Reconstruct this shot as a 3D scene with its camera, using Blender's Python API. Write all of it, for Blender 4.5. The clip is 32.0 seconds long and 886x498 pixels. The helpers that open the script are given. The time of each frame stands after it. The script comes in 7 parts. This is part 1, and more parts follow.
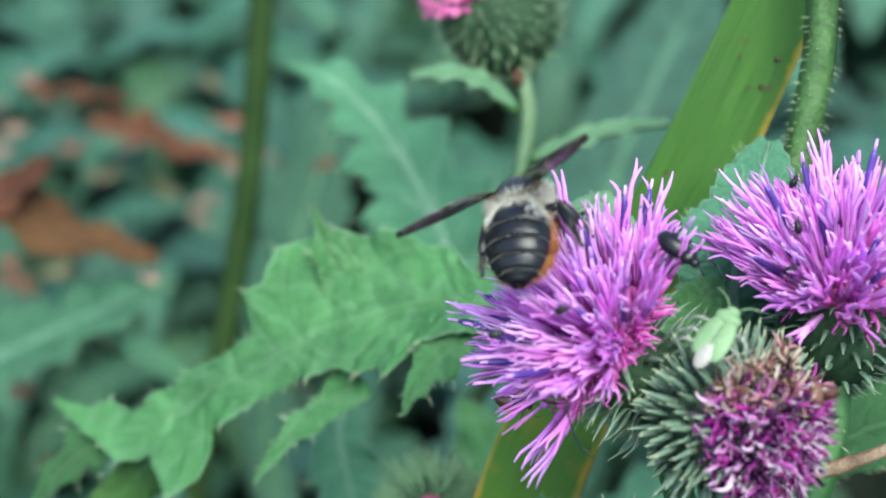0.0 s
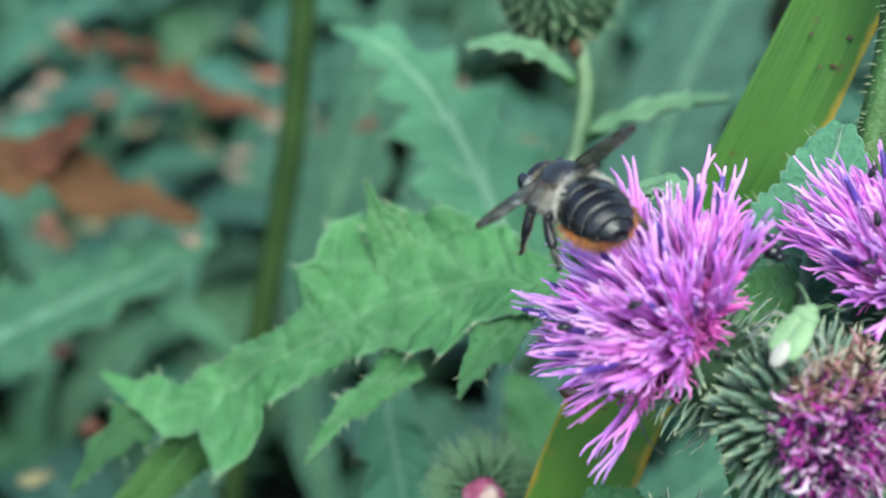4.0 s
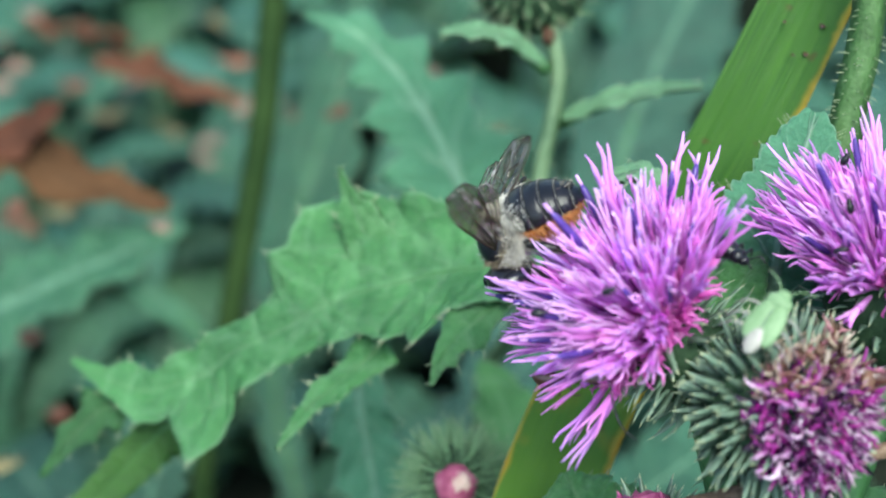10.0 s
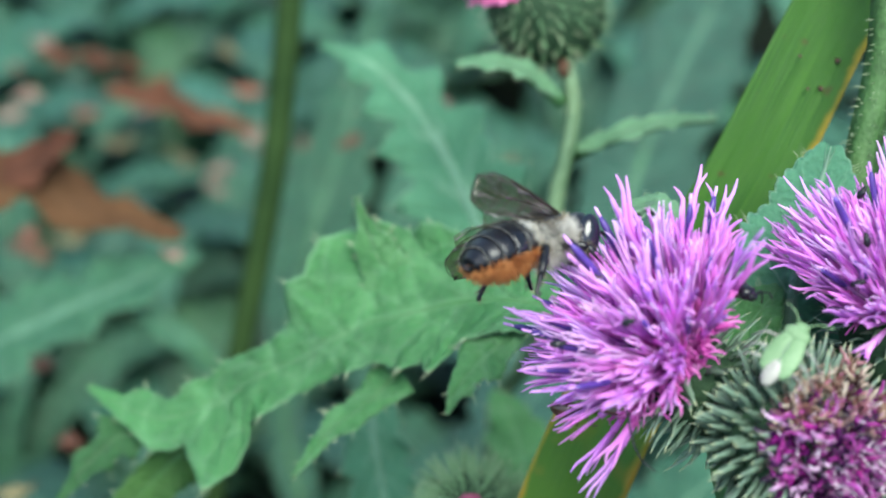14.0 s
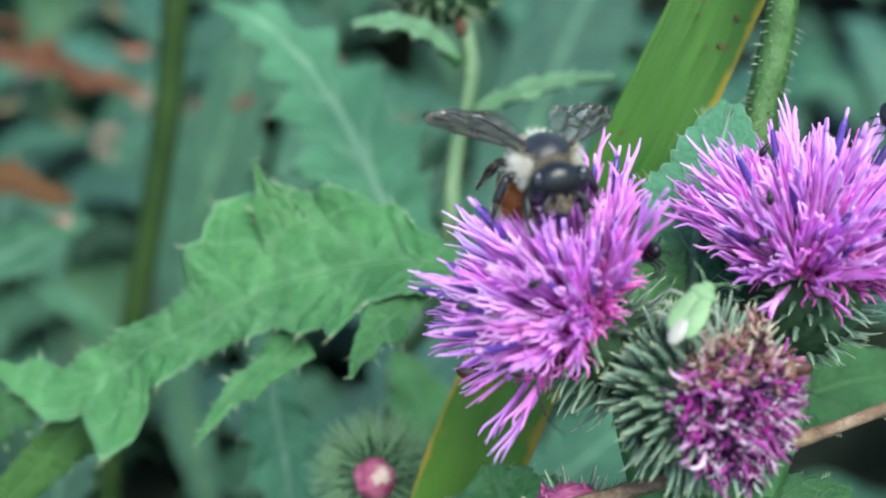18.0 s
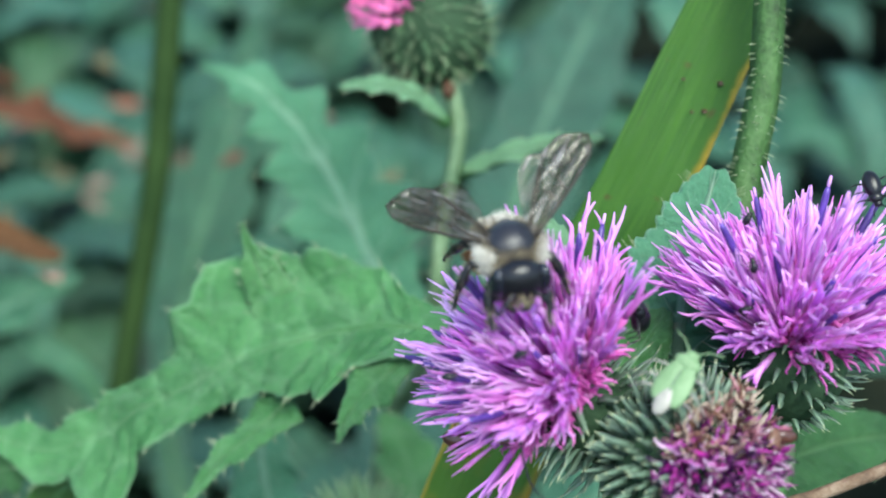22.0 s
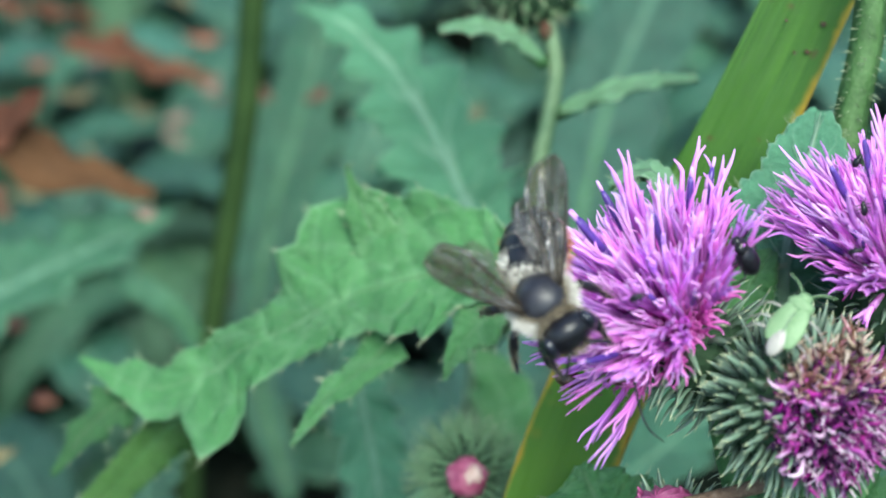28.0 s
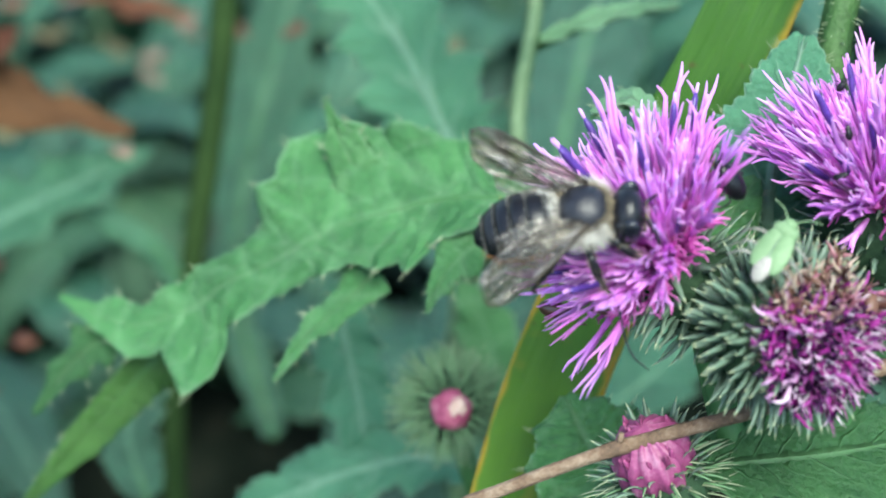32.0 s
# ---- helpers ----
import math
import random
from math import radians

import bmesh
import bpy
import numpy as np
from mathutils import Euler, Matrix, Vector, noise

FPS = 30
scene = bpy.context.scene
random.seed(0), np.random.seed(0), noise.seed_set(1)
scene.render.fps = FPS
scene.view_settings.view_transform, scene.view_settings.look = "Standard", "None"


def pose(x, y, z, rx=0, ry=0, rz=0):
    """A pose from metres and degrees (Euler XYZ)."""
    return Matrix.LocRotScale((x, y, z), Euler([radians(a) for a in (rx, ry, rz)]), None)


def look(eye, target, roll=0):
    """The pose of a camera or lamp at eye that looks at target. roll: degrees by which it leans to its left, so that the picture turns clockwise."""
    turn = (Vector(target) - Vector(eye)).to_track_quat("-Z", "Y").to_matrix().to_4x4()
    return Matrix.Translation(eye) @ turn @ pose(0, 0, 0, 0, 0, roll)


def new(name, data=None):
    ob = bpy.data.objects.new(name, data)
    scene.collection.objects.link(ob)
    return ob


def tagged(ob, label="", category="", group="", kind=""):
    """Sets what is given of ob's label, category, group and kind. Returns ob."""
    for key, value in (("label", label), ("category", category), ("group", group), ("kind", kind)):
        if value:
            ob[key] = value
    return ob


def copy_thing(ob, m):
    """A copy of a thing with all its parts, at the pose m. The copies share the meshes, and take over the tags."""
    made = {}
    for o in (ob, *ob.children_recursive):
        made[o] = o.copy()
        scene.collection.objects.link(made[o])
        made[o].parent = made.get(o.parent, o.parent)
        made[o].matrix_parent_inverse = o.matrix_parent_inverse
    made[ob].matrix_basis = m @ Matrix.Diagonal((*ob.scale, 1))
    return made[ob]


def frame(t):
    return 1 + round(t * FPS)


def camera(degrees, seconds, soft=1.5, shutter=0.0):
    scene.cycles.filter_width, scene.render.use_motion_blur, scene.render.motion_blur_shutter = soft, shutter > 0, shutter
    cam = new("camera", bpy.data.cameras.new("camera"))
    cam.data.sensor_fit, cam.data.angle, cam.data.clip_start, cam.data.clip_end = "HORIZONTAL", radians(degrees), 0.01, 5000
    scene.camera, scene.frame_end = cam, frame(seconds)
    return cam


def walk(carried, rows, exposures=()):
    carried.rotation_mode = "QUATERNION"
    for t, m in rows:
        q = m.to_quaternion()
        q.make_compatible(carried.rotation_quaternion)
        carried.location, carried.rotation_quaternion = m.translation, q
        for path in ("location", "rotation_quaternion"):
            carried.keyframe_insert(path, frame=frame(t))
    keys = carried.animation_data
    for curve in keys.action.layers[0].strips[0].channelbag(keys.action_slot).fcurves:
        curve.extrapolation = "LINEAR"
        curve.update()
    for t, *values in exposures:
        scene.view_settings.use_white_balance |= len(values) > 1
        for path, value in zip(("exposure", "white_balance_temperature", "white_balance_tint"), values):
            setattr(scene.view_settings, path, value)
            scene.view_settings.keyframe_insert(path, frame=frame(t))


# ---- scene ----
# ---- plan axes: right, rise and deep, in millimetres, leaning with the slope of the view; the flower head lies near their origin
SLOPE = 35.0
RIGHT = Vector((1, 0, 0))
DEEP = Vector((0, math.cos(radians(SLOPE)), -math.sin(radians(SLOPE))))
RISE = Vector((0, math.sin(radians(SLOPE)), math.cos(radians(SLOPE))))
ORIGIN = Vector((0, 0, 0.32)) + DEEP * 0.125
MM = 0.001


def P(x, y, z=0.0):
    """A place in the plan's millimetres."""
    return ORIGIN + (RIGHT * x + RISE * y + DEEP * z) * MM


def way(x, y, z):
    """A direction: right, rise, and towards the viewer."""
    return (RIGHT * x + RISE * y - DEEP * z).normalized()


def held(x, y, z, yaw, pitch, roll):
    """A pose of the hand-held camera: millimetres off its middle stand, and degrees."""
    m = Matrix((RIGHT, RISE, -DEEP)).transposed().to_4x4()
    turn = Matrix.Rotation(radians(yaw), 4, "Y") @ Matrix.Rotation(radians(pitch), 4, "X") @ Matrix.Rotation(radians(roll), 4, "Z")
    return Matrix.Translation(P(x, y, z - 125.0)) @ m @ turn


# ---- camera
cam = camera(30, 32.0, soft=1.9)
cam.data.dof.use_dof = True
cam.data.dof.focus_distance = 0.135
cam.data.dof.aperture_fstop = 25.0
PATH = [
    (0.0, held(4.21, -3.54, -2.39, 0.398, 2.727, -0.366)),
    (0.5, held(4.39, -3.18, -2.27, 0.780, 2.672, -0.117)),
    (1.0, held(4.11, -2.98, -2.57, 0.985, 2.633, 0.143)),
    (1.5, held(3.15, -2.52, -2.83, 0.934, 2.397, 0.211)),
    (2.0, held(2.63, -2.63, -2.64, 1.048, 2.123, 0.405)),
    (2.5, held(2.50, -2.57, -1.59, 1.281, 1.737, 0.487)),
    (3.0, held(2.03, -1.83, -0.63, 1.377, 1.177, 0.490)),
    (3.5, held(1.16, -0.70, 0.28, 1.312, 0.910, 0.414)),
    (5.5, held(1.00, 0.28, 1.66, 1.253, 0.576, 0.084)),
    (6.0, held(0.69, 0.60, 1.53, 0.960, 0.294, 0.043)),
    (6.5, held(0.66, 0.47, 1.40, 0.753, 0.195, -0.036)),
    (7.0, held(0.57, 0.48, 1.16, 0.550, 0.057, -0.082)),
    (7.5, held(0.31, 0.36, 0.96, 0.280, 0.010, -0.083)),
    (8.0, held(0.59, 0.15, 1.18, 0.242, -0.004, -0.054)),
    (8.5, held(0.78, 0.49, 1.27, 0.253, -0.188, -0.110)),
    (9.0, held(0.51, -0.19, 1.14, 0.153, 0.068, 0.028)),
    (9.5, held(0.58, 0.19, 1.04, 0.182, 0.041, 0.105)),
    (10.0, held(0.59, -0.38, 1.10, 0.159, 0.453, 0.508)),
    (10.5, held(0.15, -0.29, 0.38, 0.004, 0.637, 0.717)),
    (11.0, held(0.31, -0.15, 0.44, 0.115, 0.792, 0.803)),
    (11.5, held(0.24, -0.50, 0.28, 0.189, 1.096, 0.872)),
    (12.0, held(0.43, -0.18, 0.53, 0.355, 1.154, 0.754)),
    (12.5, held(0.09, -0.52, 0.31, 0.350, 1.397, 0.872)),
    (13.0, held(0.01, -0.22, 0.16, 0.422, 1.398, 0.802)),
    (13.5, held(-0.21, -0.34, 0.03, 0.386, 1.486, 0.847)),
    (15.5, held(-1.15, -0.10, 1.12, -0.451, 0.555, 0.548)),
    (16.0, held(-1.09, -0.49, 1.75, -1.172, -0.120, 0.307)),
    (16.5, held(-0.22, -0.79, 2.21, -1.704, -0.487, 0.118)),
    (17.0, held(0.25, -0.16, 2.58, -2.293, -0.554, -0.009)),
    (17.5, held(-0.63, 0.51, 2.32, -3.041, -0.461, -0.068)),
    (18.0, held(-1.52, 0.04, 1.70, -3.468, 0.062, -0.028)),
    (18.5, held(-1.83, 0.35, 1.22, -3.603, 0.290, -0.093)),
    (19.0, held(-2.06, 0.38, 1.00, -3.717, 0.629, -0.103)),
    (19.5, held(-2.08, 0.75, 1.00, -3.776, 0.825, -0.079)),
    (20.0, held(-1.68, 1.46, 1.18, -3.683, 0.882, -0.040)),
    (20.5, held(-1.60, 1.45, 1.08, -3.720, 1.201, -0.046)),
    (21.0, held(-1.33, 1.12, 1.10, -3.694, 1.578, -0.052)),
    (21.5, held(-1.42, 1.34, 1.01, -3.801, 1.681, -0.046)),
    (22.0, held(-1.12, 1.87, 1.05, -3.761, 1.604, -0.131)),
    (22.5, held(-0.70, 2.45, 1.24, -3.639, 1.429, -0.161)),
    (23.0, held(-0.85, 2.30, 1.32, -3.718, 1.500, -0.102)),
    (23.5, held(-1.40, 2.09, 0.73, -3.852, 1.576, -0.111)),
    (24.0, held(-1.54, 2.27, 0.80, -3.843, 1.520, -0.064)),
    (24.5, held(-1.48, 2.17, 0.71, -3.713, 1.572, -0.152)),
    (26.5, held(-3.19, 2.98, -0.42, -2.693, 0.761, -0.105)),
    (27.0, held(-4.24, 2.70, -0.58, -2.463, 0.394, -0.055)),
    (27.5, held(-5.08, 2.37, -0.95, -2.157, -0.050, -0.078)),
    (28.0, held(-5.26, 3.05, -1.41, -1.594, -0.856, -0.402)),
    (28.5, held(-5.69, 2.71, -1.84, -1.140, -1.314, -0.487)),
    (29.0, held(-6.41, 2.56, -2.02, -1.048, -1.792, -0.603)),
    (29.5, held(-6.54, 2.62, -2.13, -1.001, -2.372, -0.771)),
    (30.0, held(-6.28, 2.46, -1.52, -1.188, -2.722, -0.950)),
    (30.5, held(-6.43, 2.16, -1.63, -1.561, -2.851, -0.930)),
    (31.0, held(-5.29, 2.51, -0.27, -1.535, -3.055, -1.080)),
    (31.5, held(-5.55, 2.59, -0.63, -1.938, -3.072, -1.142)),
    (32.0, held(-5.37, 2.48, -0.06, -2.256, -3.034, -1.135)),
]

walk(cam, PATH, [(0.0, 1.37, 6180, -2), (9.0, 1.35, 6180, -2), (17.0, 1.31, 6150, -1), (24.0, 1.31, 6150, -1), (28.0, 1.37, 6200, -2), (31.0, 1.45, 6200, -2), (32.0, 1.45, 6200, -2)])

# ---- light: open shade under a pale sky
world = bpy.data.worlds.new("sky")
scene.world = world
world.use_nodes = True
wn = world.node_tree.nodes
sky = wn.new("ShaderNodeTexSky")
sky.sky_type = "NISHITA"
sky.sun_disc = False
sky.sun_elevation = radians(58)
sky.sun_rotation = radians(200)
world.node_tree.links.new(sky.outputs[0], wn["Background"].inputs[0])
wn["Background"].inputs[1].default_value = 0.115
sun = new("sun", bpy.data.lights.new("sun", "SUN"))
sun.data.energy, sun.data.angle, sun.data.color = 3.0, radians(38), (1.0, 0.95, 0.85)
sun.matrix_world = look((0, 0, 0), (-0.18, 0.5, -0.85))


# ---- materials
def nodes_of(name):
    m = bpy.data.materials.new(name)
    m.use_nodes = True
    t = m.node_tree
    return m, t, t.nodes["Principled BSDF"]


def ramp(t, fac, stops):
    r = t.nodes.new("ShaderNodeValToRGB")
    e = r.color_ramp.elements
    while len(e) < len(stops):
        e.new(0.5)
    for k, (p, c) in zip(e, stops):
        k.position, k.color = p, (*c, 1)
    t.links.new(fac, r.inputs[0])
    return r.outputs[0]


def noise_tex(t, scale, detail=4.0, rough=0.55, coord="Object"):
    c = t.nodes.new("ShaderNodeTexCoord")
    n = t.nodes.new("ShaderNodeTexNoise")
    n.inputs["Scale"].default_value, n.inputs["Detail"].default_value, n.inputs["Roughness"].default_value = scale, detail, rough
    t.links.new(c.outputs[coord], n.inputs["Vector"])
    return n.outputs["Fac"]


def math_node(t, op, a, b=None, clamp=False):
    n = t.nodes.new("ShaderNodeMath")
    n.operation, n.use_clamp = op, clamp
    for i, v in enumerate((a, b)):
        if v is None:
            continue
        if isinstance(v, (int, float)):
            n.inputs[i].default_value = v
        else:
            t.links.new(v, n.inputs[i])
    return n.outputs[0]


def mix_col(t, fac, a, b, blend="MIX"):
    n = t.nodes.new("ShaderNodeMix")
    n.data_type, n.blend_type = "RGBA", blend
    for sock, v in ((n.inputs[0], fac), (n.inputs[6], a), (n.inputs[7], b)):
        if isinstance(v, tuple):
            sock.default_value = (*v, 1)
        elif isinstance(v, (int, float)):
            sock.default_value = v
        else:
            t.links.new(v, sock)
    return n.outputs[2]


def bump(t, p, height, dist, strength=0.6):
    b = t.nodes.new("ShaderNodeBump")
    b.inputs["Strength"].default_value, b.inputs["Distance"].default_value = strength, dist
    t.links.new(height, b.inputs["Height"])
    t.links.new(b.outputs[0], p.inputs["Normal"])


def matter(name, colours, scale, rough=0.6, grain=0.0002, vary=0.25, sheen=0.0, spec=0.5, metal=0.0, through_light=0.0, coat=0.0, island=0.0):
    """A mottled surface: colours from noise at two scales, a little different from piece to piece, with fine relief."""
    m, t, p = nodes_of(name)
    big, fine = noise_tex(t, scale), noise_tex(t, scale * 7, 5)
    f = math_node(t, "ADD", math_node(t, "MULTIPLY", big, 0.7), math_node(t, "MULTIPLY", fine, 0.3))
    n = len(colours)
    c = ramp(t, f, [(0.32 + 0.36 * i / max(1, n - 1), col) for i, col in enumerate(colours)])
    if vary:
        info = t.nodes.new("ShaderNodeObjectInfo")
        v = math_node(t, "ADD", math_node(t, "MULTIPLY", info.outputs["Random"], vary), 1 - vary / 2)
        h = t.nodes.new("ShaderNodeHueSaturation")
        t.links.new(v, h.inputs["Value"])
        t.links.new(c, h.inputs["Color"])
        c = h.outputs[0]
    if island:
        geo = t.nodes.new("ShaderNodeNewGeometry")
        h2 = t.nodes.new("ShaderNodeHueSaturation")
        t.links.new(math_node(t, "ADD", math_node(t, "MULTIPLY", geo.outputs["Random Per Island"], island), 1.1 - island / 2), h2.inputs["Value"])
        t.links.new(c, h2.inputs["Color"])
        c = h2.outputs[0]
    t.links.new(c, p.inputs["Base Color"])
    p.inputs["Roughness"].default_value, p.inputs["Metallic"].default_value = rough, metal
    p.inputs["Specular IOR Level"].default_value = spec
    p.inputs["Sheen Weight"].default_value = sheen
    p.inputs["Coat Weight"].default_value = coat
    if grain:
        bump(t, p, fine, grain)
    if through_light:
        translucent(t, p, c, through_light)
    return m


def translucent(t, p, colour, share):
    tr = t.nodes.new("ShaderNodeBsdfTranslucent")
    t.links.new(colour, tr.inputs[0])
    mx = t.nodes.new("ShaderNodeMixShader")
    mx.inputs[0].default_value = share
    out = t.nodes["Material Output"]
    t.links.new(p.outputs[0], mx.inputs[1])
    t.links.new(tr.outputs[0], mx.inputs[2])
    t.links.new(mx.outputs[0], out.inputs["Surface"])


def leaf_matter(name, dark, light, vein, veins=7.0, rough=0.42, share=0.22, vein_show=0.75, mottle=180.0, spec=0.5, rib=20.0, differ=0.12, net=0.0):
    """A leaf: mottled green, a pale midrib and side veins laid out along the blade, a puckered relief between them."""
    m, t, p = nodes_of(name)
    uv = t.nodes.new("ShaderNodeUVMap")
    sep = t.nodes.new("ShaderNodeSeparateXYZ")
    t.links.new(uv.outputs[0], sep.inputs[0])
    s, v = sep.outputs[0], sep.outputs[1]
    wob = math_node(t, "MULTIPLY", math_node(t, "SUBTRACT", noise_tex(t, 120), 0.5), 0.12)
    off = math_node(t, "ABSOLUTE", math_node(t, "SUBTRACT", v, 0.5))
    mid = math_node(t, "SUBTRACT", 1.0, math_node(t, "MULTIPLY", off, rib), clamp=True)
    run = math_node(t, "ADD", math_node(t, "MULTIPLY", math_node(t, "SUBTRACT", math_node(t, "ADD", s, wob), math_node(t, "MULTIPLY", off, 0.34)), veins), 0.0)
    tri = math_node(t, "ABSOLUTE", math_node(t, "SUBTRACT", math_node(t, "FRACT", run), 0.5))
    side = math_node(t, "SUBTRACT", 1.0, math_node(t, "MULTIPLY", tri, 13.0), clamp=True)
    fade = math_node(t, "SUBTRACT", 1.0, math_node(t, "MULTIPLY", off, 2.2), clamp=True)
    side = math_node(t, "MULTIPLY", math_node(t, "MULTIPLY", side, fade), 0.6)
    mask = math_node(t, "MULTIPLY", math_node(t, "MAXIMUM", mid, side), vein_show)
    big, fine = noise_tex(t, mottle), noise_tex(t, mottle * 9, 6, 0.65)
    f = math_node(t, "ADD", math_node(t, "MULTIPLY", big, 0.55), math_node(t, "MULTIPLY", fine, 0.45))
    c = ramp(t, f, [(0.33, dark), (0.68, light)])
    speck = math_node(t, "MULTIPLY", math_node(t, "SUBTRACT", noise_tex(t, mottle * 14, 2), 0.68, clamp=True), 6.0, clamp=True)
    c = mix_col(t, math_node(t, "MULTIPLY", speck, 0.5), c, vein)
    c = mix_col(t, mask, c, vein)
    rim = math_node(t, "MULTIPLY", math_node(t, "SUBTRACT", off, 0.472, clamp=True), 30.0, clamp=True)
    c = mix_col(t, math_node(t, "MULTIPLY", rim, 0.45), c, vein)
    web = None
    if net:
        # a net of sunken veins between the side veins
        vo = t.nodes.new("ShaderNodeTexVoronoi")
        vo.feature = "DISTANCE_TO_EDGE"
        vo.inputs["Scale"].default_value = net
        wc = t.nodes.new("ShaderNodeTexCoord")
        wv = t.nodes.new("ShaderNodeTexNoise")
        wv.inputs["Scale"].default_value = net * 0.8
        t.links.new(wc.outputs["Object"], wv.inputs["Vector"])
        wm = t.nodes.new("ShaderNodeMix")
        wm.data_type, wm.blend_type = "RGBA", "LINEAR_LIGHT"
        wm.inputs[0].default_value = 0.0022
        t.links.new(wc.outputs["Object"], wm.inputs[6])
        t.links.new(wv.outputs["Color"], wm.inputs[7])
        t.links.new(wm.outputs[2], vo.inputs["Vector"])
        web = math_node(t, "SUBTRACT", 1.0, math_node(t, "MULTIPLY", vo.outputs["Distance"], 9.0), clamp=True)
        c = mix_col(t, math_node(t, "MULTIPLY", web, 0.13), c, vein)
    # no two leaves quite alike
    info = t.nodes.new("ShaderNodeObjectInfo")
    hs = t.nodes.new("ShaderNodeHueSaturation")
    t.links.new(math_node(t, "ADD", math_node(t, "MULTIPLY", info.outputs["Random"], differ), 1 - differ / 2), hs.inputs["Value"])
    t.links.new(math_node(t, "ADD", math_node(t, "MULTIPLY", math_node(t, "FRACT", math_node(t, "MULTIPLY", info.outputs["Random"], 13.7)), differ * 0.09), 0.5 - differ * 0.05), hs.inputs["Hue"])
    t.links.new(c, hs.inputs["Color"])
    c = hs.outputs[0]
    t.links.new(c, p.inputs["Base Color"])
    p.inputs["Roughness"].default_value = rough
    p.inputs["Specular IOR Level"].default_value = spec
    pucker = math_node(t, "ADD", math_node(t, "MULTIPLY", fine, 0.7), math_node(t, "MULTIPLY", mask, 0.9))
    if web is not None:
        pucker = math_node(t, "SUBTRACT", pucker, math_node(t, "MULTIPLY", web, 0.22))
    bump(t, p, pucker, 0.0009, 0.8)
    translucent(t, p, c, share)
    return m


M_LEAF = leaf_matter("thistle_leaf_green", (0.031, 0.118, 0.036), (0.096, 0.272, 0.088), (0.28, 0.47, 0.28), rough=0.30, vein_show=0.25, net=170.0)
M_LEAF_FAR = leaf_matter("thistle_leaf_bluish", (0.021, 0.070, 0.044), (0.050, 0.150, 0.092), (0.19, 0.36, 0.23), veins=6.0, differ=0.5)
M_LEAF_PALE = leaf_matter("thistle_leaf_pale", (0.048, 0.160, 0.086), (0.104, 0.28, 0.156), (0.36, 0.54, 0.40), veins=6.0, vein_show=0.9, rib=17.0)
M_LEAF_SIDE = leaf_matter("thistle_leaf_side", (0.028, 0.098, 0.050), (0.062, 0.175, 0.092), (0.21, 0.38, 0.26), veins=6.0, vein_show=0.7, rib=12.0)
M_LEAF_DARK = leaf_matter("undergrowth_green", (0.013, 0.042, 0.026), (0.040, 0.104, 0.060), (0.09, 0.18, 0.11), veins=6.0, differ=0.9)
M_LEAF_YOUNG = leaf_matter("thistle_leaf_young", (0.09, 0.21, 0.10), (0.19, 0.36, 0.20), (0.38, 0.54, 0.38), veins=6.0)
# darker olive leaf green, shade put into the colour of a drooping lobe
M_LEAF_OLIVE_SHADE = leaf_matter("thistle_leaf_olive_shade", (0.020, 0.075, 0.010), (0.048, 0.142, 0.024), (0.12, 0.25, 0.08), veins=5.0, share=0.12, vein_show=0.3)
M_LEAF_DEEP = leaf_matter("thistle_leaf_deep", (0.018, 0.070, 0.022), (0.046, 0.15, 0.044), (0.11, 0.24, 0.10), veins=8.0)
M_STEM = matter("stem_green", [(0.02, 0.075, 0.02), (0.05, 0.14, 0.04), (0.07, 0.16, 0.06)], 90, 0.55, 0.0002, 0.1)
M_STEM_PALE = matter("stem_pale_green", [(0.055, 0.11, 0.05), (0.11, 0.18, 0.09), (0.17, 0.26, 0.15)], 90, 0.55, 0.0002, 0.1)
M_STEM_DEEP = matter("stem_deep_green", [(0.012, 0.030, 0.008), (0.036, 0.088, 0.022), (0.075, 0.15, 0.05)], 300, 0.6, 0.0003, 0.1, spec=0.3)
M_STEM_OLIVE = matter("stem_olive", [(0.010, 0.026, 0.006), (0.024, 0.048, 0.012)], 60, 0.85, 0.0003, 0.1, spec=0.15)
M_BRACT = matter("bract_green", [(0.048, 0.092, 0.062), (0.125, 0.19, 0.135), (0.30, 0.36, 0.29)], 260, 0.45, 0.0001, 0.6)
M_NEEDLE = matter("needle_green", [(0.06, 0.13, 0.06), (0.13, 0.24, 0.115), (0.26, 0.37, 0.23)], 260, 0.55, 0.0001, 0.5)
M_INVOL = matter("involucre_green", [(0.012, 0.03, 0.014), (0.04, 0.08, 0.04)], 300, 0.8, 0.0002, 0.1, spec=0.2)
M_SPINE = matter("spine_pale", [(0.18, 0.24, 0.13), (0.36, 0.40, 0.26)], 300, 0.5, 0.0, 0.2)
M_CORE = matter("floret_rose", [(0.40, 0.03, 0.28), (0.60, 0.09, 0.46), (0.84, 0.38, 0.74)], 500, 0.4, 0.00005, 0.4, through_light=0.3)
M_ANTHER = matter("anther_violet", [(0.030, 0.013, 0.11), (0.10, 0.045, 0.31)], 600, 0.4, 0.00005, 0.6)
M_STYLE = matter("style_lilac", [(0.42, 0.16, 0.56), (0.66, 0.40, 0.74)], 600, 0.5, 0.0, 0.3)
M_PINK = matter("bud_pink", [(0.62, 0.07, 0.34), (0.80, 0.20, 0.52), (0.88, 0.50, 0.72)], 500, 0.5, 0.0001, 0.5, through_light=0.3)
M_TUFT = matter("tuft_rose", [(0.13, 0.014, 0.045), (0.26, 0.05, 0.11), (0.40, 0.18, 0.22)], 700, 0.6, 0.0001, 0.2)
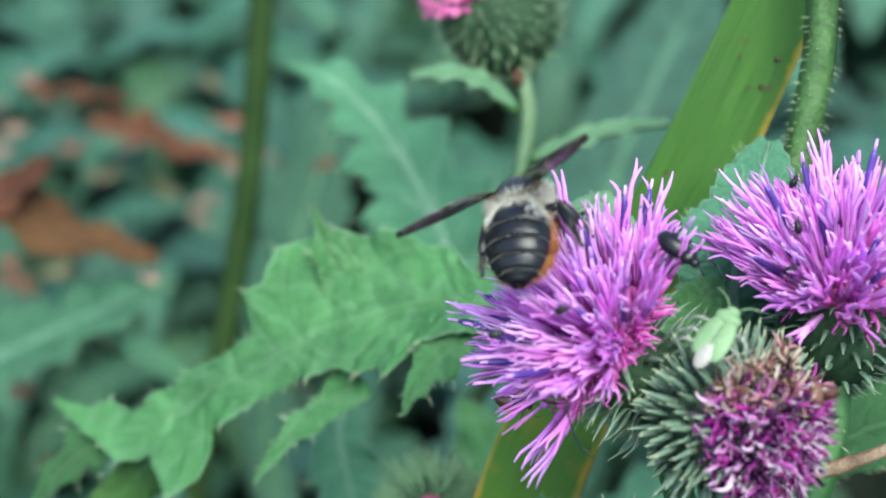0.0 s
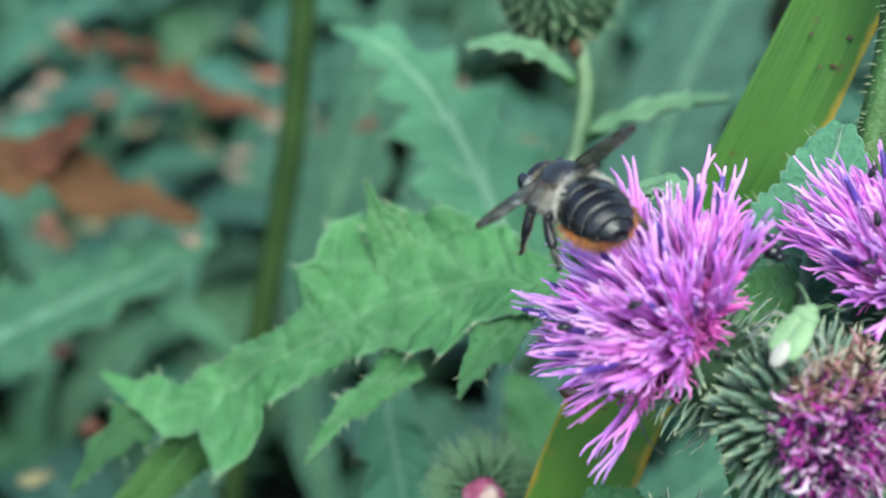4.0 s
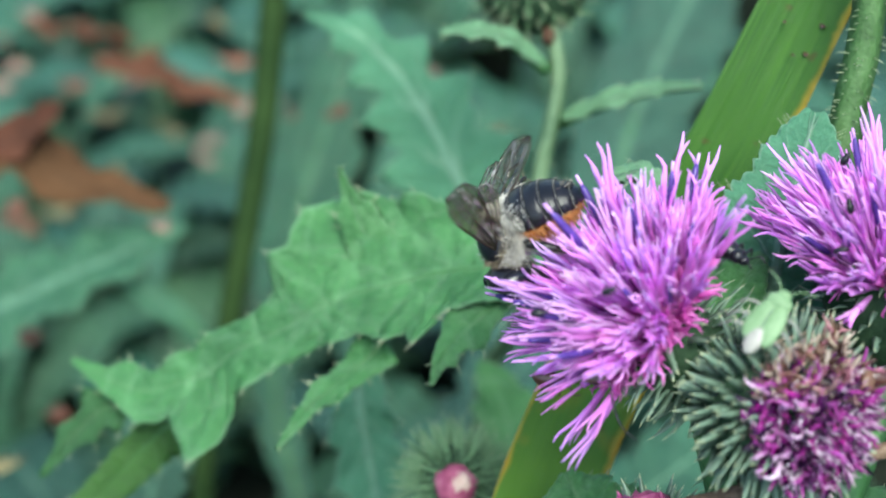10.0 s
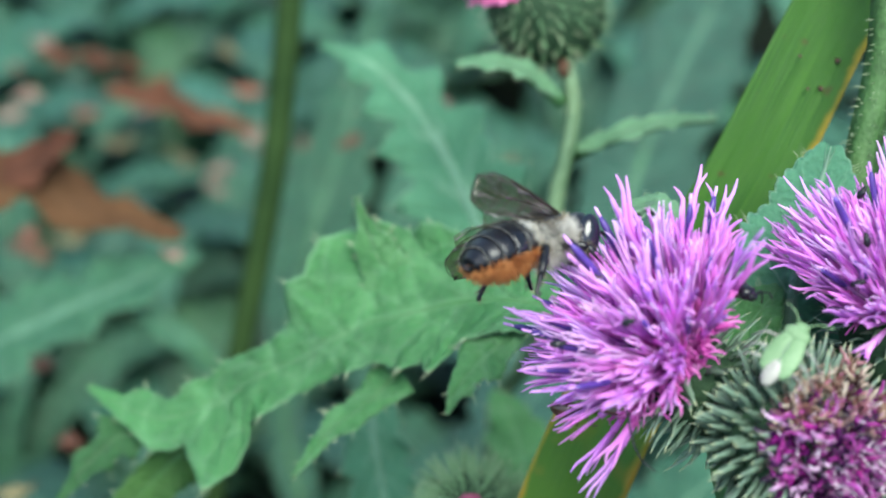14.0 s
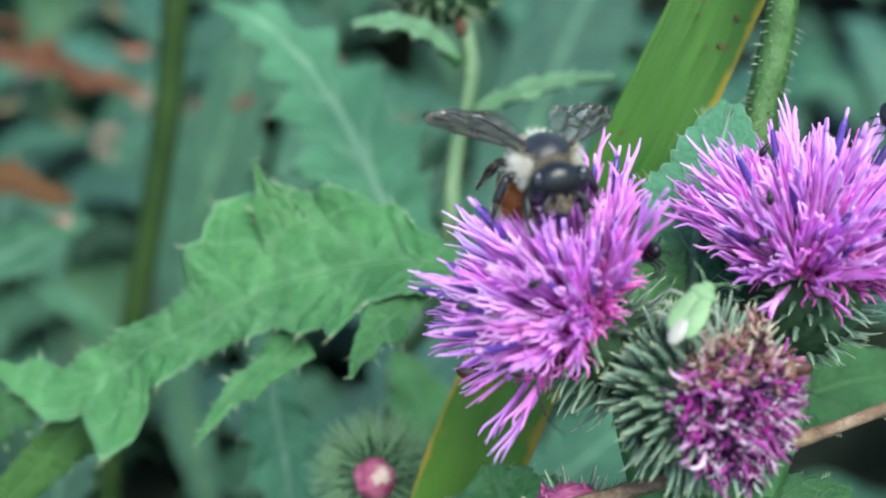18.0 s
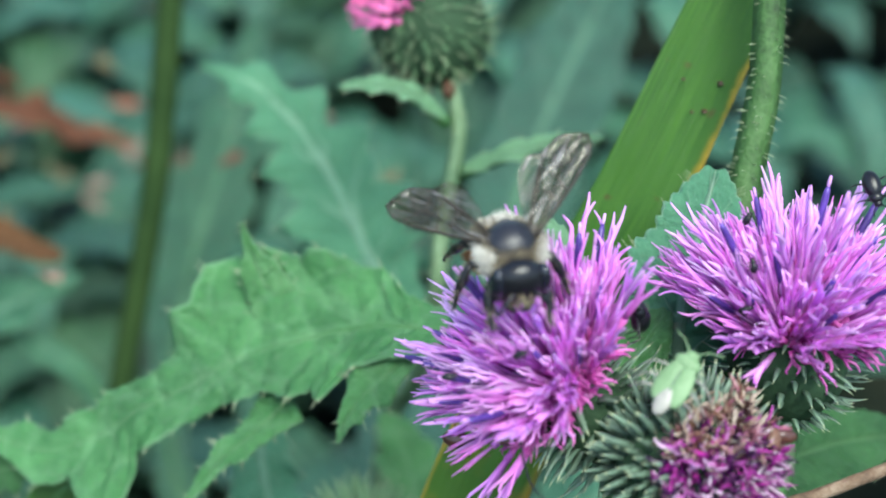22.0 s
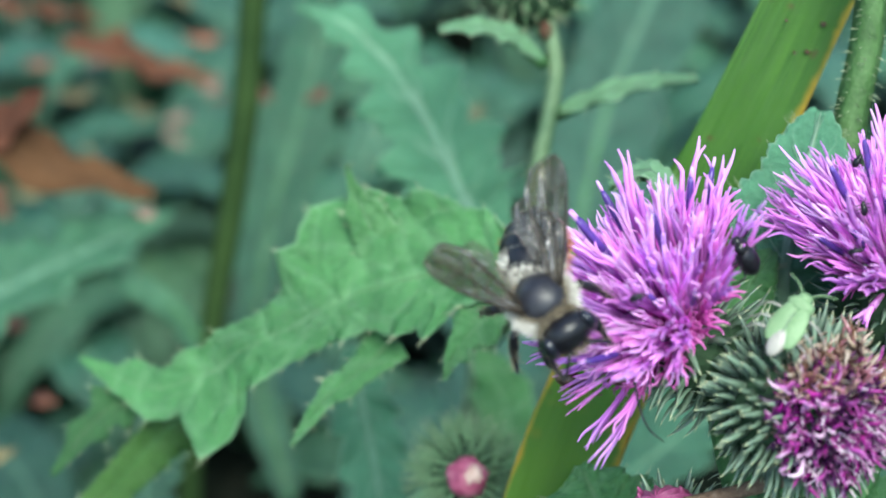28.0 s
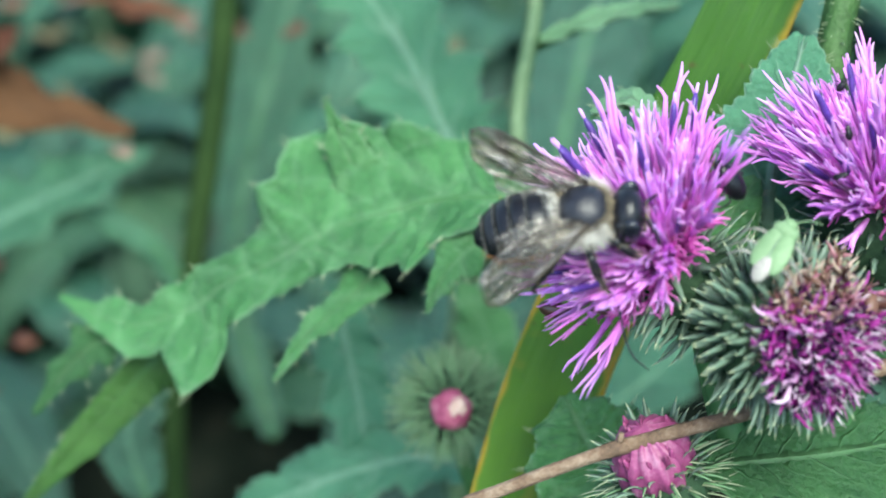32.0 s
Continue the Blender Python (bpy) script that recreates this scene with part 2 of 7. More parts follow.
M_BUDPINK = matter("bud_magenta", [(0.12, 0.018, 0.07), (0.26, 0.05, 0.155), (0.40, 0.19, 0.30)], 350, 0.5, 0.0001, 0.6)
M_CREAM = matter("bud_cream", [(0.34, 0.20, 0.18), (0.52, 0.40, 0.34)], 500, 0.6, 0.0001, 0.2)
M_TWIG = matter("dry_twig", [(0.045, 0.028, 0.018), (0.15, 0.095, 0.06), (0.27, 0.20, 0.145)], 420, 0.8, 0.0006, 0.1)
M_DEAD = leaf_matter("dead_leaf", (0.045, 0.021, 0.011), (0.135, 0.063, 0.032), (0.16, 0.085, 0.05), veins=6.0, share=0.12, mottle=60.0, rough=0.8, spec=0.12, differ=0.5)
M_DEAD_PALE = matter("dry_scrap", [(0.12, 0.065, 0.05), (0.21, 0.135, 0.105), (0.28, 0.20, 0.165)], 120, 0.9, 0.0004, 0.5)
M_SCRAP_RED = matter("scrap_red", [(0.10, 0.035, 0.02), (0.24, 0.10, 0.06)], 90, 0.8, 0.0004, 0.5)
M_SCRAP_TAN = matter("scrap_tan", [(0.09, 0.075, 0.035), (0.17, 0.15, 0.07)], 90, 0.8, 0.0004, 0.5)
M_JOINT = matter("joint_brown", [(0.05, 0.02, 0.01), (0.12, 0.055, 0.03)], 300, 0.8, 0.0003, 0.0)
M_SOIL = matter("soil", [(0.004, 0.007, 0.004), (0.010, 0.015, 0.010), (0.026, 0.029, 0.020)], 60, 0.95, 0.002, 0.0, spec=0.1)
M_BLACK = matter("chitin_black", [(0.004, 0.004, 0.006), (0.010, 0.010, 0.014)], 900, 0.3, 0.00004, 0.0, spec=0.4)
M_SATIN = matter("thorax_black", [(0.008, 0.008, 0.012), (0.022, 0.022, 0.03)], 1500, 0.34, 0.00005, 0.0, spec=0.45)
M_ABDO = matter("abdomen_black", [(0.004, 0.004, 0.006), (0.012, 0.012, 0.016)], 900, 0.26, 0.00006, 0.0, spec=0.4)
M_FUR = matter("fur_cream", [(0.36, 0.33, 0.28), (0.62, 0.59, 0.53), (0.86, 0.85, 0.81)], 900, 0.85, 0.0, 0.1)
M_BAND = matter("band_grey", [(0.20, 0.19, 0.17), (0.40, 0.38, 0.34)], 900, 0.85, 0.0, 0.1)
M_FUR_BROWN = matter("fur_brown", [(0.10, 0.075, 0.045), (0.30, 0.25, 0.17)], 900, 0.85, 0.0, 0.1)
M_SCOPA = matter("scopa_orange", [(0.20, 0.06, 0.012), (0.42, 0.15, 0.04), (0.66, 0.32, 0.12)], 900, 0.8, 0.0, 0.2)
M_STRAW = matter("bleached_straw", [(0.12, 0.075, 0.05), (0.28, 0.21, 0.155), (0.52, 0.44, 0.37)], 500, 0.7, 0.0001, 0.8)
M_EYE = matter("eye_black", [(0.006, 0.007, 0.012), (0.014, 0.015, 0.024)], 1200, 0.16, 0.0, 0.0, spec=0.6)
M_VEIN = matter("wing_vein", [(0.012, 0.008, 0.005), (0.03, 0.02, 0.012)], 900, 0.5, 0.0, 0.0)
M_BUG = matter("bug_green", [(0.115, 0.20, 0.095), (0.19, 0.285, 0.155)], 500, 0.5, 0.0001, 0.1, spec=0.3)
M_BUG_PALE = matter("bug_pale", [(0.20, 0.195, 0.17), (0.32, 0.30, 0.28)], 500, 0.45, 0.0001, 0.1)
M_BROWN = matter("beetle_brown", [(0.035, 0.012, 0.01), (0.10, 0.04, 0.03)], 700, 0.3, 0.0, 0.0, coat=0.4)


def floret_matter(name, base, middle, tip, share=0.35, vary=0.5):
    """A floret: rose at the foot, magenta along the tube, lilac towards the tip, each a little different."""
    m, t, p = nodes_of(name)
    co = t.nodes.new("ShaderNodeTexCoord")
    sep = t.nodes.new("ShaderNodeSeparateXYZ")
    t.links.new(co.outputs["Object"], sep.inputs[0])
    h = math_node(t, "ADD", math_node(t, "MULTIPLY", sep.outputs[2], 80.0), math_node(t, "MULTIPLY", math_node(t, "SUBTRACT", noise_tex(t, 900), 0.5), 0.35))
    c = ramp(t, h, [(0.15, base), (0.52, middle), (0.95, tip)])
    info = t.nodes.new("ShaderNodeObjectInfo")
    hs = t.nodes.new("ShaderNodeHueSaturation")
    t.links.new(math_node(t, "ADD", math_node(t, "MULTIPLY", info.outputs["Random"], vary), 1 - vary * 0.6), hs.inputs["Value"])
    t.links.new(math_node(t, "ADD", math_node(t, "MULTIPLY", math_node(t, "FRACT", math_node(t, "MULTIPLY", info.outputs["Random"], 17.3)), 0.05), 0.475), hs.inputs["Hue"])
    t.links.new(c, hs.inputs["Color"])
    t.links.new(hs.outputs[0], p.inputs["Base Color"])
    p.inputs["Roughness"].default_value = 0.42
    p.inputs["Specular IOR Level"].default_value = 0.4
    translucent(t, p, hs.outputs[0], share)
    return m


M_FLORET = floret_matter("floret_magenta", (0.66, 0.05, 0.40), (0.72, 0.21, 0.75), (0.80, 0.43, 0.91), 0.42)
M_FLORET_PALE = floret_matter("floret_pale", (0.74, 0.13, 0.58), (0.84, 0.42, 0.90), (0.92, 0.66, 0.97), 0.42, vary=0.3)
M_MASS = matter("floret_mass", [(0.68, 0.13, 0.56), (0.80, 0.33, 0.83), (0.93, 0.62, 0.96)], 250, 0.5, 0.0, 0.0, through_light=0.42, island=0.5)


def wilt_matter(name, colours):
    """Matted dry florets, each thread of its own tone; the darkest mimic shaded hollows, the palest highlights."""
    m, t, p = nodes_of(name)
    geo = t.nodes.new("ShaderNodeNewGeometry")
    info = t.nodes.new("ShaderNodeObjectInfo")
    k = math_node(t, "FRACT", math_node(t, "ADD", geo.outputs["Random Per Island"], info.outputs["Random"]))
    k = math_node(t, "ADD", k, math_node(t, "MULTIPLY", math_node(t, "SUBTRACT", noise_tex(t, 420), 0.5), 0.7))
    c = ramp(t, k, [(0.08 + 0.86 * i / (len(colours) - 1), q) for i, q in enumerate(colours)])
    t.links.new(c, p.inputs["Base Color"])
    p.inputs["Roughness"].default_value = 0.25
    return m


M_WILT = wilt_matter("wilted_purple", [(0.004, 0.001, 0.012), (0.03, 0.003, 0.04), (0.13, 0.006, 0.12), (0.32, 0.02, 0.23), (0.38, 0.08, 0.36), (0.66, 0.52, 0.64)])
M_WILT_TAN = wilt_matter("wilted_tan", [(0.03, 0.012, 0.01), (0.14, 0.07, 0.045), (0.30, 0.10, 0.16), (0.34, 0.24, 0.18), (0.48, 0.40, 0.34)])


def wing_matter():
    """Smoky membrane, pleated along the span; pale streaks in its colour mimic sky reflections on the pleats."""
    m, t, p = nodes_of("wing_membrane")
    mp = t.nodes.new("ShaderNodeMapping")
    mp.inputs["Scale"].default_value = (2300, 260, 1)
    co = t.nodes.new("ShaderNodeTexCoord")
    t.links.new(co.outputs["Object"], mp.inputs[0])
    fold = t.nodes.new("ShaderNodeTexNoise")
    fold.inputs["Scale"].default_value = 1.0
    t.links.new(mp.outputs[0], fold.inputs["Vector"])
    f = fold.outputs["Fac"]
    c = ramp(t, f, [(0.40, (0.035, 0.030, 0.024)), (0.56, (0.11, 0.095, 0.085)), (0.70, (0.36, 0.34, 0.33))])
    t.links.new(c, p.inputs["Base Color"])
    p.inputs["Roughness"].default_value = 0.1
    p.inputs["Specular IOR Level"].default_value = 1.0
    p.inputs["Coat Weight"].default_value = 1.0
    p.inputs["Coat Roughness"].default_value = 0.1
    bump(t, p, f, 0.0016, 1.0)
    tr = t.nodes.new("ShaderNodeBsdfTransparent")
    tr.inputs[0].default_value = (0.84, 0.80, 0.70, 1)
    mx = t.nodes.new("ShaderNodeMixShader")
    t.links.new(math_node(t, "ADD", math_node(t, "MULTIPLY", math_node(t, "SUBTRACT", f, 0.45, clamp=True), 1.8, clamp=True), 0.33), mx.inputs[0])
    t.links.new(tr.outputs[0], mx.inputs[1])
    t.links.new(p.outputs[0], mx.inputs[2])
    t.links.new(mx.outputs[0], t.nodes["Material Output"].inputs["Surface"])
    return m


def blade_matter():
    """The broad grass blade: streaks along it, one yellowed margin, rusty blotches low down."""
    m, t, p = nodes_of("grass_blade_green")
    uv = t.nodes.new("ShaderNodeUVMap")
    sep = t.nodes.new("ShaderNodeSeparateXYZ")
    t.links.new(uv.outputs[0], sep.inputs[0])
    mp = t.nodes.new("ShaderNodeMapping")
    mp.inputs["Scale"].default_value = (3, 60, 1)
    t.links.new(uv.outputs[0], mp.inputs[0])
    st = t.nodes.new("ShaderNodeTexNoise")
    st.inputs["Scale"].default_value = 2.0
    t.links.new(mp.outputs[0], st.inputs["Vector"])
    c = ramp(t, st.outputs["Fac"], [(0.35, (0.030, 0.112, 0.012)), (0.65, (0.078, 0.205, 0.022))])
    # lower half coloured brighter and yellower to offset the flower head's shade
    brighten = math_node(t, "MULTIPLY", math_node(t, "SUBTRACT", sep.outputs[0], 0.48, clamp=True), 3.0, clamp=True)
    c = mix_col(t, math_node(t, "MULTIPLY", brighten, 0.7), c, (0.115, 0.26, 0.014))
    edge = math_node(t, "ADD", sep.outputs[1], math_node(t, "MULTIPLY", math_node(t, "SUBTRACT", noise_tex(t, 130), 0.5), 0.22))
    patch = math_node(t, "MULTIPLY", math_node(t, "SUBTRACT", noise_tex(t, 210, 5, 0.7), 0.5), 0.20)
    yellow = math_node(t, "MULTIPLY", math_node(t, "SUBTRACT", math_node(t, "ADD", edge, patch), 0.90, clamp=True), 11.0, clamp=True)
    c = mix_col(t, math_node(t, "MULTIPLY", yellow, 0.9), c, (0.52, 0.36, 0.03))
    spot = math_node(t, "MULTIPLY", math_node(t, "SUBTRACT", noise_tex(t, 700, 2, 0.4), 0.70, clamp=True), 12.0, clamp=True)
    c = mix_col(t, math_node(t, "MULTIPLY", spot, 0.6), c, (0.10, 0.06, 0.02))
    rim = math_node(t, "MULTIPLY", math_node(t, "SUBTRACT", math_node(t, "ABSOLUTE", math_node(t, "SUBTRACT", edge, 0.5)), 0.445, clamp=True), 16.0, clamp=True)
    rim = math_node(t, "MULTIPLY", rim, math_node(t, "MULTIPLY", math_node(t, "SUBTRACT", sep.outputs[0], 0.55, clamp=True), 6.0, clamp=True))
    c = mix_col(t, rim, c, (0.55, 0.33, 0.02))
    low = math_node(t, "MULTIPLY", math_node(t, "SUBTRACT", noise_tex(t, 90, 3), 0.505, clamp=True), 6.0, clamp=True)
    low = math_node(t, "MULTIPLY", low, math_node(t, "MULTIPLY", math_node(t, "SUBTRACT", sep.outputs[0], 0.62, clamp=True), 5.0, clamp=True))
    c = mix_col(t, low, c, (0.55, 0.30, 0.02))
    t.links.new(c, p.inputs["Base Color"])
    p.inputs["Roughness"].default_value = 0.45
    bump(t, p, st.outputs["Fac"], 0.0004, 0.5)
    translucent(t, p, c, 0.4)
    return m


M_WING = wing_matter()
M_BLADE = blade_matter()

# ---- building blocks
PLACE = {}
JOINED = {"spine_fringe", "prickle_coat", "fur", "band", "belly_brush", "floret_mat"}


def thing(name, base, label, category, group="", kind=""):
    e = new(name)
    e.empty_display_size = 0.002
    e.location = base
    PLACE[e] = Vector(base)
    return tagged(e, label, category, group, kind)


def part(name, bm, material, parent, label="", smooth=True, origin=None):
    """Links a bmesh, built in world coordinates, as one mesh under a thing or a part."""
    home = PLACE[parent]
    o = Vector(origin) if origin is not None else home
    bm.transform(Matrix.Translation(-o))
    me = bpy.data.meshes.new(name)
    bm.to_mesh(me)
    bm.free()
    for pl in me.polygons:
        pl.use_smooth = smooth
    for k in material if isinstance(material, (list, tuple)) else [material]:
        me.materials.append(k)
    ob = new(name, me)
    ob.parent = parent
    ob.location = o - home
    PLACE[ob] = o
    return tagged(ob, label, kind="stuff" if name in JOINED else "")


def piece(name, me, m, parent, label=""):
    """One of many like pieces on shared mesh data, at the world pose m under its parent, which is not turned."""
    ob = new(name, me)
    ob.parent = parent
    ob.matrix_basis = Matrix.Translation(-PLACE[parent]) @ m
    return tagged(ob, label)


def mesh_of(name, bm, *mats, smooth=True):
    me = bpy.data.meshes.new(name)
    bm.to_mesh(me)
    bm.free()
    for pl in me.polygons:
        pl.use_smooth = smooth
    for k in mats:
        me.materials.append(k)
    return me


def curve_through(pts, n):
    """n + 1 places on a smooth line through the given ones."""
    q = [Vector(p) for p in pts]
    if len(q) == 2:
        return [q[0].lerp(q[1], i / n) for i in range(n + 1)]
    q = [q[0] * 2 - q[1]] + q + [q[-1] * 2 - q[-2]]
    out = []
    for i in range(n + 1):
        u = i / n * (len(q) - 3)
        k = min(int(u), len(q) - 4)
        f = u - k
        a, b, c, d = q[k:k + 4]
        out.append(0.5 * (2 * b + (c - a) * f + (2 * a - 5 * b + 4 * c - d) * f * f + (3 * b - a - 3 * c + d) * f ** 3))
    return out


def tube(bm, pts, radii, sides=6, mat=0, cap=True, flat=1.0):
    """A bent tube through pts; radii along it by interpolation."""
    n = len(pts)
    rings, ref = [], None
    for i, p in enumerate(pts):
        t = (pts[min(i + 1, n - 1)] - pts[max(i - 1, 0)]).normalized()
        if ref is None:
            ref = t.orthogonal().normalized()
        ref = (ref - t * ref.dot(t)).normalized()
        b = t.cross(ref)
        r = float(np.interp(i / (n - 1), np.linspace(0, 1, len(radii)), radii))
        rings.append([bm.verts.new(p + (ref * math.cos(a) * flat + b * math.sin(a)) * r) for a in (2 * math.pi * k / sides for k in range(sides))])
    for a, b in zip(rings, rings[1:]):
        for k in range(sides):
            f = bm.faces.new((a[k], a[(k + 1) % sides], b[(k + 1) % sides], b[k]))
            f.material_index = mat
    if cap:
        bm.faces.new(rings[0][::-1]).material_index = mat
        bm.faces.new(rings[-1]).material_index = mat
    return rings


def ball(bm, centre, radii, turn=None, seg=16, rings=10, mat=0, rough=0.0, seed=0):
    """A rounded body; rough: how uneven it is."""
    m = Matrix.Translation(centre) @ (turn.to_4x4() if turn else Matrix()) @ Matrix.Diagonal((*radii, 1))
    made = bmesh.ops.create_uvsphere(bm, u_segments=seg, v_segments=rings, radius=1.0)["verts"]
    for v in made:
        k = 1 + rough * noise.noise(v.co * 2.3 + Vector((seed, 0, 0)))
        v.co = m @ (v.co * k)
    for f in {f for v in made for f in v.link_faces}:
        f.material_index = mat
    return made


def frame_on(axis, hint=Vector((0, 0, 1))):
    """A turn whose z is the axis."""
    z = axis.normalized()
    x = hint.cross(z)
    x = x.normalized() if x.length > 1e-4 else z.orthogonal().normalized()
    return Matrix((x, z.cross(x), z)).transposed()


RND = random.Random(4)


def leaf(parent, mid, face, left, right, material, lobes=6, lobe=0.45, teeth=26, tooth=0.10, wave=0.06, camber=0.10, droop=(0.0, 0.0),
         spines=True, seed=0, label="", name="leaf", ns=110, nt=9, lean=0.35, thick=0.25, ribbed=True):
    """A thistle leaf along a midrib. left, right: half widths in millimetres from base to tip; lobes cut the margin and point
    forward, teeth notch it, waves pucker it; face: the way its upper side looks."""
    c = curve_through(mid, ns)
    bm = bmesh.new()
    uvl = bm.loops.layers.uv.new("UVMap")
    rows, tips, span = [], [], (c[-1] - c[0]).length
    face = face.normalized()
    for i, p in enumerate(c):
        s = i / ns
        t = (c[min(i + 1, ns)] - c[max(i - 1, 0)]).normalized()
        side = t.cross(face).normalized()
        up = side.cross(t).normalized()
        row = []
        for sgn, width, dr in ((-1, left, droop[0]), (1, right, droop[1])):
            w = float(np.interp(s, np.linspace(0, 1, len(width)), width)) * MM
            jig = 0.12 * noise.noise(Vector((seed * 3.1 + sgn * 7, s * lobes * 1.3, 0.3)))
            u = (s + jig / lobes) * lobes % 1.0
            cut = (1 - lobe) + lobe * (u ** 0.7 if u < 0.72 else max(0.0, (1 - u) / 0.28) ** 0.6 * 0.92)
            v = (s * teeth + 0.3 * noise.noise(Vector((s * 40, seed, sgn)))) % 1.0
            notch = 1 - tooth * (1 - v)
            edge = w * cut * notch
            half = []
            for k in range(1, nt + 1):
                a = k / nt
                d = edge * a
                rip = wave * w * a * a * (noise.noise(Vector((s * lobes * 2.2, sgn * 3 + seed, a))) * 1.6 + math.sin(s * lobes * 2 * math.pi) * 0.7)
                pk = 0.08 * w * noise.noise(Vector((s * 22, sgn * a * 7, seed + 5.0)))
                z = camber * d * (1 - 0.4 * a) + rip + pk - dr * d * a
                half.append(bm.verts.new(p + side * sgn * d * (1 - 0.15 * abs(dr)) + t * lean * d * a + up * z))
            row.append(half)
            if spines and 0.64 < u < 0.76 or (spines and v > 0.9 and RND.random() < 0.5):
                tips.append((half[-1].co.copy(), (side * sgn + t * 0.8 + up * 0.1).normalized(), 1.0 if 0.64 < u < 0.76 else 0.5))
        rib = bm.verts.new(p - up * 0.02 * span * 0.2)
        rows.append(row[0][::-1] + [rib] + row[1])
    m = 2 * nt
    for i in range(ns):
        for k in range(m):
            f = bm.faces.new((rows[i][k], rows[i][k + 1], rows[i + 1][k + 1], rows[i + 1][k]))
            for lp, (a, b) in zip(f.loops, ((i, k), (i, k + 1), (i + 1, k + 1), (i + 1, k))):
                lp[uvl].uv = (a / ns, b / m)
    ob = part(name, bm, material, parent, label)
    so = ob.modifiers.new("thickness", "SOLIDIFY")
    so.thickness, so.offset = thick * MM, 0.0
    # the midrib stands out below
    rb = bmesh.new()
    if ribbed:
        tube(rb, [q - face * (0.0002 if material is M_LEAF_PALE else 0.0007) for q in c[::5]], [0.8 * MM, 0.5 * MM, 0.15 * MM], 6)
    if spines and tips:
        sp = bmesh.new()
        for q, d, l in tips[::1]:
            tube(sp, [q - d * 0.0002, q + d * l * 0.0004, q + d * l * 0.0009], [0.05 * MM, 0.03 * MM, 0.006 * MM], 4)
        part("spine_fringe", sp, M_SPINE, ob, "pale needle spines along the margin")
    if ribbed:
        part("midrib", rb, material if material in (M_LEAF_PALE, M_DEAD) else M_STEM, ob)
    else:
        rb.free()
    return ob


def lobed_leaf(parent, mid, face, left, right, lobes_left, lobes_right, material, teeth=34, seed=0, label="", name="leaf", ns=230, nt=14, thick=0.25):
    """A thistle leaf with pointed lobes at given places. left, right: half widths of the body in millimetres; lobes: place along
    the midrib, reach beyond the body in millimetres, and breadth; spiny teeth all along, each lobe quilted between its veins."""
    c = curve_through(mid, ns)
    rnd = random.Random(seed + 400)
    bm = bmesh.new()
    uvl = bm.loops.layers.uv.new("UVMap")
    rows, tips = [], []
    face = face.normalized()
    for i, p in enumerate(c):
        s = i / ns
        t = (c[min(i + 3, ns)] - c[max(i - 3, 0)]).normalized()
        side = t.cross(face).normalized()
        up = side.cross(t).normalized()
        row = []
        for sgn, width, lobes in ((-1, left, lobes_left), (1, right, lobes_right)):
            body = float(np.interp(s, np.linspace(0, 1, len(width)), width))
            reach, near = 0.0, 9.0
            for at_, far, broad in lobes:
                k = (s - at_) / broad
                near = min(near, abs(k))
                k = k * (1.25 if k > 0 else 0.85)
                if abs(k) < 1:
                    reach = max(reach, far * (1 - abs(k)) ** 0.75)
            v = (s * teeth + 0.45 * noise.noise(Vector((s * 31, seed, sgn * 5)))) % 1.0
            size = 0.30 + 0.30 * noise.noise(Vector((int(s * teeth) * 1.7, seed * 2.1, sgn)))
            edge = (body + reach) * (1 + 0.05 * noise.noise(Vector((s * 9, sgn * 4, seed)))) + size * (v ** 1.6 if v < 0.8 else (1 - v) / 0.2 * 0.7) * min(1.0, body / 1.5)
            edge *= MM
            half = []
            for k in range(1, nt + 1):
                a = k / nt
                d = edge * a
                quilt = 0.05 * math.sin((s * 17 - a * 0.9) * 2 * math.pi + seed) * a * (1 - 0.5 * a)
                rip = 0.17 * a ** 3 * noise.noise(Vector((s * 14, sgn * 3 + seed, a * 0.7))) + 0.06 * noise.noise(Vector((s * 30, sgn * a * 5, seed + 5.0)))
                curl = 0.16 * a ** 4 * max(0.0, 1 - near) * (1 if seed % 2 else -1)
                z = 0.10 * d * (1 - 0.5 * a) + (quilt + rip + curl) * max(edge, 0.002)
                half.append(bm.verts.new(p + side * sgn * d + t * 0.22 * d * a + up * z))
            row.append(half)
            if near < 0.06 or (0.74 < v < 0.86 and rnd.random() < 0.6):
                tips.append((half[-1].co.copy(), (side * sgn + t * 0.7 + up * 0.15).normalized(), 1.3 if near < 0.06 else 0.7))
        rows.append(row[0][::-1] + [bm.verts.new(p - up * 0.0003)] + row[1])
    m = 2 * nt
    for i in range(ns):
        for k in range(m):
            f = bm.faces.new((rows[i][k], rows[i][k + 1], rows[i + 1][k + 1], rows[i + 1][k]))
            for lp, (a, b) in zip(f.loops, ((i, k), (i, k + 1), (i + 1, k + 1), (i + 1, k))):
                lp[uvl].uv = (a / ns, b / m)
    ob = part(name, bm, material, parent, label)
    so = ob.modifiers.new("thickness", "SOLIDIFY")
    so.thickness, so.offset = thick * MM, 0.0
    sp = bmesh.new()
    for q, d, l in tips:
        tube(sp, [q - d * 0.0002, q + d * l * 0.0004, q + d * l * 0.0009], [0.07 * MM, 0.045 * MM, 0.008 * MM], 4)
    part("spine_fringe", sp, M_SPINE, ob, "pale needle spines along the margin")
    rb = bmesh.new()
    tube(rb, [q - face * (0.0002 if material is M_LEAF_PALE else 0.0007) for q in c[::6]], [0.8 * MM, 0.5 * MM, 0.15 * MM], 6)
    part("midrib", rb, material if material is M_LEAF_PALE else M_STEM, ob)
    return ob


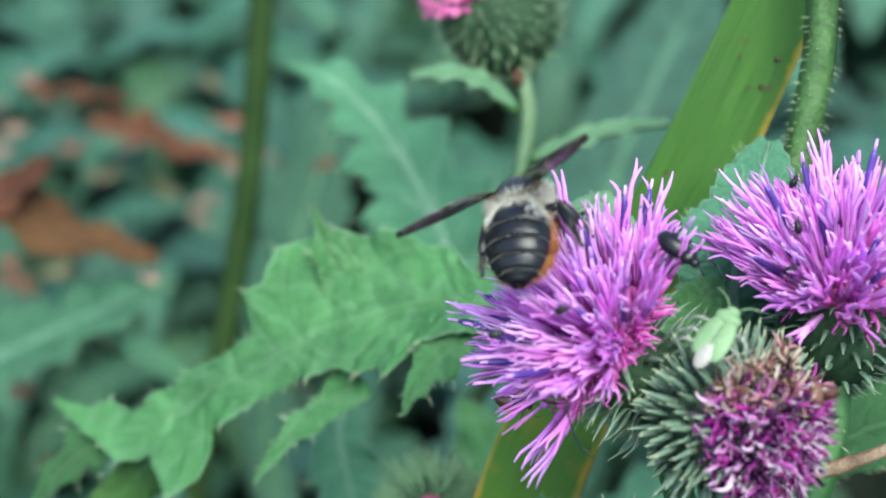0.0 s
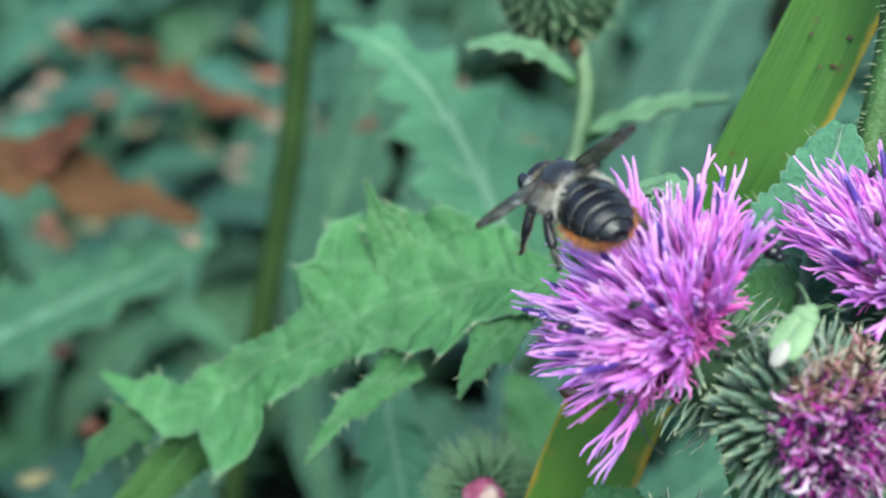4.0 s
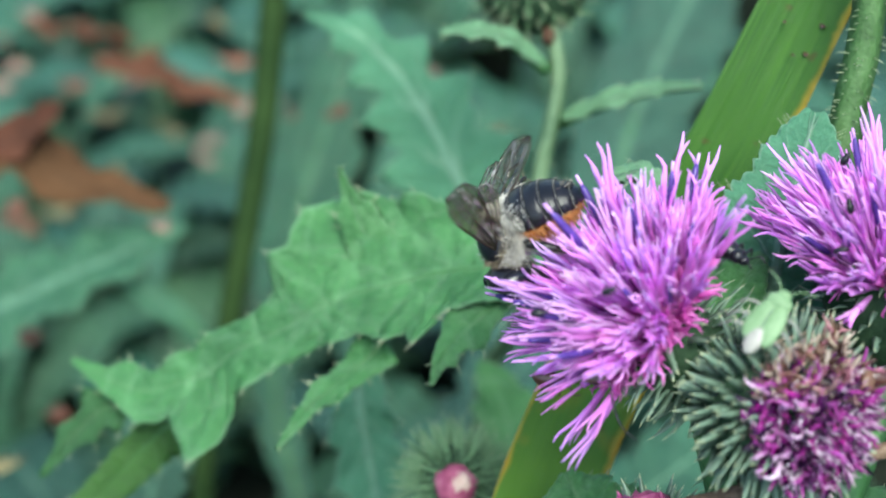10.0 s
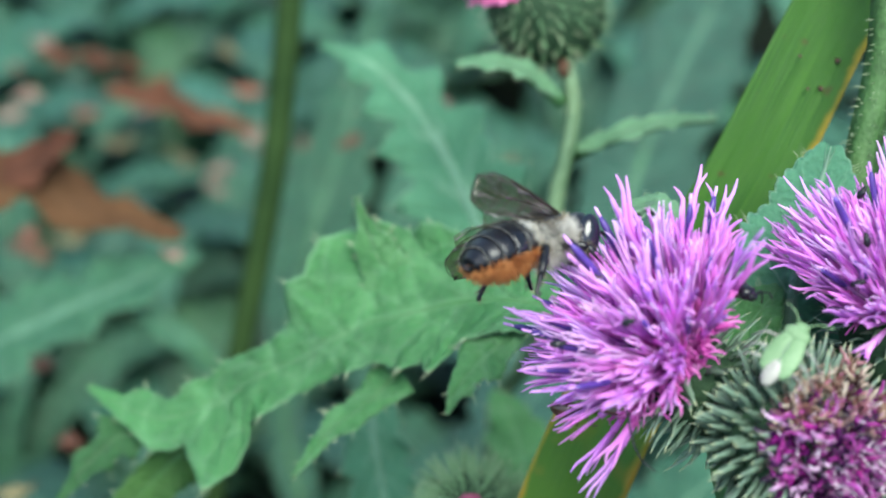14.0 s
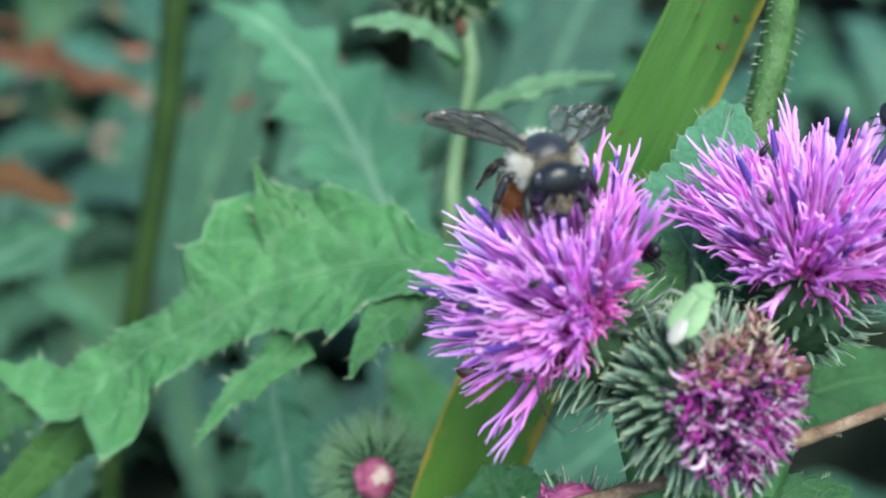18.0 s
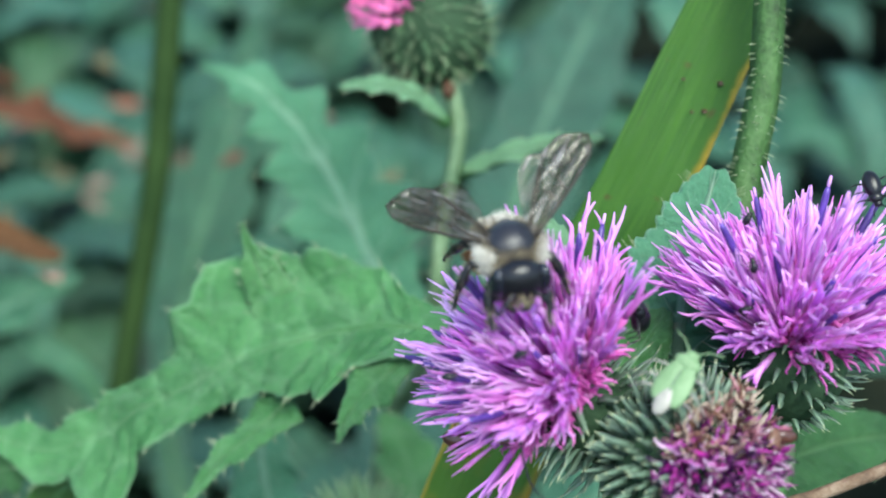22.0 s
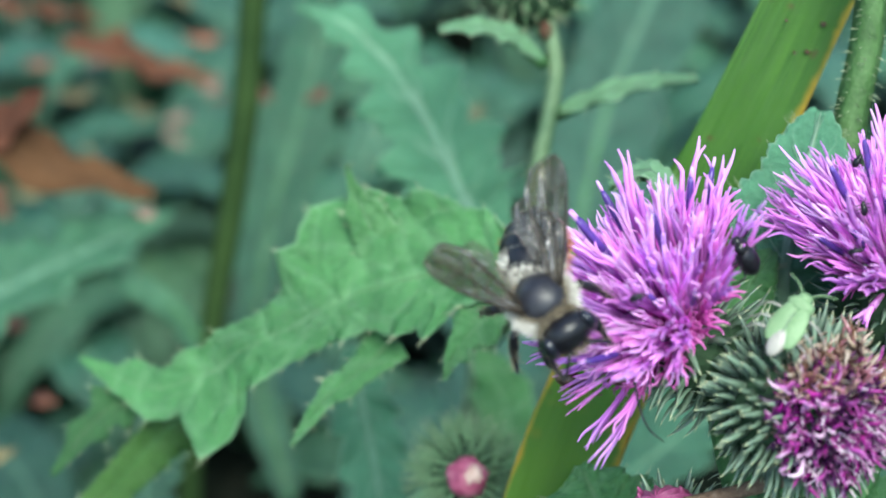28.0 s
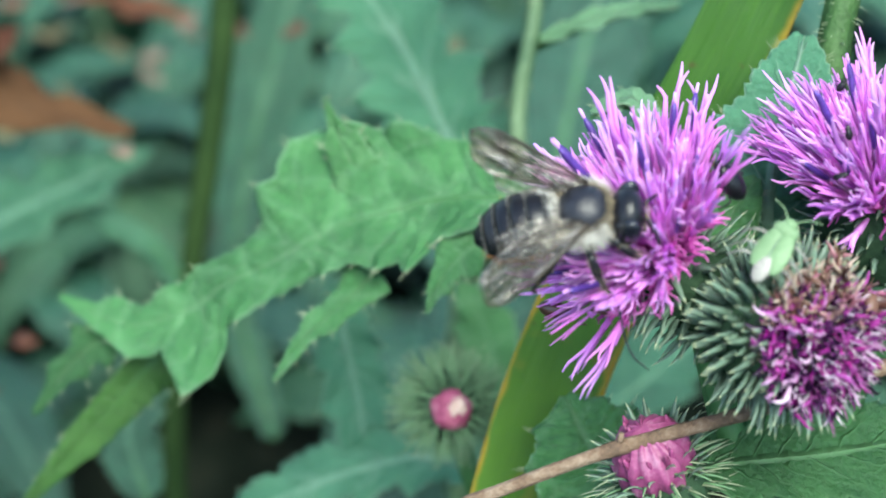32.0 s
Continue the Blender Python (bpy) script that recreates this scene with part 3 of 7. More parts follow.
def bract_mesh(name, length, width, mat=None):
    """A stiff keeled bract along z that bends outwards (+x), with a needle tip. Millimetres."""
    bm = bmesh.new()
    prev = None
    for i in range(7):
        s = i / 6
        w = width * (0.8 + s if s < 0.2 else (1 - (s - 0.2) / 0.8) ** 0.8 + 0.02) * 0.5
        x, z = length * 0.28 * s * s, length * (s - 0.10 * s * s)
        q = [bm.verts.new(Vector((x + dx, dy, z)) * MM) for dx, dy in ((0.15 * w, -w), (-0.12 * w, 0), (0.15 * w, w), (0.42 * w, 0))]
        if prev:
            for k in range(4):
                f = bm.faces.new((prev[k], prev[(k + 1) % 4], q[(k + 1) % 4], q[k]))
                f.material_index = 1 if s > 0.9 else 0
        prev = q
    return mesh_of(name, bm, mat or M_BRACT, M_SPINE)


BRACTS = [bract_mesh("bract", l, w) for l, w in ((3.4, 0.92), (3.0, 0.88), (3.9, 0.95), (2.6, 0.85))]
NEEDLES = [bract_mesh("bract", l, w, M_NEEDLE) for l, w in ((3.9, 0.60), (3.4, 0.55), (4.5, 0.6))]


def floret_mesh(bend, length, mats, lobes=4, spread=0.16, seed=0):
    """A tubular floret along z, bending towards +x, that splits into narrow lobes. Millimetres."""
    r = random.Random(seed)
    bm = bmesh.new()
    at_ = lambda s: Vector((bend * s * s, 0.25 * math.sin(s * 3 + seed), length * s)) * MM
    cut = 0.52
    tube(bm, [at_(s * cut) for s in (0, 0.35, 0.7, 1.0)], [0.14 * MM, 0.20 * MM, 0.33 * MM], 6)
    for k in range(lobes):
        a = 2 * math.pi * (k + r.random() * 0.6) / lobes
        d = Vector((math.cos(a), math.sin(a), 0)) * MM
        far = length * spread * (0.5 + r.random())
        l = 0.75 + 0.35 * r.random()
        e = Vector((r.uniform(-1, 1), r.uniform(-1, 1), 0)) * MM * 0.55
        tube(bm, curve_through([at_(cut - 0.03) + d * 0.1, at_(cut + (1 - cut) * 0.45 * l) + d * far * 0.35 + e * 0.4, at_(cut + (1 - cut) * 0.8 * l) + d * far * 0.9, at_(cut + (1 - cut) * l) + d * far * (0.9 + 0.6 * r.random()) + e], 6),
             [0.21 * MM, 0.235 * MM, 0.21 * MM, 0.15 * MM, 0.06 * MM], 5, flat=0.6)
    return mesh_of("floret", bm, *mats)


def anther_mesh(seed, style=True):
    """A dark anther tube on its thread with a pale style beyond it, along z. Millimetres."""
    bm = bmesh.new()
    b = 0.5 * (seed % 3 - 1)
    q = lambda s: Vector((b * s * s, 0, 15.0 * s)) * MM
    tube(bm, [q(0), q(0.4), q(0.70)], [0.10 * MM, 0.10 * MM], 4, mat=1)
    tube(bm, [q(0.58), q(0.62), q(0.76), q(0.89), q(0.93)], [0.12 * MM, 0.33 * MM, 0.37 * MM, 0.32 * MM, 0.16 * MM], 7, mat=0)
    if style:
        tube(bm, [q(0.92), q(0.96), q(1.0)], [0.13 * MM, 0.18 * MM, 0.13 * MM], 5, mat=1)
    return mesh_of("anther", bm, M_ANTHER, M_STYLE)


def closed_floret(k):
    """A closed floret of a bud, plump and pointed, bowing inwards."""
    bm = bmesh.new()
    tube(bm, [Vector((-0.35 * q * q * (1 + k), 0, 4.6 * q)) * MM for q in (0, 0.3, 0.6, 0.85, 1.0)], [0.25 * MM, 0.34 * MM, 0.36 * MM, 0.28 * MM, 0.08 * MM], 6)
    return mesh_of("floret", bm, M_BUDPINK)


FLORETS = [floret_mesh(b, l, (M_FLORET,), 3, 0.055, i) for i, (b, l) in enumerate(((1.0, 11.5), (2.2, 12.5), (-0.6, 11.0), (1.6, 13.0), (0.4, 12.0)))]
FLORETS_PALE = [floret_mesh(b, l, (M_FLORET_PALE,), 3, 0.055, i + 9) for i, (b, l) in enumerate(((0.8, 11.0), (1.4, 12.0)))]
FLORETS_ROSE = [floret_mesh(b, l, (M_CORE,), 4, 0.18, i + 20) for i, (b, l) in enumerate(((0.8, 5.0), (0.4, 6.0), (1.2, 6.5)))]
FLORETS_SHORT = [floret_mesh(b, l, (mt,), 4, 0.08, i + 30) for i, (b, l, mt) in enumerate(((1.0, 9.0, M_FLORET), (0.5, 10.5, M_FLORET), (1.2, 8.0, M_FLORET_PALE), (0.2, 9.8, M_FLORET)))]
def long_floret(k):
    """A single long style with a pale blunt end. Millimetres."""
    bm = bmesh.new()
    q = [Vector((0.9 * k * (v - 0.3) ** 2, 0.3 * math.sin(4 * v + k), 13.8 * v)) * MM for v in (0, 0.25, 0.5, 0.75, 0.9, 1.0)]
    tube(bm, q[:5], [0.15 * MM, 0.19 * MM, 0.20 * MM, 0.18 * MM], 5, mat=0)
    tube(bm, curve_through(q[4:], 3), [0.18 * MM, 0.21 * MM, 0.12 * MM], 5, mat=1)
    return mesh_of("floret", bm, M_FLORET, M_FLORET)


def floret_mass(head, base, axis, n, wide, reach, keep, seed):
    """The thick inner brush of shorter florets, each a tube parted into lobes; millimetres."""
    r = random.Random(seed)
    turn = frame_on(axis, Vector((0.3, 0.2, 1)))
    bm = bmesh.new()
    for i in range(n):
        f = math.sqrt((i + 0.5) / n)
        th = radians(wide * f) + r.uniform(-0.1, 0.1)
        a = i * 2.39996 + r.uniform(-0.3, 0.3)
        out = Vector((math.cos(a), math.sin(a), 0))
        z = turn @ (out * math.sin(th) + Vector((0, 0, math.cos(th))))
        if not keep(z):
            continue
        o = base + turn @ (out * 0.003 * f)
        l = reach * r.uniform(0.72, 1.12) * (1.12 - 0.22 * f) * MM
        drift = lambda k: turn @ Vector((r.uniform(-1, 1), r.uniform(-1, 1), r.uniform(-.4, .4))) * k * MM
        m1 = o + z * l * 0.55 + drift(0.3)
        tube(bm, [o + z * l * 0.2, m1], [0.18 * MM, 0.32 * MM], 5, cap=False)
        for k in range(3):
            d = drift(0.45)
            tube(bm, [m1 - z * 0.0002, m1 + z * l * 0.2 + d * 0.6, m1 + z * l * 0.45 * r.uniform(0.75, 1.1) + d * 1.5], [0.20 * MM, 0.20 * MM, 0.06 * MM], 5, cap=False, flat=0.6)
    part("floret_brush", bm, M_MASS, head, "thick brush of magenta florets")


def straw_mesh(k):
    """A flat bleached dry floret, bent once. Millimetres."""
    bm = bmesh.new()
    tube(bm, curve_through([Vector((0, 0, 0)), Vector((0.15 * k, 0.1, 0.7)) * MM, Vector((0.5 * k, 0.0, 1.5)) * MM, Vector((0.9 * k, 0.3, 2.0)) * MM], 6), [0.10 * MM, 0.22 * MM, 0.18 * MM, 0.04 * MM], 5, flat=0.3)
    return mesh_of("floret", bm, M_STRAW)


STRAWS = [straw_mesh(k) for k in (-1.0, 0.3, 1.2)]
FINE = [bract_mesh("bract", l, 0.30, M_NEEDLE) for l in (3.8, 3.2, 4.3)]
WHITE_SPINES = [bract_mesh("bract", l, 0.30, M_SPINE) for l in (3.4, 2.8)]
LONG = [long_floret(k) for k in (-1.5, 0.6, 2.2)]
ANTHERS = [anther_mesh(i) for i in range(3)]


def bracts_on(head, centre, axis, radii, n, low, high, meshes, size=1.0, rake=0.55, spread=0.0):
    """Bracts in a spiral over a rounded base: low, high are heights on the axis (-1 bottom, 1 mouth)."""
    turn = frame_on(axis)
    for i in range(n):
        h = low + (high - low) * (i + 0.5) / n
        a = i * 2.39996 + RND.uniform(-0.2, 0.2)
        ring = math.sqrt(max(0.02, 1 - h * h))
        out = Vector((math.cos(a), math.sin(a), 0))
        p = centre + turn @ Vector((out.x * ring * radii[0], out.y * ring * radii[0], h * radii[1]))
        z = turn @ (out * (0.45 + ring * 0.6 + spread) + Vector((0, 0, rake + 0.25 * h + RND.uniform(-0.35, 0.35)))).normalized()
        x = turn @ out
        x = (x - z * x.dot(z)).normalized()
        m = Matrix((x, z.cross(x), z)).transposed().to_4x4()
        k = size * RND.uniform(0.85, 1.15)
        piece("bract", meshes[i % len(meshes)], Matrix.Translation(p) @ m @ Matrix.Scale(k, 4), head)


def fan(head, name, meshes, base, axis, n, wide, size, mouth, rnd, low=0.0, keep=None, lab=""):
    """Florets that fan out of a head's mouth: wide is the widest angle off the axis."""
    turn = frame_on(axis, Vector((0.3, 0.2, 1)))
    for i in range(n):
        f = math.sqrt((i + 0.5) / n)
        th = radians(low + (wide - low) * f) + rnd.uniform(-0.08, 0.08)
        a = i * 2.39996 + rnd.uniform(-0.25, 0.25)
        out = Vector((math.cos(a), math.sin(a), 0))
        z = turn @ (out * math.sin(th) + Vector((0, 0, math.cos(th))))
        x = turn @ out
        x = (x - z * x.dot(z)).normalized()
        sp = rnd.uniform(-0.9, 0.9)
        m = Matrix((x, z.cross(x), z)).transposed() @ Matrix.Rotation(sp, 3, "Z")
        p = base + turn @ (out * mouth * f)
        k = size * rnd.uniform(0.80, 1.10) * (1.14 - 0.26 * f)
        if keep and not keep(z):
            continue
        piece(name, rnd.choice(meshes), Matrix.Translation(p) @ m.to_4x4() @ Matrix.Scale(k, 4), head, lab)


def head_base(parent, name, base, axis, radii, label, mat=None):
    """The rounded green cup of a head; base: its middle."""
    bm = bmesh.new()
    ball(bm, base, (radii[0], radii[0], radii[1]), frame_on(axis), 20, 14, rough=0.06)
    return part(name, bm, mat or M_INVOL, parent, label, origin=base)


def stalk(parent, name, pts, radii, material, prickles=0, label="", seed=1, ridge=True, size=1.0):
    """A stem with shallow ribs and, where it has them, prickles."""
    r = random.Random(seed)
    bm = bmesh.new()
    q = curve_through(pts, 28)
    rings = tube(bm, q, [x * MM for x in radii], 12)
    if ridge:
        for ring, p in zip(rings, q):
            for k, v in enumerate(ring):
                if k % 2:
                    v.co = p + (v.co - p) * 0.78
    ob = part(name, bm, material, parent, label)
    if prickles:
        sp = bmesh.new()
        for i in range(prickles):
            f = r.random() * 27
            k = int(f)
            c = q[k].lerp(q[k + 1], f - k)
            t = (q[k + 1] - q[k]).normalized()
            o = t.orthogonal().normalized()
            o.rotate(Matrix.Rotation(r.random() * 6.283, 3, t))
            rad = float(np.interp(f / 28, np.linspace(0, 1, len(radii)), radii)) * MM
            l = r.uniform(0.4, 1.2) * size * MM
            tube(sp, [c + o * rad * 0.85, c + o * (rad + l * 0.5) + t * l * 0.2, c + o * (rad + l) + t * l * 0.5], [0.06 * MM * size, 0.04 * MM * size, 0.008 * MM], 4)
        part("prickle_coat", sp, M_SPINE, ob, "short pale prickles on the stem")
    return ob


# ---- ground
def ground():
    bm = bmesh.new()
    n, ext = 90, 40.0
    g = []
    for i in range(n + 1):
        row = []
        for j in range(n + 1):
            u, v = (i / n * 2 - 1), (j / n * 2 - 1)
            x, y = math.copysign(abs(u) ** 4, u) * ext, math.copysign(abs(v) ** 4, v) * ext + 0.4
            z = 0.012 * noise.noise(Vector((x * 9, y * 9, 0))) + 0.006 * noise.noise(Vector((x * 40, y * 40, 3)))
            row.append(bm.verts.new((x, y, z)))
        g.append(row)
    for i in range(n):
        for j in range(n):
            bm.faces.new((g[i][j], g[i + 1][j], g[i + 1][j + 1], g[i][j + 1]))
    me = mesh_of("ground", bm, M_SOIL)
    tagged(new("ground", me), "dark woodland soil under the thistles", "ground", kind="structure")


ground()


# ---- the thistle in flower
def main_thistle():
    foot = Vector((0.03, 0.14, 0.0))
    th = thing("thistle", foot, "flowering thistle with magenta heads, spiny bracts and a hairy ribbed stem", "thistle")
    r = random.Random(11)
    # head in full flower; few florets on its underside
    full = lambda z: z.dot(way(0.45, -0.85, 0.3)) < 0.40 and z.dot(way(0.9, -0.43, 0)) < -0.04 and (z.dot(way(-0.25, -0.97, 0)) < 0.36 or r.random() < 0.12)
    base = P(16.65, -4.98, 3.87)
    axis = way(-0.68, 0.67, 0.30)
    cup = head_base(th, "flower_head", base - axis * 0.0036, axis, (0.0037, 0.0048), "magenta flower head in full bloom over a spiny green cup")
    bracts_on(cup, base - axis * 0.0036, axis, (0.0037, 0.0048), 130, -0.85, 0.75, BRACTS, 1.05, 0.2)
    floret_mass(cup, base, axis, 300, 80, 9.3, full, 61)
    fan(cup, "floret", FLORETS, base, axis, 44, 74, 0.98, 0.0032, r, 0, full)
    fan(cup, "floret", FLORETS_SHORT, base, axis, 80, 74, 1.02, 0.0034, r, 0, full)
    # paler florets massed in the middle to mimic its bright lighting
    fan(cup, "floret", FLORETS_PALE, base, axis, 64, 40, 0.92, 0.002, r, 0, full)
    fan(cup, "floret", FLORETS_ROSE, base, axis, 210, 100, 0.74, 0.0036, r, 8, lambda z: z.dot(way(0.3, -0.5, 0.8)) > -0.1 and z.dot(way(0.9, -0.43, 0)) < 0.12)
    fan(cup, "anther", ANTHERS, base, axis, 18, 62, 0.82, 0.002, r, 0, full)
    fan(cup, "floret", FLORETS, base, axis, 44, 104, 0.84, 0.0034, r, 66, lambda z: z.dot(way(-0.95, -0.28, 0.1)) > 0.88)
    fan(cup, "floret", FLORETS, base, axis, 28, 108, 0.86, 0.0034, r, 74, lambda z: z.dot(way(-0.66, -0.72, 0.1)) > 0.86)
    fan(cup, "anther", ANTHERS, base, axis, 110, 88, 0.87, 0.003, r, 22, lambda z: z.dot(way(-0.84, 0.50, 0.20)) > 0.89)
    fan(cup, "floret", LONG, base, axis, 16, 70, 0.86, 0.003, r, 0, full)
    dome(cup, base, axis)
    # second head in flower
    base2 = P(35.71, -1.22, 7.28)
    axis2 = way(0.04, 0.86, 0.50)
    full2 = lambda z: z.dot(way(0.0, -1.0, 0.0)) < (0.0 if r.random() < 0.95 else 0.6) and z.dot(way(-0.95, -0.3, 0)) < 0.72
    cup2 = head_base(th, "flower_head", base2 - axis2 * 0.0025, axis2, (0.0049, 0.0053), "magenta flower head in full bloom over a spiny green cup")
    bracts_on(cup2, base2 - axis2 * 0.0025, axis2, (0.0049, 0.0053), 150, -0.9, 0.8, BRACTS, 0.64, 0.1)
    floret_mass(cup2, base2, axis2, 300, 84, 9.5, full2, 62)
    fan(cup2, "floret", FLORETS, base2, axis2, 44, 88, 1.0, 0.0036, r, 0, full2)
    fan(cup2, "floret", FLORETS_SHORT, base2, axis2, 80, 80, 1.04, 0.0038, r, 0, full2)
    # paler florets again imitate a brightly lit middle
    fan(cup2, "floret", FLORETS_PALE, base2, axis2, 56, 54, 0.95, 0.002, r, 0, full2)
    fan(cup2, "floret", FLORETS_ROSE, base2, axis2, 30, 80, 0.9, 0.003, r, 30, lambda z: z.dot(way(0.0, -0.6, 0.7)) > 0.2)
    fan(cup2, "anther", ANTHERS, base2, axis2, 18, 54, 0.82, 0.002, r, 0, full2)
    fan(cup2, "floret", LONG, base2, axis2, 18, 72, 0.88, 0.003, r, 0, full2)
    dome(cup2, base2, axis2)
    # withered head
    base3 = P(25.21, -10.96, -1.24)
    axis3 = way(0.48, -0.02, 0.88)
    cup3 = head_base(th, "withered_head", base3, axis3, (0.0053, 0.0055), "withered thistle head of matted purple and tan florets")
    bracts_on(cup3, base3, axis3, (0.0053, 0.0055), 300, -0.85, 0.66, BRACTS, 0.82, 0.5)
    wilted(cup3, base3, axis3, r)
    # stems
    stalk(th, "stem", [P(25.77, -11.59, 5.89), P(27.82, -21.79, 13.89), P(27.12, -52.61, 20.35), foot + Vector((0, 0, 0.10)), foot], [1.6, 2.0, 2.6, 3.2, 3.4], M_STEM, 120, "green ribbed prickly stem", 2)
    stalk(th, "branch", [base - axis * 0.005, P(21.87, -14.65, 9.41), P(25.16, -26.24, 12.36)], [1.1, 1.3, 1.5], M_STEM, 30, "", 3)
    stalk(th, "branch", [base2 - axis2 * 0.005, P(35.34, -12.96, 10.87), P(31.14, -26.53, 13.89), P(26.51, -39.27, 17.05)], [1.1, 1.3, 1.5, 1.6], M_STEM, 40, "", 4)
    stalk(th, "branch", [P(37.95, 34.82, 20.35), P(37.06, 20.91, 20.35), P(35.32, 11.97, 20.35), P(33.93, 1.03, 18.68), P(32.82, -12.57, 17.05), P(29.91, -31.99, 17.05)], [1.35, 1.5, 1.55, 1.6, 1.6, 1.7], M_STEM_DEEP, 300, "dark green ribbed stem with pale prickles", 5, size=0.7)
    return th


def dome(cup, base, axis):
    """The rose-coloured cushion from which the florets rise."""
    bm = bmesh.new()
    ball(bm, base + axis * 0.0006, (0.0038, 0.0038, 0.0030), frame_on(axis), 18, 12, rough=0.15)
    part("floret_cushion", bm, M_CORE, cup, "rose cushion at the foot of the florets")


def wilted(cup, base, axis, r):
    """Short curled florets matted over a dome, the upper ones dried to tan."""
    meshes = {}
    for key, mt in (("p", M_WILT), ("t", M_WILT_TAN)):
        for i in range(5):
            q = random.Random(i + (50 if key == "t" else 0))
            bm = bmesh.new()
            pts = [Vector((0, 0, 0))]
            d = Vector((q.uniform(-.5, .5), q.uniform(-.5, .5), 1))
            for k in range(5):
                d = (d + Vector((q.uniform(-.8, .8), q.uniform(-.8, .8), q.uniform(-.5, .2)))).normalized()
                pts.append(pts[-1] + d * 0.00048)
            tube(bm, curve_through(pts, 7), [0.16 * MM, 0.25 * MM, 0.2 * MM, 0.05 * MM], 5, flat=0.35)
            meshes[key, i] = mesh_of("floret", bm, mt)
    turn = frame_on(axis)
    up = turn.inverted() @ way(-0.1, 1, 0.2)

    def spot(f, a, lift):
        th = radians(60 * f)
        d = Vector((math.cos(a) * math.sin(th), math.sin(a) * math.sin(th), math.cos(th)))
        lift *= 1.0 + 0.24 * noise.noise(d * 3.2 + Vector((4, 1, 2)))
        return d, base + turn @ Vector((d.x * 0.0054, d.y * 0.0054, d.z * 0.0060)) * lift

    mats = {True: bmesh.new(), False: bmesh.new()}
    for i in range(1150):
        d, p = spot(math.sqrt((i + 0.5) / 1150), i * 2.39996, r.uniform(0.92, 1.08))
        tan = d.dot(up) + r.uniform(-0.3, 0.3) > 0.50
        e = (turn @ (d + Vector((r.uniform(-.9, .9), r.uniform(-.9, .9), r.uniform(-.3, .3))))).normalized()
        g = (e + turn @ Vector((r.uniform(-.9, .9), r.uniform(-.9, .9), r.uniform(-.5, .5)))).normalized()
        tube(mats[tan], [p, p + e * 0.0005, p + e * 0.0008 + g * 0.0004, p + e * 0.0009 + g * 0.0009], [0.12 * MM, 0.17 * MM, 0.13 * MM, 0.03 * MM], 4, flat=0.4)
    for tan, bm in mats.items():
        part("floret_mat", bm, M_WILT_TAN if tan else M_WILT, cup, "matted dry tan florets" if tan else "matted dark purple florets")
    for i in range(240):
        d, p = spot(math.sqrt((i + 0.5) / 240), i * 2.39996 + 1, 1.0)
        tan = d.dot(up) + r.uniform(-0.28, 0.28) > 0.50
        m = frame_on(turn @ (d + Vector((r.uniform(-.6, .6), r.uniform(-.6, .6), 0))), Vector((r.random(), r.random(), 1)))
        p = p + (p - base) * r.uniform(-0.05, 0.10)
        piece("floret", meshes["t" if tan else "p", r.randrange(5)], Matrix.Translation(p) @ m.to_4x4() @ Matrix.Scale(r.uniform(0.55, 1.05), 4), cup)
    # dry papery rim, and bleached straws over the upper side
    for i in range(110):
        d, p = spot(r.uniform(1.02, 1.28), i * 2.39996, r.uniform(0.98, 1.06))
        m = frame_on(turn @ (Vector((0, 0, 1)) + d * 0.5 + Vector((r.uniform(-.3, .3), r.uniform(-.3, .3), 0))), Vector((r.random(), r.random(), 1)))
        piece("floret", STRAWS[i % 3], Matrix.Translation(p) @ m.to_4x4() @ Matrix.Scale(r.uniform(0.45, 0.75), 4), cup)
    for i in range(70):
        d, p = spot(math.sqrt(r.random()), r.random() * 6.283, 1.06)
        if d.dot(up) < 0.45:
            continue
        m = frame_on(turn @ (d * 0.5 + Vector((r.uniform(-1, 1), r.uniform(-1, 1), 0))), Vector((r.random(), r.random(), 1)))
        piece("floret", STRAWS[i % 3], Matrix.Translation(p) @ m.to_4x4() @ Matrix.Scale(r.uniform(0.5, 1.0), 4), cup)


main_thistle()


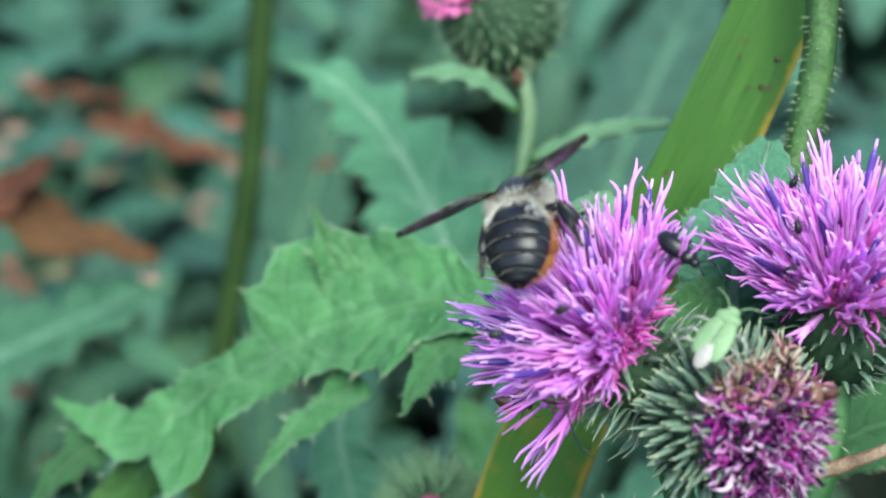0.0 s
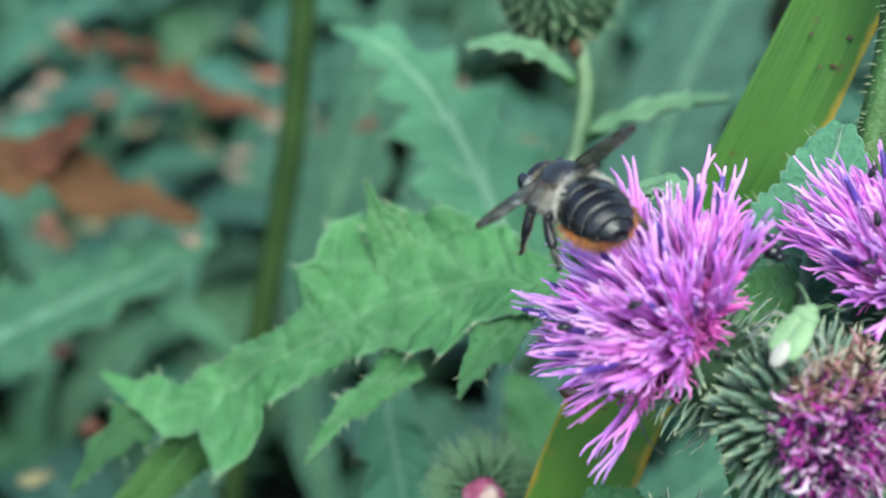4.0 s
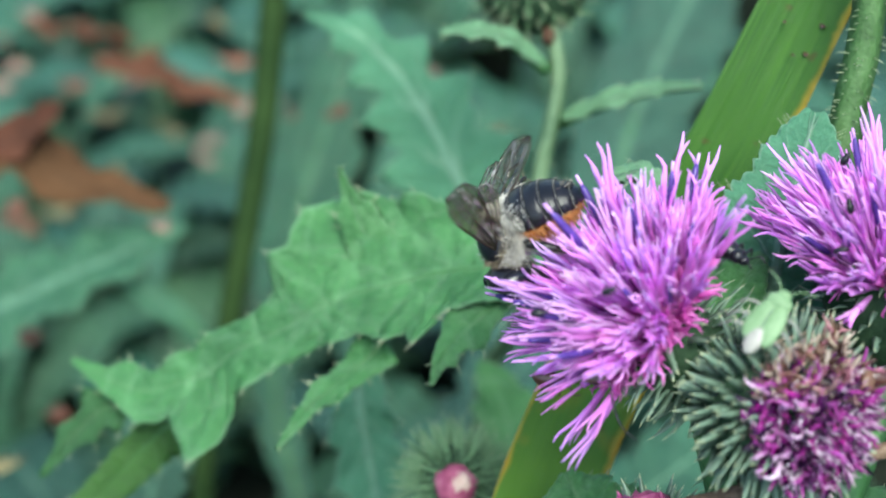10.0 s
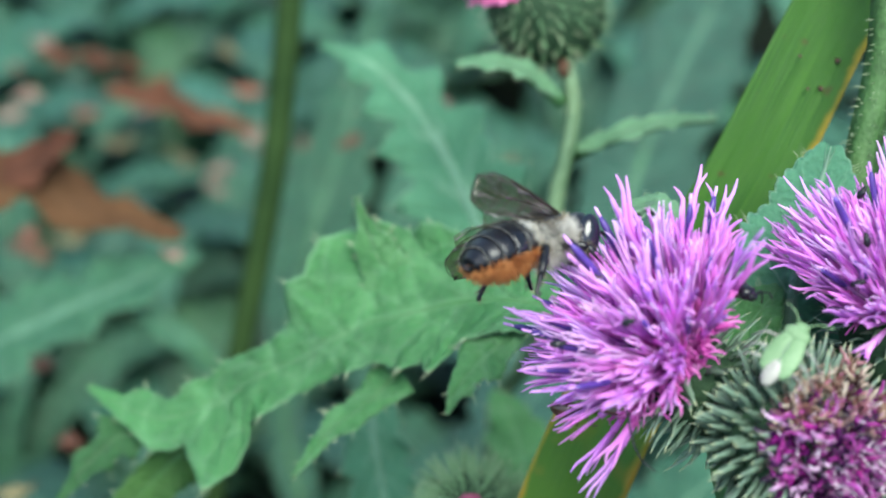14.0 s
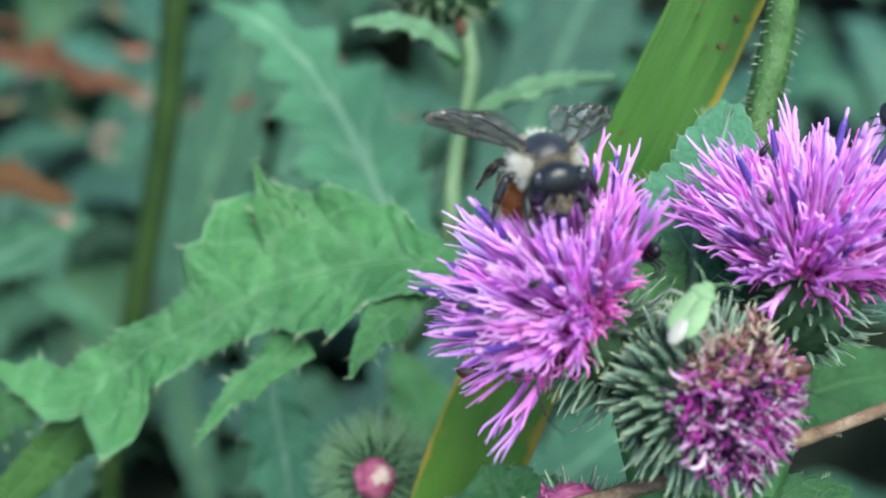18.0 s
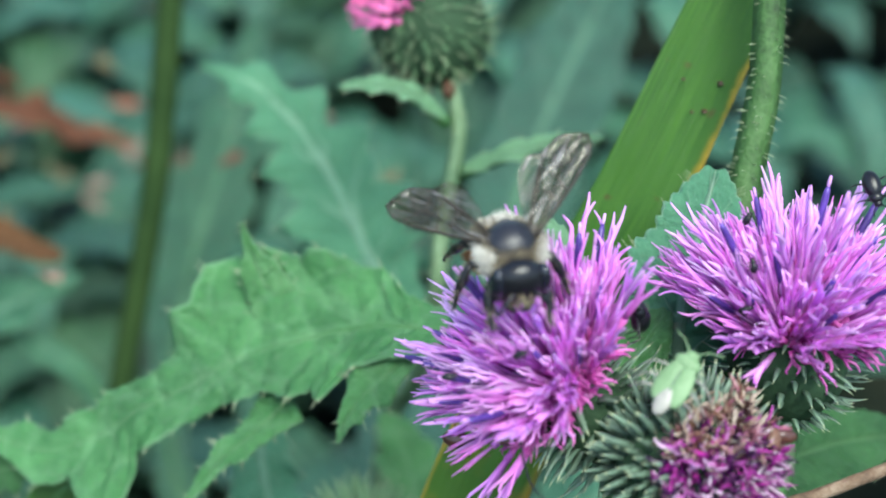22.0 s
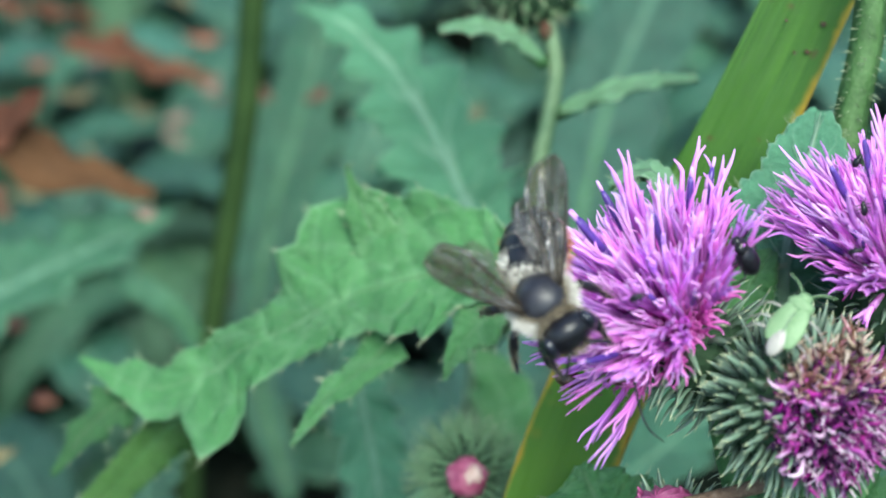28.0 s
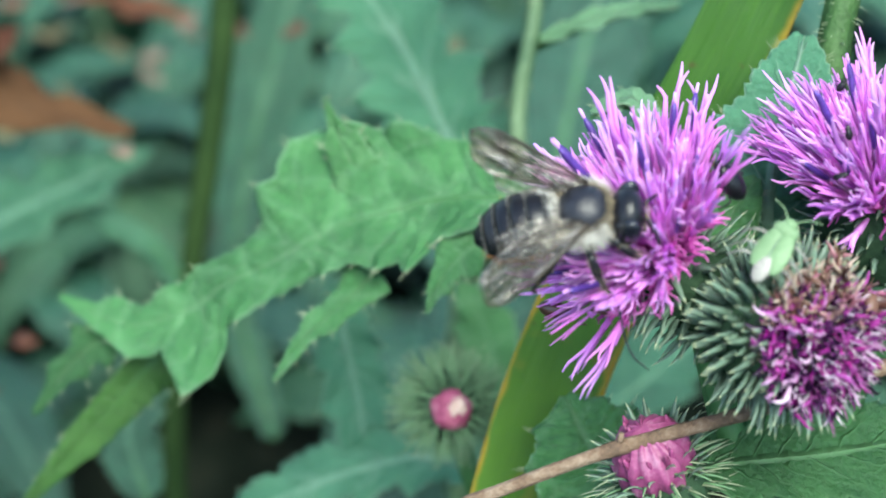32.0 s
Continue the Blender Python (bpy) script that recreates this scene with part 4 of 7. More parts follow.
# ---- the thistle behind: its large leaf, the pale leaf, bud heads
def back_thistle():
    foot = Vector((0.01, 0.20, 0.0))
    th = thing("thistle", foot, "thistle with broad lobed spiny leaves and a pink bud", "thistle")
    stalk(th, "stem", [P(11.69, 26.45, 58.82), P(12.72, 19.68, 60.19), P(10.90, 9.63, 61.57), P(10.42, 1.36, 64.39), P(9.33, -8.47, 83.33), P(5.42, -26.21, 115.38), foot + Vector((0, 0, 0.04)), foot], [0.85, 0.95, 1.05, 1.1, 1.2, 1.6, 2.0, 2.1], M_STEM_PALE, 60, "slender pale green stem", 6)
    base = P(9.56, 31.71, 60.19)
    axis = way(-0.55, 0.45, 0.5)
    cup = head_base(th, "bud_head", base, axis, (0.0066, 0.0070), "half-open bud head with a pink tuft and spiny green bracts")
    bracts_on(cup, base, axis, (0.0066, 0.0070), 280, -0.95, 0.85, NEEDLES, 0.45, 0.3)
    bracts_on(cup, base, axis, (0.0066, 0.0070), 200, -0.9, 0.9, WHITE_SPINES, 0.62, 0.35, 0.1)
    fan(cup, "floret", [floret_mesh(0.5, 6.0, (M_PINK,), 4, 0.12, 70), floret_mesh(-0.3, 5.5, (M_PINK,), 4, 0.12, 71)], base + axis * 0.004, axis, 50, 38, 1.0, 0.003, RND)
    jb = bmesh.new()
    ball(jb, P(11.53, 24.62, 58.28), (0.75 * MM, 0.8 * MM, 1.1 * MM), None, 14, 10, rough=0.25, seed=3)
    part("joint", jb, M_JOINT, th, "brown withered joint of the stem")
    # small leaves on its stem
    leaf(th, [P(11.37, 21.42, 58.82), P(7.49, 23.90, 56.16), P(3.42, 24.60, 53.57), P(-0.55, 24.35, 53.57)], way(0.0, 0.5, 0.8), [0.7, 2.0, 1.6, 0.3], [0.7, 1.8, 1.4, 0.3], M_LEAF_YOUNG, 4, 0.4, 14, 0.2, 0.2, 0.2, seed=3, ns=50, nt=5)
    leaf(th, [P(12.82, 15.69, 61.57), P(17.34, 17.34, 58.82), P(22.66, 18.64, 56.16), P(27.83, 18.86, 53.57)], way(0.0, 0.5, 0.8), [0.7, 2.0, 1.6, 0.3], [0.7, 1.8, 1.4, 0.3], M_LEAF_YOUNG, 4, 0.5, 14, 0.2, 0.2, 0.2, seed=4, ns=50, nt=5)
    # the large lobed leaf
    lobed_leaf(th, [P(9.40, -1.60, 32.00), P(5.13, -1.09, 34.00), P(1.42, -1.17, 36.50), P(-3.54, -2.25, 39.00), P(-9.81, -4.06, 41.50), P(-15.70, -7.21, 44.00), P(-21.17, -9.76, 46.50), P(-25.60, -12.52, 49.00), P(-31.92, -14.23, 51.50), P(-39.76, -11.23, 54.00)],
               way(0.08, 0.42, 0.90), [3.0, 3.6, 4.6, 5.0, 4.4, 3.4, 3.6, 4.4, 3.8, 2.2, 0.2], [2.2, 3.4, 5.8, 8.4, 9.0, 5.2, 3.0, 2.7, 2.7, 1.6, 0.3],
               [(0.16, 0.8, 0.06), (0.27, 2.6, 0.055), (0.35, 1.4, 0.06), (0.46, 0.5, 0.04), (0.63, 0.8, 0.05), (0.765, 5.4, 0.07), (0.87, 1.0, 0.04)],
               [(0.17, 0.8, 0.06), (0.27, 1.3, 0.06), (0.36, 1.4, 0.06), (0.44, 2.4, 0.06), (0.505, 2.4, 0.04), (0.70, 0.4, 0.05), (0.80, 0.5, 0.04), (0.915, 1.2, 0.04)],
               M_LEAF, seed=1, label="broad green lobed thistle leaf with spiny toothed edges")
    # drooping lobes at its end, one turned down; darker greens mimic shade
    lobed_leaf(th, [P(-28.47, -13.88, 54.00), P(-34.19, -15.46, 53.67), P(-38.34, -18.23, 53.33), P(-42.72, -23.71, 53.00)], way(0.1, 0.25, 0.95), [1.2, 1.9, 1.7, 1.2, 0.2], [1.2, 1.8, 1.6, 1.1, 0.2],
               [(0.42, 1.2, 0.09), (0.66, 0.8, 0.08)], [(0.50, 1.3, 0.09), (0.75, 0.8, 0.08)], M_LEAF_DEEP, teeth=12, seed=18, ns=90, nt=8, name="lobe")
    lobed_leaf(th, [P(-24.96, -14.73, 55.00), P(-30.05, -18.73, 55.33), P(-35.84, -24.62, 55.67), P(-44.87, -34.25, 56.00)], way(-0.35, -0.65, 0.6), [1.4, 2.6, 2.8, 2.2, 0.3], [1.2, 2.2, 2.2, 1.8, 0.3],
               [(0.35, 0.8, 0.1)], [(0.30, 0.5, 0.1)], M_LEAF_OLIVE_SHADE, teeth=14, seed=8, ns=90, nt=8, name="lobe")
    lobed_leaf(th, [P(-5.51, -8.34, 40.80), P(-9.08, -11.55, 39.87), P(-12.62, -14.49, 38.93), P(-15.98, -18.89, 38.00)], way(-0.1, 0.4, 0.8), [2.6, 1.7, 1.2, 0.8, 0.1], [2.8, 1.6, 1.1, 0.8, 0.1],
               [(0.5, 0.7, 0.12)], [(0.55, 0.5, 0.12)], M_LEAF, teeth=12, seed=9, ns=70, nt=6, name="lobe")
    lobed_leaf(th, [P(6.25, -3.51, 33.40), P(3.25, -5.91, 32.67), P(0.58, -8.72, 32.33), P(-0.87, -11.97, 32.00)], way(-0.1, 0.5, 0.8), [1.2, 1.9, 1.6, 0.8, 0.1], [1.2, 2.0, 1.6, 0.8, 0.1],
               [(0.4, 1.0, 0.12), (0.7, 0.6, 0.1)], [(0.45, 0.9, 0.12)], M_LEAF, teeth=12, seed=10, ns=70, nt=6)
    # a narrow curled lobe that stands up behind its upper edge
    lobed_leaf(th, [P(-5.88, -0.88, 41.60), P(-8.12, 2.88, 42.00), P(-9.48, 6.34, 42.20), P(-10.31, 9.05, 42.00)], way(-0.3, 0.1, 0.95), [3.2, 2.2, 1.1, 0.5, 0.1], [3.4, 2.4, 1.3, 0.5, 0.1],
               [(0.5, 0.5, 0.15)], [(0.45, 0.8, 0.12)], M_LEAF, teeth=10, seed=61, ns=70, nt=6, name="lobe")
    # pale leaf behind it
    lobed_leaf(th, [P(8.48, -0.63, 82.00), P(4.57, 4.29, 83.83), P(2.76, 7.90, 85.67), P(-0.58, 15.18, 87.50), P(-5.08, 22.58, 89.33), P(-11.13, 28.98, 91.17), P(-18.35, 32.12, 93.00)],
               way(-0.15, 0.35, 0.92), [3.0, 4.2, 4.8, 4.4, 3.8, 2.8, 1.6, 0.3], [3.0, 4.2, 4.6, 4.3, 3.6, 2.8, 1.6, 0.3],
               [(0.14, 2.2, 0.05), (0.25, 5.0, 0.07), (0.35, 2.4, 0.05), (0.44, 4.8, 0.065), (0.54, 2.2, 0.045), (0.61, 4.2, 0.06), (0.74, 3.2, 0.05), (0.86, 1.8, 0.05)],
               [(0.13, 2.0, 0.05), (0.23, 4.6, 0.07), (0.33, 2.2, 0.05), (0.41, 5.0, 0.065), (0.51, 2.2, 0.045), (0.58, 4.4, 0.06), (0.71, 3.4, 0.05), (0.85, 2.0, 0.05)],
               M_LEAF_PALE, teeth=26, seed=2, label="pale bluish lobed thistle leaf with a light midrib", ns=150, nt=10)
    # leaf hanging below
    leaf(th, [P(-9.76, -11.46, 73.41), P(-9.76, -17.56, 73.41), P(-8.48, -24.54, 75.00), P(-6.82, -35.76, 76.61)], way(0.1, 0.5, 0.85), [3.0, 5.0, 5.5, 3.0], [3.0, 5.0, 5.5, 3.0], M_LEAF_PALE, 4, 0.35, 16, 0.14, 0.12, 0.1, seed=12, ns=80, nt=7)
    leaf(th, [P(9.75, -34.64, 70.31), P(1.08, -32.90, 71.85), P(-8.41, -34.52, 73.41), P(-19.41, -38.89, 75.00), P(-27.84, -44.03, 76.61)], way(0.0, 0.65, 0.75), [3.0, 6.0, 7.0, 5.0, 0.5], [3.0, 6.0, 7.0, 5.0, 0.5], M_LEAF_PALE, 6, 0.45, 24, 0.16, 0.15, 0.1, seed=51, ns=100, nt=7)
    leaf(th, [P(6.84, -29.83, 83.33), P(8.62, -23.43, 83.33), P(7.55, -17.73, 83.33), P(4.70, -12.75, 83.33)], way(-0.1, 0.45, 0.85), [3.0, 5.0, 4.5, 0.5], [3.0, 5.0, 4.5, 0.5], M_LEAF, 3, 0.35, 14, 0.14, 0.12, 0.1, seed=52, ns=60, nt=6)
    # a dull leaf behind the withered head
    lobed_leaf(th, [P(36.94, -18.00, 34.00), P(42.12, -14.59, 34.67), P(48.48, -12.52, 35.33), P(57.19, -11.81, 36.00)], way(0.1, 0.45, 0.85), [2.0, 3.2, 3.6, 3.0, 0.4], [2.0, 3.4, 3.8, 3.0, 0.4],
               [(0.3, 0.9, 0.1), (0.62, 0.8, 0.1)], [(0.35, 0.8, 0.1), (0.66, 0.9, 0.1)], M_LEAF_DEEP, teeth=18, seed=71, ns=90, nt=8)
    # bud seen from above
    base = P(1.58, -22.35, 40.56)
    axis = way(0.0, 0.12, 0.98)
    cup = head_base(th, "bud_head", base + DEEP * 0.0025, axis, (0.0040, 0.0045), "round closed bud bristling with thin green spines")
    bracts_on(cup, base + DEEP * 0.0025, axis, (0.0040, 0.0045), 300, -0.4, 0.7, FINE, 0.72, -0.05, 0.2)
    bracts_on(cup, base + DEEP * 0.0025, axis, (0.0040, 0.0045), 260, 0.2, 0.95, FINE, 0.52, 0.25, 0.0)
    tb = bmesh.new()
    ball(tb, base - DEEP * 0.0016, (0.0021, 0.0021, 0.0018), frame_on(axis), 18, 12, rough=0.2, seed=4)
    part("tuft", tb, M_TUFT, cup, "dull pink tuft of unopened florets")
    # cream tips set off to the upper right to mimic a highlight
    tb = bmesh.new()
    ball(tb, base - DEEP * 0.0029 + RISE * 0.0004 + RIGHT * 0.0004, (0.0010, 0.0009, 0.0007), frame_on(axis), 22, 14, rough=0.6, seed=7)
    part("tuft_tip", tb, M_CREAM, cup, "cream tips of the tuft, offset as a highlight")
    stalk(th, "branch", [base + DEEP * 0.006, P(3.92, -30.80, 48.61), P(9.31, -45.21, 61.57)], [1.0, 1.2, 1.5], M_STEM, 20, "", 7)
    return th


back_thistle()


# ---- low bud, leaves and the dry twig at the foot of the view
def low_thistle():
    foot = Vector((0.035, 0.10, 0.0))
    th = thing("thistle", foot, "young thistle shoot with a pink opening bud and dark green leaves", "thistle")
    base = P(17.75, -24.50, 9.41)
    axis = way(-0.32, 0.72, 0.55)
    cup = head_base(th, "bud_head", base, axis, (0.0040, 0.0044), "opening bud with a pink tuft and long pale-tipped bracts")
    bracts_on(cup, base, axis, (0.0040, 0.0044), 120, -0.6, 0.85, NEEDLES, 0.62, 0.15, 0.1)
    bracts_on(cup, base, axis, (0.0040, 0.0044), 80, -0.2, 0.8, WHITE_SPINES, 0.9, 0.35, 0.2)
    bracts_on(cup, base + axis * 0.0012, axis, (0.0036, 0.0042), 44, 0.15, 0.75, BRACTS, 0.8, 1.1, -0.3)
    tb = bmesh.new()
    for v in ball(tb, base + axis * 0.0034, (0.0033, 0.0033, 0.0036), frame_on(axis), 48, 16, rough=0.08, seed=9):
        o = frame_on(axis).inverted() @ (v.co - base - axis * 0.0034)
        a = math.atan2(o.y, o.x)
        v.co += (v.co - base - axis * 0.0034) * (0.07 * math.sin(15 * a + 200 * o.z) + 0.05 * noise.noise(v.co * 2500))
    part("tuft", tb, M_BUDPINK, cup, "furled pink florets of the bud")
    fan(cup, "floret", [closed_floret(0), closed_floret(1)], base + axis * 0.0022, axis, 40, 16, 0.95, 0.0022, RND)
    stalk(th, "stem", [base - axis * 0.003, P(17.85, -33.66, 13.89), foot + Vector((0, 0, 0.06)), foot], [1.0, 1.4, 2.0, 2.2], M_STEM, 50, "", 8)
    lobed_leaf(th, [P(18.40, -32.63, 19.00), P(15.70, -27.34, 20.67), P(13.18, -22.98, 22.33), P(11.38, -19.07, 24.00)], way(-0.1, 0.6, 0.8), [5.0, 6.6, 6.8, 5.6, 3.4, 0.4], [5.0, 6.4, 6.4, 5.2, 3.0, 0.4],
               [(0.35, 0.7, 0.10), (0.62, 0.8, 0.08), (0.82, 0.8, 0.06)], [(0.4, 0.7, 0.10), (0.66, 0.8, 0.08), (0.84, 0.7, 0.06)], M_LEAF, teeth=22, seed=14, ns=110, nt=10)
    leaf(th, [P(19.69, -23.03, 8.69), P(25.40, -22.57, 8.69), P(31.97, -22.23, 9.41), P(40.68, -21.31, 10.87)], way(0.0, 0.7, 0.7), [3.0, 6.0, 6.5, 3.0], [3.0, 6.0, 6.0, 3.0], M_LEAF_DEEP, 4, 0.25, 18, 0.12, 0.1, 0.08, seed=15, ns=90, nt=7)
    return th


low_thistle()


def flower_leaf():
    """The toothed leaf between the two heads."""
    foot = Vector((0.05, 0.16, 0.0))
    th = thing("thistle", foot, "thistle shoot with a pale toothed leaf between the flower heads", "thistle")
    stalk(th, "stem", [P(29.25, -8.64, 16.24), P(30.60, -22.80, 20.35), foot + Vector((0, 0, 0.06)), foot], [1.0, 1.5, 2.2, 2.4], M_STEM, 40, "", 9)
    leaf(th, [P(28.77, -8.64, 16.24), P(28.29, -1.88, 16.24), P(29.91, 5.39, 17.05), P(32.03, 12.74, 17.86)], way(-0.1, 0.3, 0.9), [3.0, 6.2, 6.6, 4.5, 1.0], [3.0, 6.0, 7.0, 5.0, 1.0], M_LEAF_PALE, 3, 0.2, 18, 0.14, 0.1, 0.06, seed=21, ns=80, nt=7)
    leaf(th, [P(22.65, 1.04, 20.35), P(18.29, 7.05, 21.20), P(16.38, 7.59, 22.06), P(13.87, 6.58, 22.06)], way(0.0, 0.7, 0.7), [0.8, 2.0, 1.6, 0.2], [0.8, 2.0, 1.6, 0.2], M_LEAF_YOUNG, 3, 0.4, 12, 0.2, 0.1, 0.1, seed=22, ns=50, nt=5)
    leaf(th, [P(23.07, -12.29, 13.89), P(21.65, -7.55, 13.89), P(24.63, -2.82, 14.66), P(27.17, 0.53, 15.45)], way(0.1, 0.5, 0.85), [2.0, 3.4, 3.4, 0.5], [2.0, 3.4, 3.0, 0.5], M_LEAF, 3, 0.2, 14, 0.12, 0.1, 0.06, seed=23, ns=60, nt=6)
    return th


flower_leaf()


def dry_twig():
    base = P(-1.07, -25.45, 5.89)
    tw = thing("dry_twig", base, "thin dry brown twig leaning through the thistles", "twig")
    bm = bmesh.new()
    q = curve_through([P(-10.07, -28.51, 6.58), P(-0.18, -25.36, 5.89), P(11.84, -21.09, 5.21), P(23.29, -18.02, 4.53), P(34.53, -14.86, 5.21), P(45.69, -11.20, 6.58)], 60)
    rings = tube(bm, q, [0.42 * MM, 0.52 * MM, 0.58 * MM, 0.56 * MM, 0.5 * MM], 10)
    for i, (ring, p) in enumerate(zip(rings, q)):
        swell = 1 + 0.22 * max(0, math.sin(i * 0.55)) ** 6 + 0.06 * noise.noise(Vector((i * 0.9, 0, 0)))
        for k, v in enumerate(ring):
            v.co = p + (v.co - p) * (swell + 0.10 * noise.noise(Vector((k * 1.7, i * 0.12, 4))))
    part("twig", bm, M_TWIG, tw)
    for k, d in ((26, way(-0.3, 0.8, 0.4)), (41, way(0.4, 0.5, 0.6))):
        sb = bmesh.new()
        tube(sb, [q[k], q[k] + d * 0.0008, q[k] + d * 0.0014 + RIGHT * 0.0003], [0.35 * MM, 0.28 * MM, 0.2 * MM], 7)
        part("side_stub", sb, M_TWIG, tw, "broken stub of a side shoot")


dry_twig()


def grass_blade():
    base = P(10.73, -40.53, 31.25)
    gb = thing("grass_blade", base, "broad green grass blade with a yellowed margin", "grass blade")
    bm = bmesh.new()
    uvl = bm.loops.layers.uv.new("UVMap")
    c = curve_through([P(39.94, 38.14, 25.60), P(32.96, 23.03, 27.81), P(25.63, 7.96, 29.32), P(17.60, -5.42, 31.25), P(10.90, -19.91, 31.25), P(6.20, -34.67, 31.25)], 60)
    rows = []
    for i, p in enumerate(c):
        t = (c[min(i + 1, 60)] - c[max(i - 1, 0)]).normalized()
        face = way(0.1 + 0.1 * math.sin(i * 0.1), 0.5, 0.85)
        side = face.cross(t).normalized()
        up = t.cross(side).normalized()
        w = (3.75 + 0.95 * min(1.0, i / 40)) * MM
        rows.append([bm.verts.new(p - side * w * a + up * (abs(a) * 0.0006 + 0.00004 * math.cos(a * 26 + 0.5 * math.sin(i * 0.2)))) for a in np.linspace(1, -1, 25)])
    for i in range(60):
        for k in range(24):
            f = bm.faces.new((rows[i][k], rows[i][k + 1], rows[i + 1][k + 1], rows[i + 1][k]))
            for lp, (a, b) in zip(f.loops, ((i, k), (i, k + 1), (i + 1, k + 1), (i + 1, k))):
                lp[uvl].uv = (a / 60, b / 24)
    ob = part("blade", bm, M_BLADE, gb)
    so = ob.modifiers.new("thickness", "SOLIDIFY")
    so.thickness = 0.2 * MM
    # dark specks on it
    r = random.Random(5)
    for q, s in ((P(33.21, 18.92, 27.07), 0.32), (P(34.63, 21.46, 26.70), 0.36), (P(31.16, 21.83, 26.70), 0.2), (P(31.94, 18.82, 26.70), 0.2)):
        sb = bmesh.new()
        ball(sb, q + DEEP * 0.0003, (s * 0.8 * MM, s * 1.0 * MM, s * 0.5 * MM), None, 10, 8, rough=0.5, seed=s * 9)
        part("speck", sb, M_BROWN, gb, "dark speck of rust")


grass_blade()


# ---- far undergrowth
def tall_stem():
    foot = P(-46.18, -82.29, 172.62)
    foot.z = 0.0
    st = thing("tall_weed", foot, "tall weed with an upright dark olive stem in the undergrowth", "weed")
    stalk(st, "stem", [P(-26.67, 72.39, 149.73), P(-29.05, 41.87, 152.78), P(-30.71, 22.98, 154.02), P(-33.79, 3.94, 155.90), P(-37.48, -15.44, 159.09), P(-42.13, -45.60, 165.70), foot], [2.4, 2.4, 2.4, 2.3, 2.1, 2.2, 2.6], M_STEM_OLIVE, 0, "", 12)
    leaf(st, [P(-24.82, -46.69, 172.62), P(-32.20, -21.25, 187.50), P(-30.18, 4.61, 203.95), P(-23.02, 34.53, 222.22), P(-18.09, 62.95, 242.65)], way(-0.1, 0.4, 0.9), [4, 5, 6, 10, 12, 9, 2], [4, 5, 6, 10, 12, 9, 2], M_LEAF_FAR, 6, 0.45, 18, 0.1, 0.1, 0.1, seed=34, ns=80, nt=7)


tall_stem()


def side_leaves():
    foot = P(-26.23, -65.47, 165.70)
    foot.z = 0.0
    th = thing("thistle", foot, "thistle rosette with long pale-ribbed leaves in the undergrowth", "thistle")
    leaf(th, [P(-101.26, -21.72, 140.96), P(-83.05, -13.69, 143.82), P(-67.24, -5.94, 146.74), P(-54.83, 0.09, 149.73), P(-43.10, 5.32, 152.78)], way(-0.1, 0.75, 0.65), [9.0, 14.0, 12.0, 9.0, 1.0], [9.0, 13.0, 10.0, 8.0, 1.0], M_LEAF_SIDE, 5, 0.3, 20, 0.14, 0.1, 0.1, seed=31, ns=90, nt=7, label="pale bluish lobed leaf with a light midrib")
    leaf(th, [P(-37.28, -20.29, 159.09), P(-42.63, -11.42, 155.90), P(-49.75, -5.60, 152.78), P(-55.30, -1.31, 149.73)], way(-0.3, 0.6, 0.75), [2.0, 3.5, 3.5, 1.5], [1.0, 2.0, 2.0, 1.0], M_LEAF_SIDE, 3, 0.2, 10, 0.1, 0.1, 0.1, seed=32, ns=50, nt=5)
    leaf(th, [P(-39.76, -45.93, 115.38), P(-42.23, -36.07, 115.38), P(-40.15, -28.95, 117.72), P(-37.19, -21.70, 120.10)], way(0.0, 0.5, 0.85), [4.0, 6.0, 5.0, 1.0], [4.0, 6.0, 5.0, 1.0], M_LEAF_FAR, 4, 0.3, 14, 0.14, 0.1, 0.1, seed=33, ns=60, nt=6)
    leaf(th, [P(21.94, -17.38, 159.09), P(28.07, 4.17, 172.62), P(35.89, 27.88, 187.50), P(47.27, 51.15, 199.68), P(58.42, 71.70, 212.84)], way(0.1, 0.45, 0.88), [6, 10, 12, 11, 3], [8, 12, 13, 12, 3], M_LEAF_FAR, 4, 0.22, 16, 0.1, 0.1, 0.1, seed=35, ns=80, nt=7)
    leaf(th, [P(-2.05, -39.22, 125.00), P(6.63, -29.56, 130.10), P(10.32, -19.49, 135.42), P(19.63, -10.82, 140.96)], way(0.1, 0.5, 0.85), [6, 10, 9, 1], [6, 9, 8, 1], M_LEAF_FAR, 4, 0.3, 16, 0.1, 0.1, 0.1, seed=36, ns=60, nt=6)
    leaf(th, [P(22.68, -37.71, 115.38), P(33.17, -31.75, 120.10), P(40.67, -27.26, 125.00), P(53.71, -22.58, 130.10)], way(0.0, 0.6, 0.8), [6, 9, 8, 1], [6, 8, 7, 1], M_LEAF_FAR, 4, 0.3, 16, 0.1, 0.1, 0.1, seed=37, ns=60, nt=6)
    return th


side_leaves()


def dead_leaf(mid, face, wide, label, seed, lobes=3, fold=None):
    dl = thing("fallen_leaf", mid[1], label, "fallen leaf", "fallen leaves")
    leaf(dl, mid, face, wide, wide, M_DEAD, lobes, 0.35, 9, 0.08, 0.25, 0.25, spines=False, seed=seed, ns=60, nt=6, lean=0.2, thick=0.3)
    if fold:
        leaf(dl, fold, way(-0.3, 0.5, 0.7), [3, 6, 4, 0.5], [3, 6, 4, 0.5], M_DEAD, 2, 0.3, 7, 0.08, 0.2, 0.2, spines=False, seed=seed + 3, ns=40, nt=5, lean=0.2, thick=0.3, name="folded_lobe")


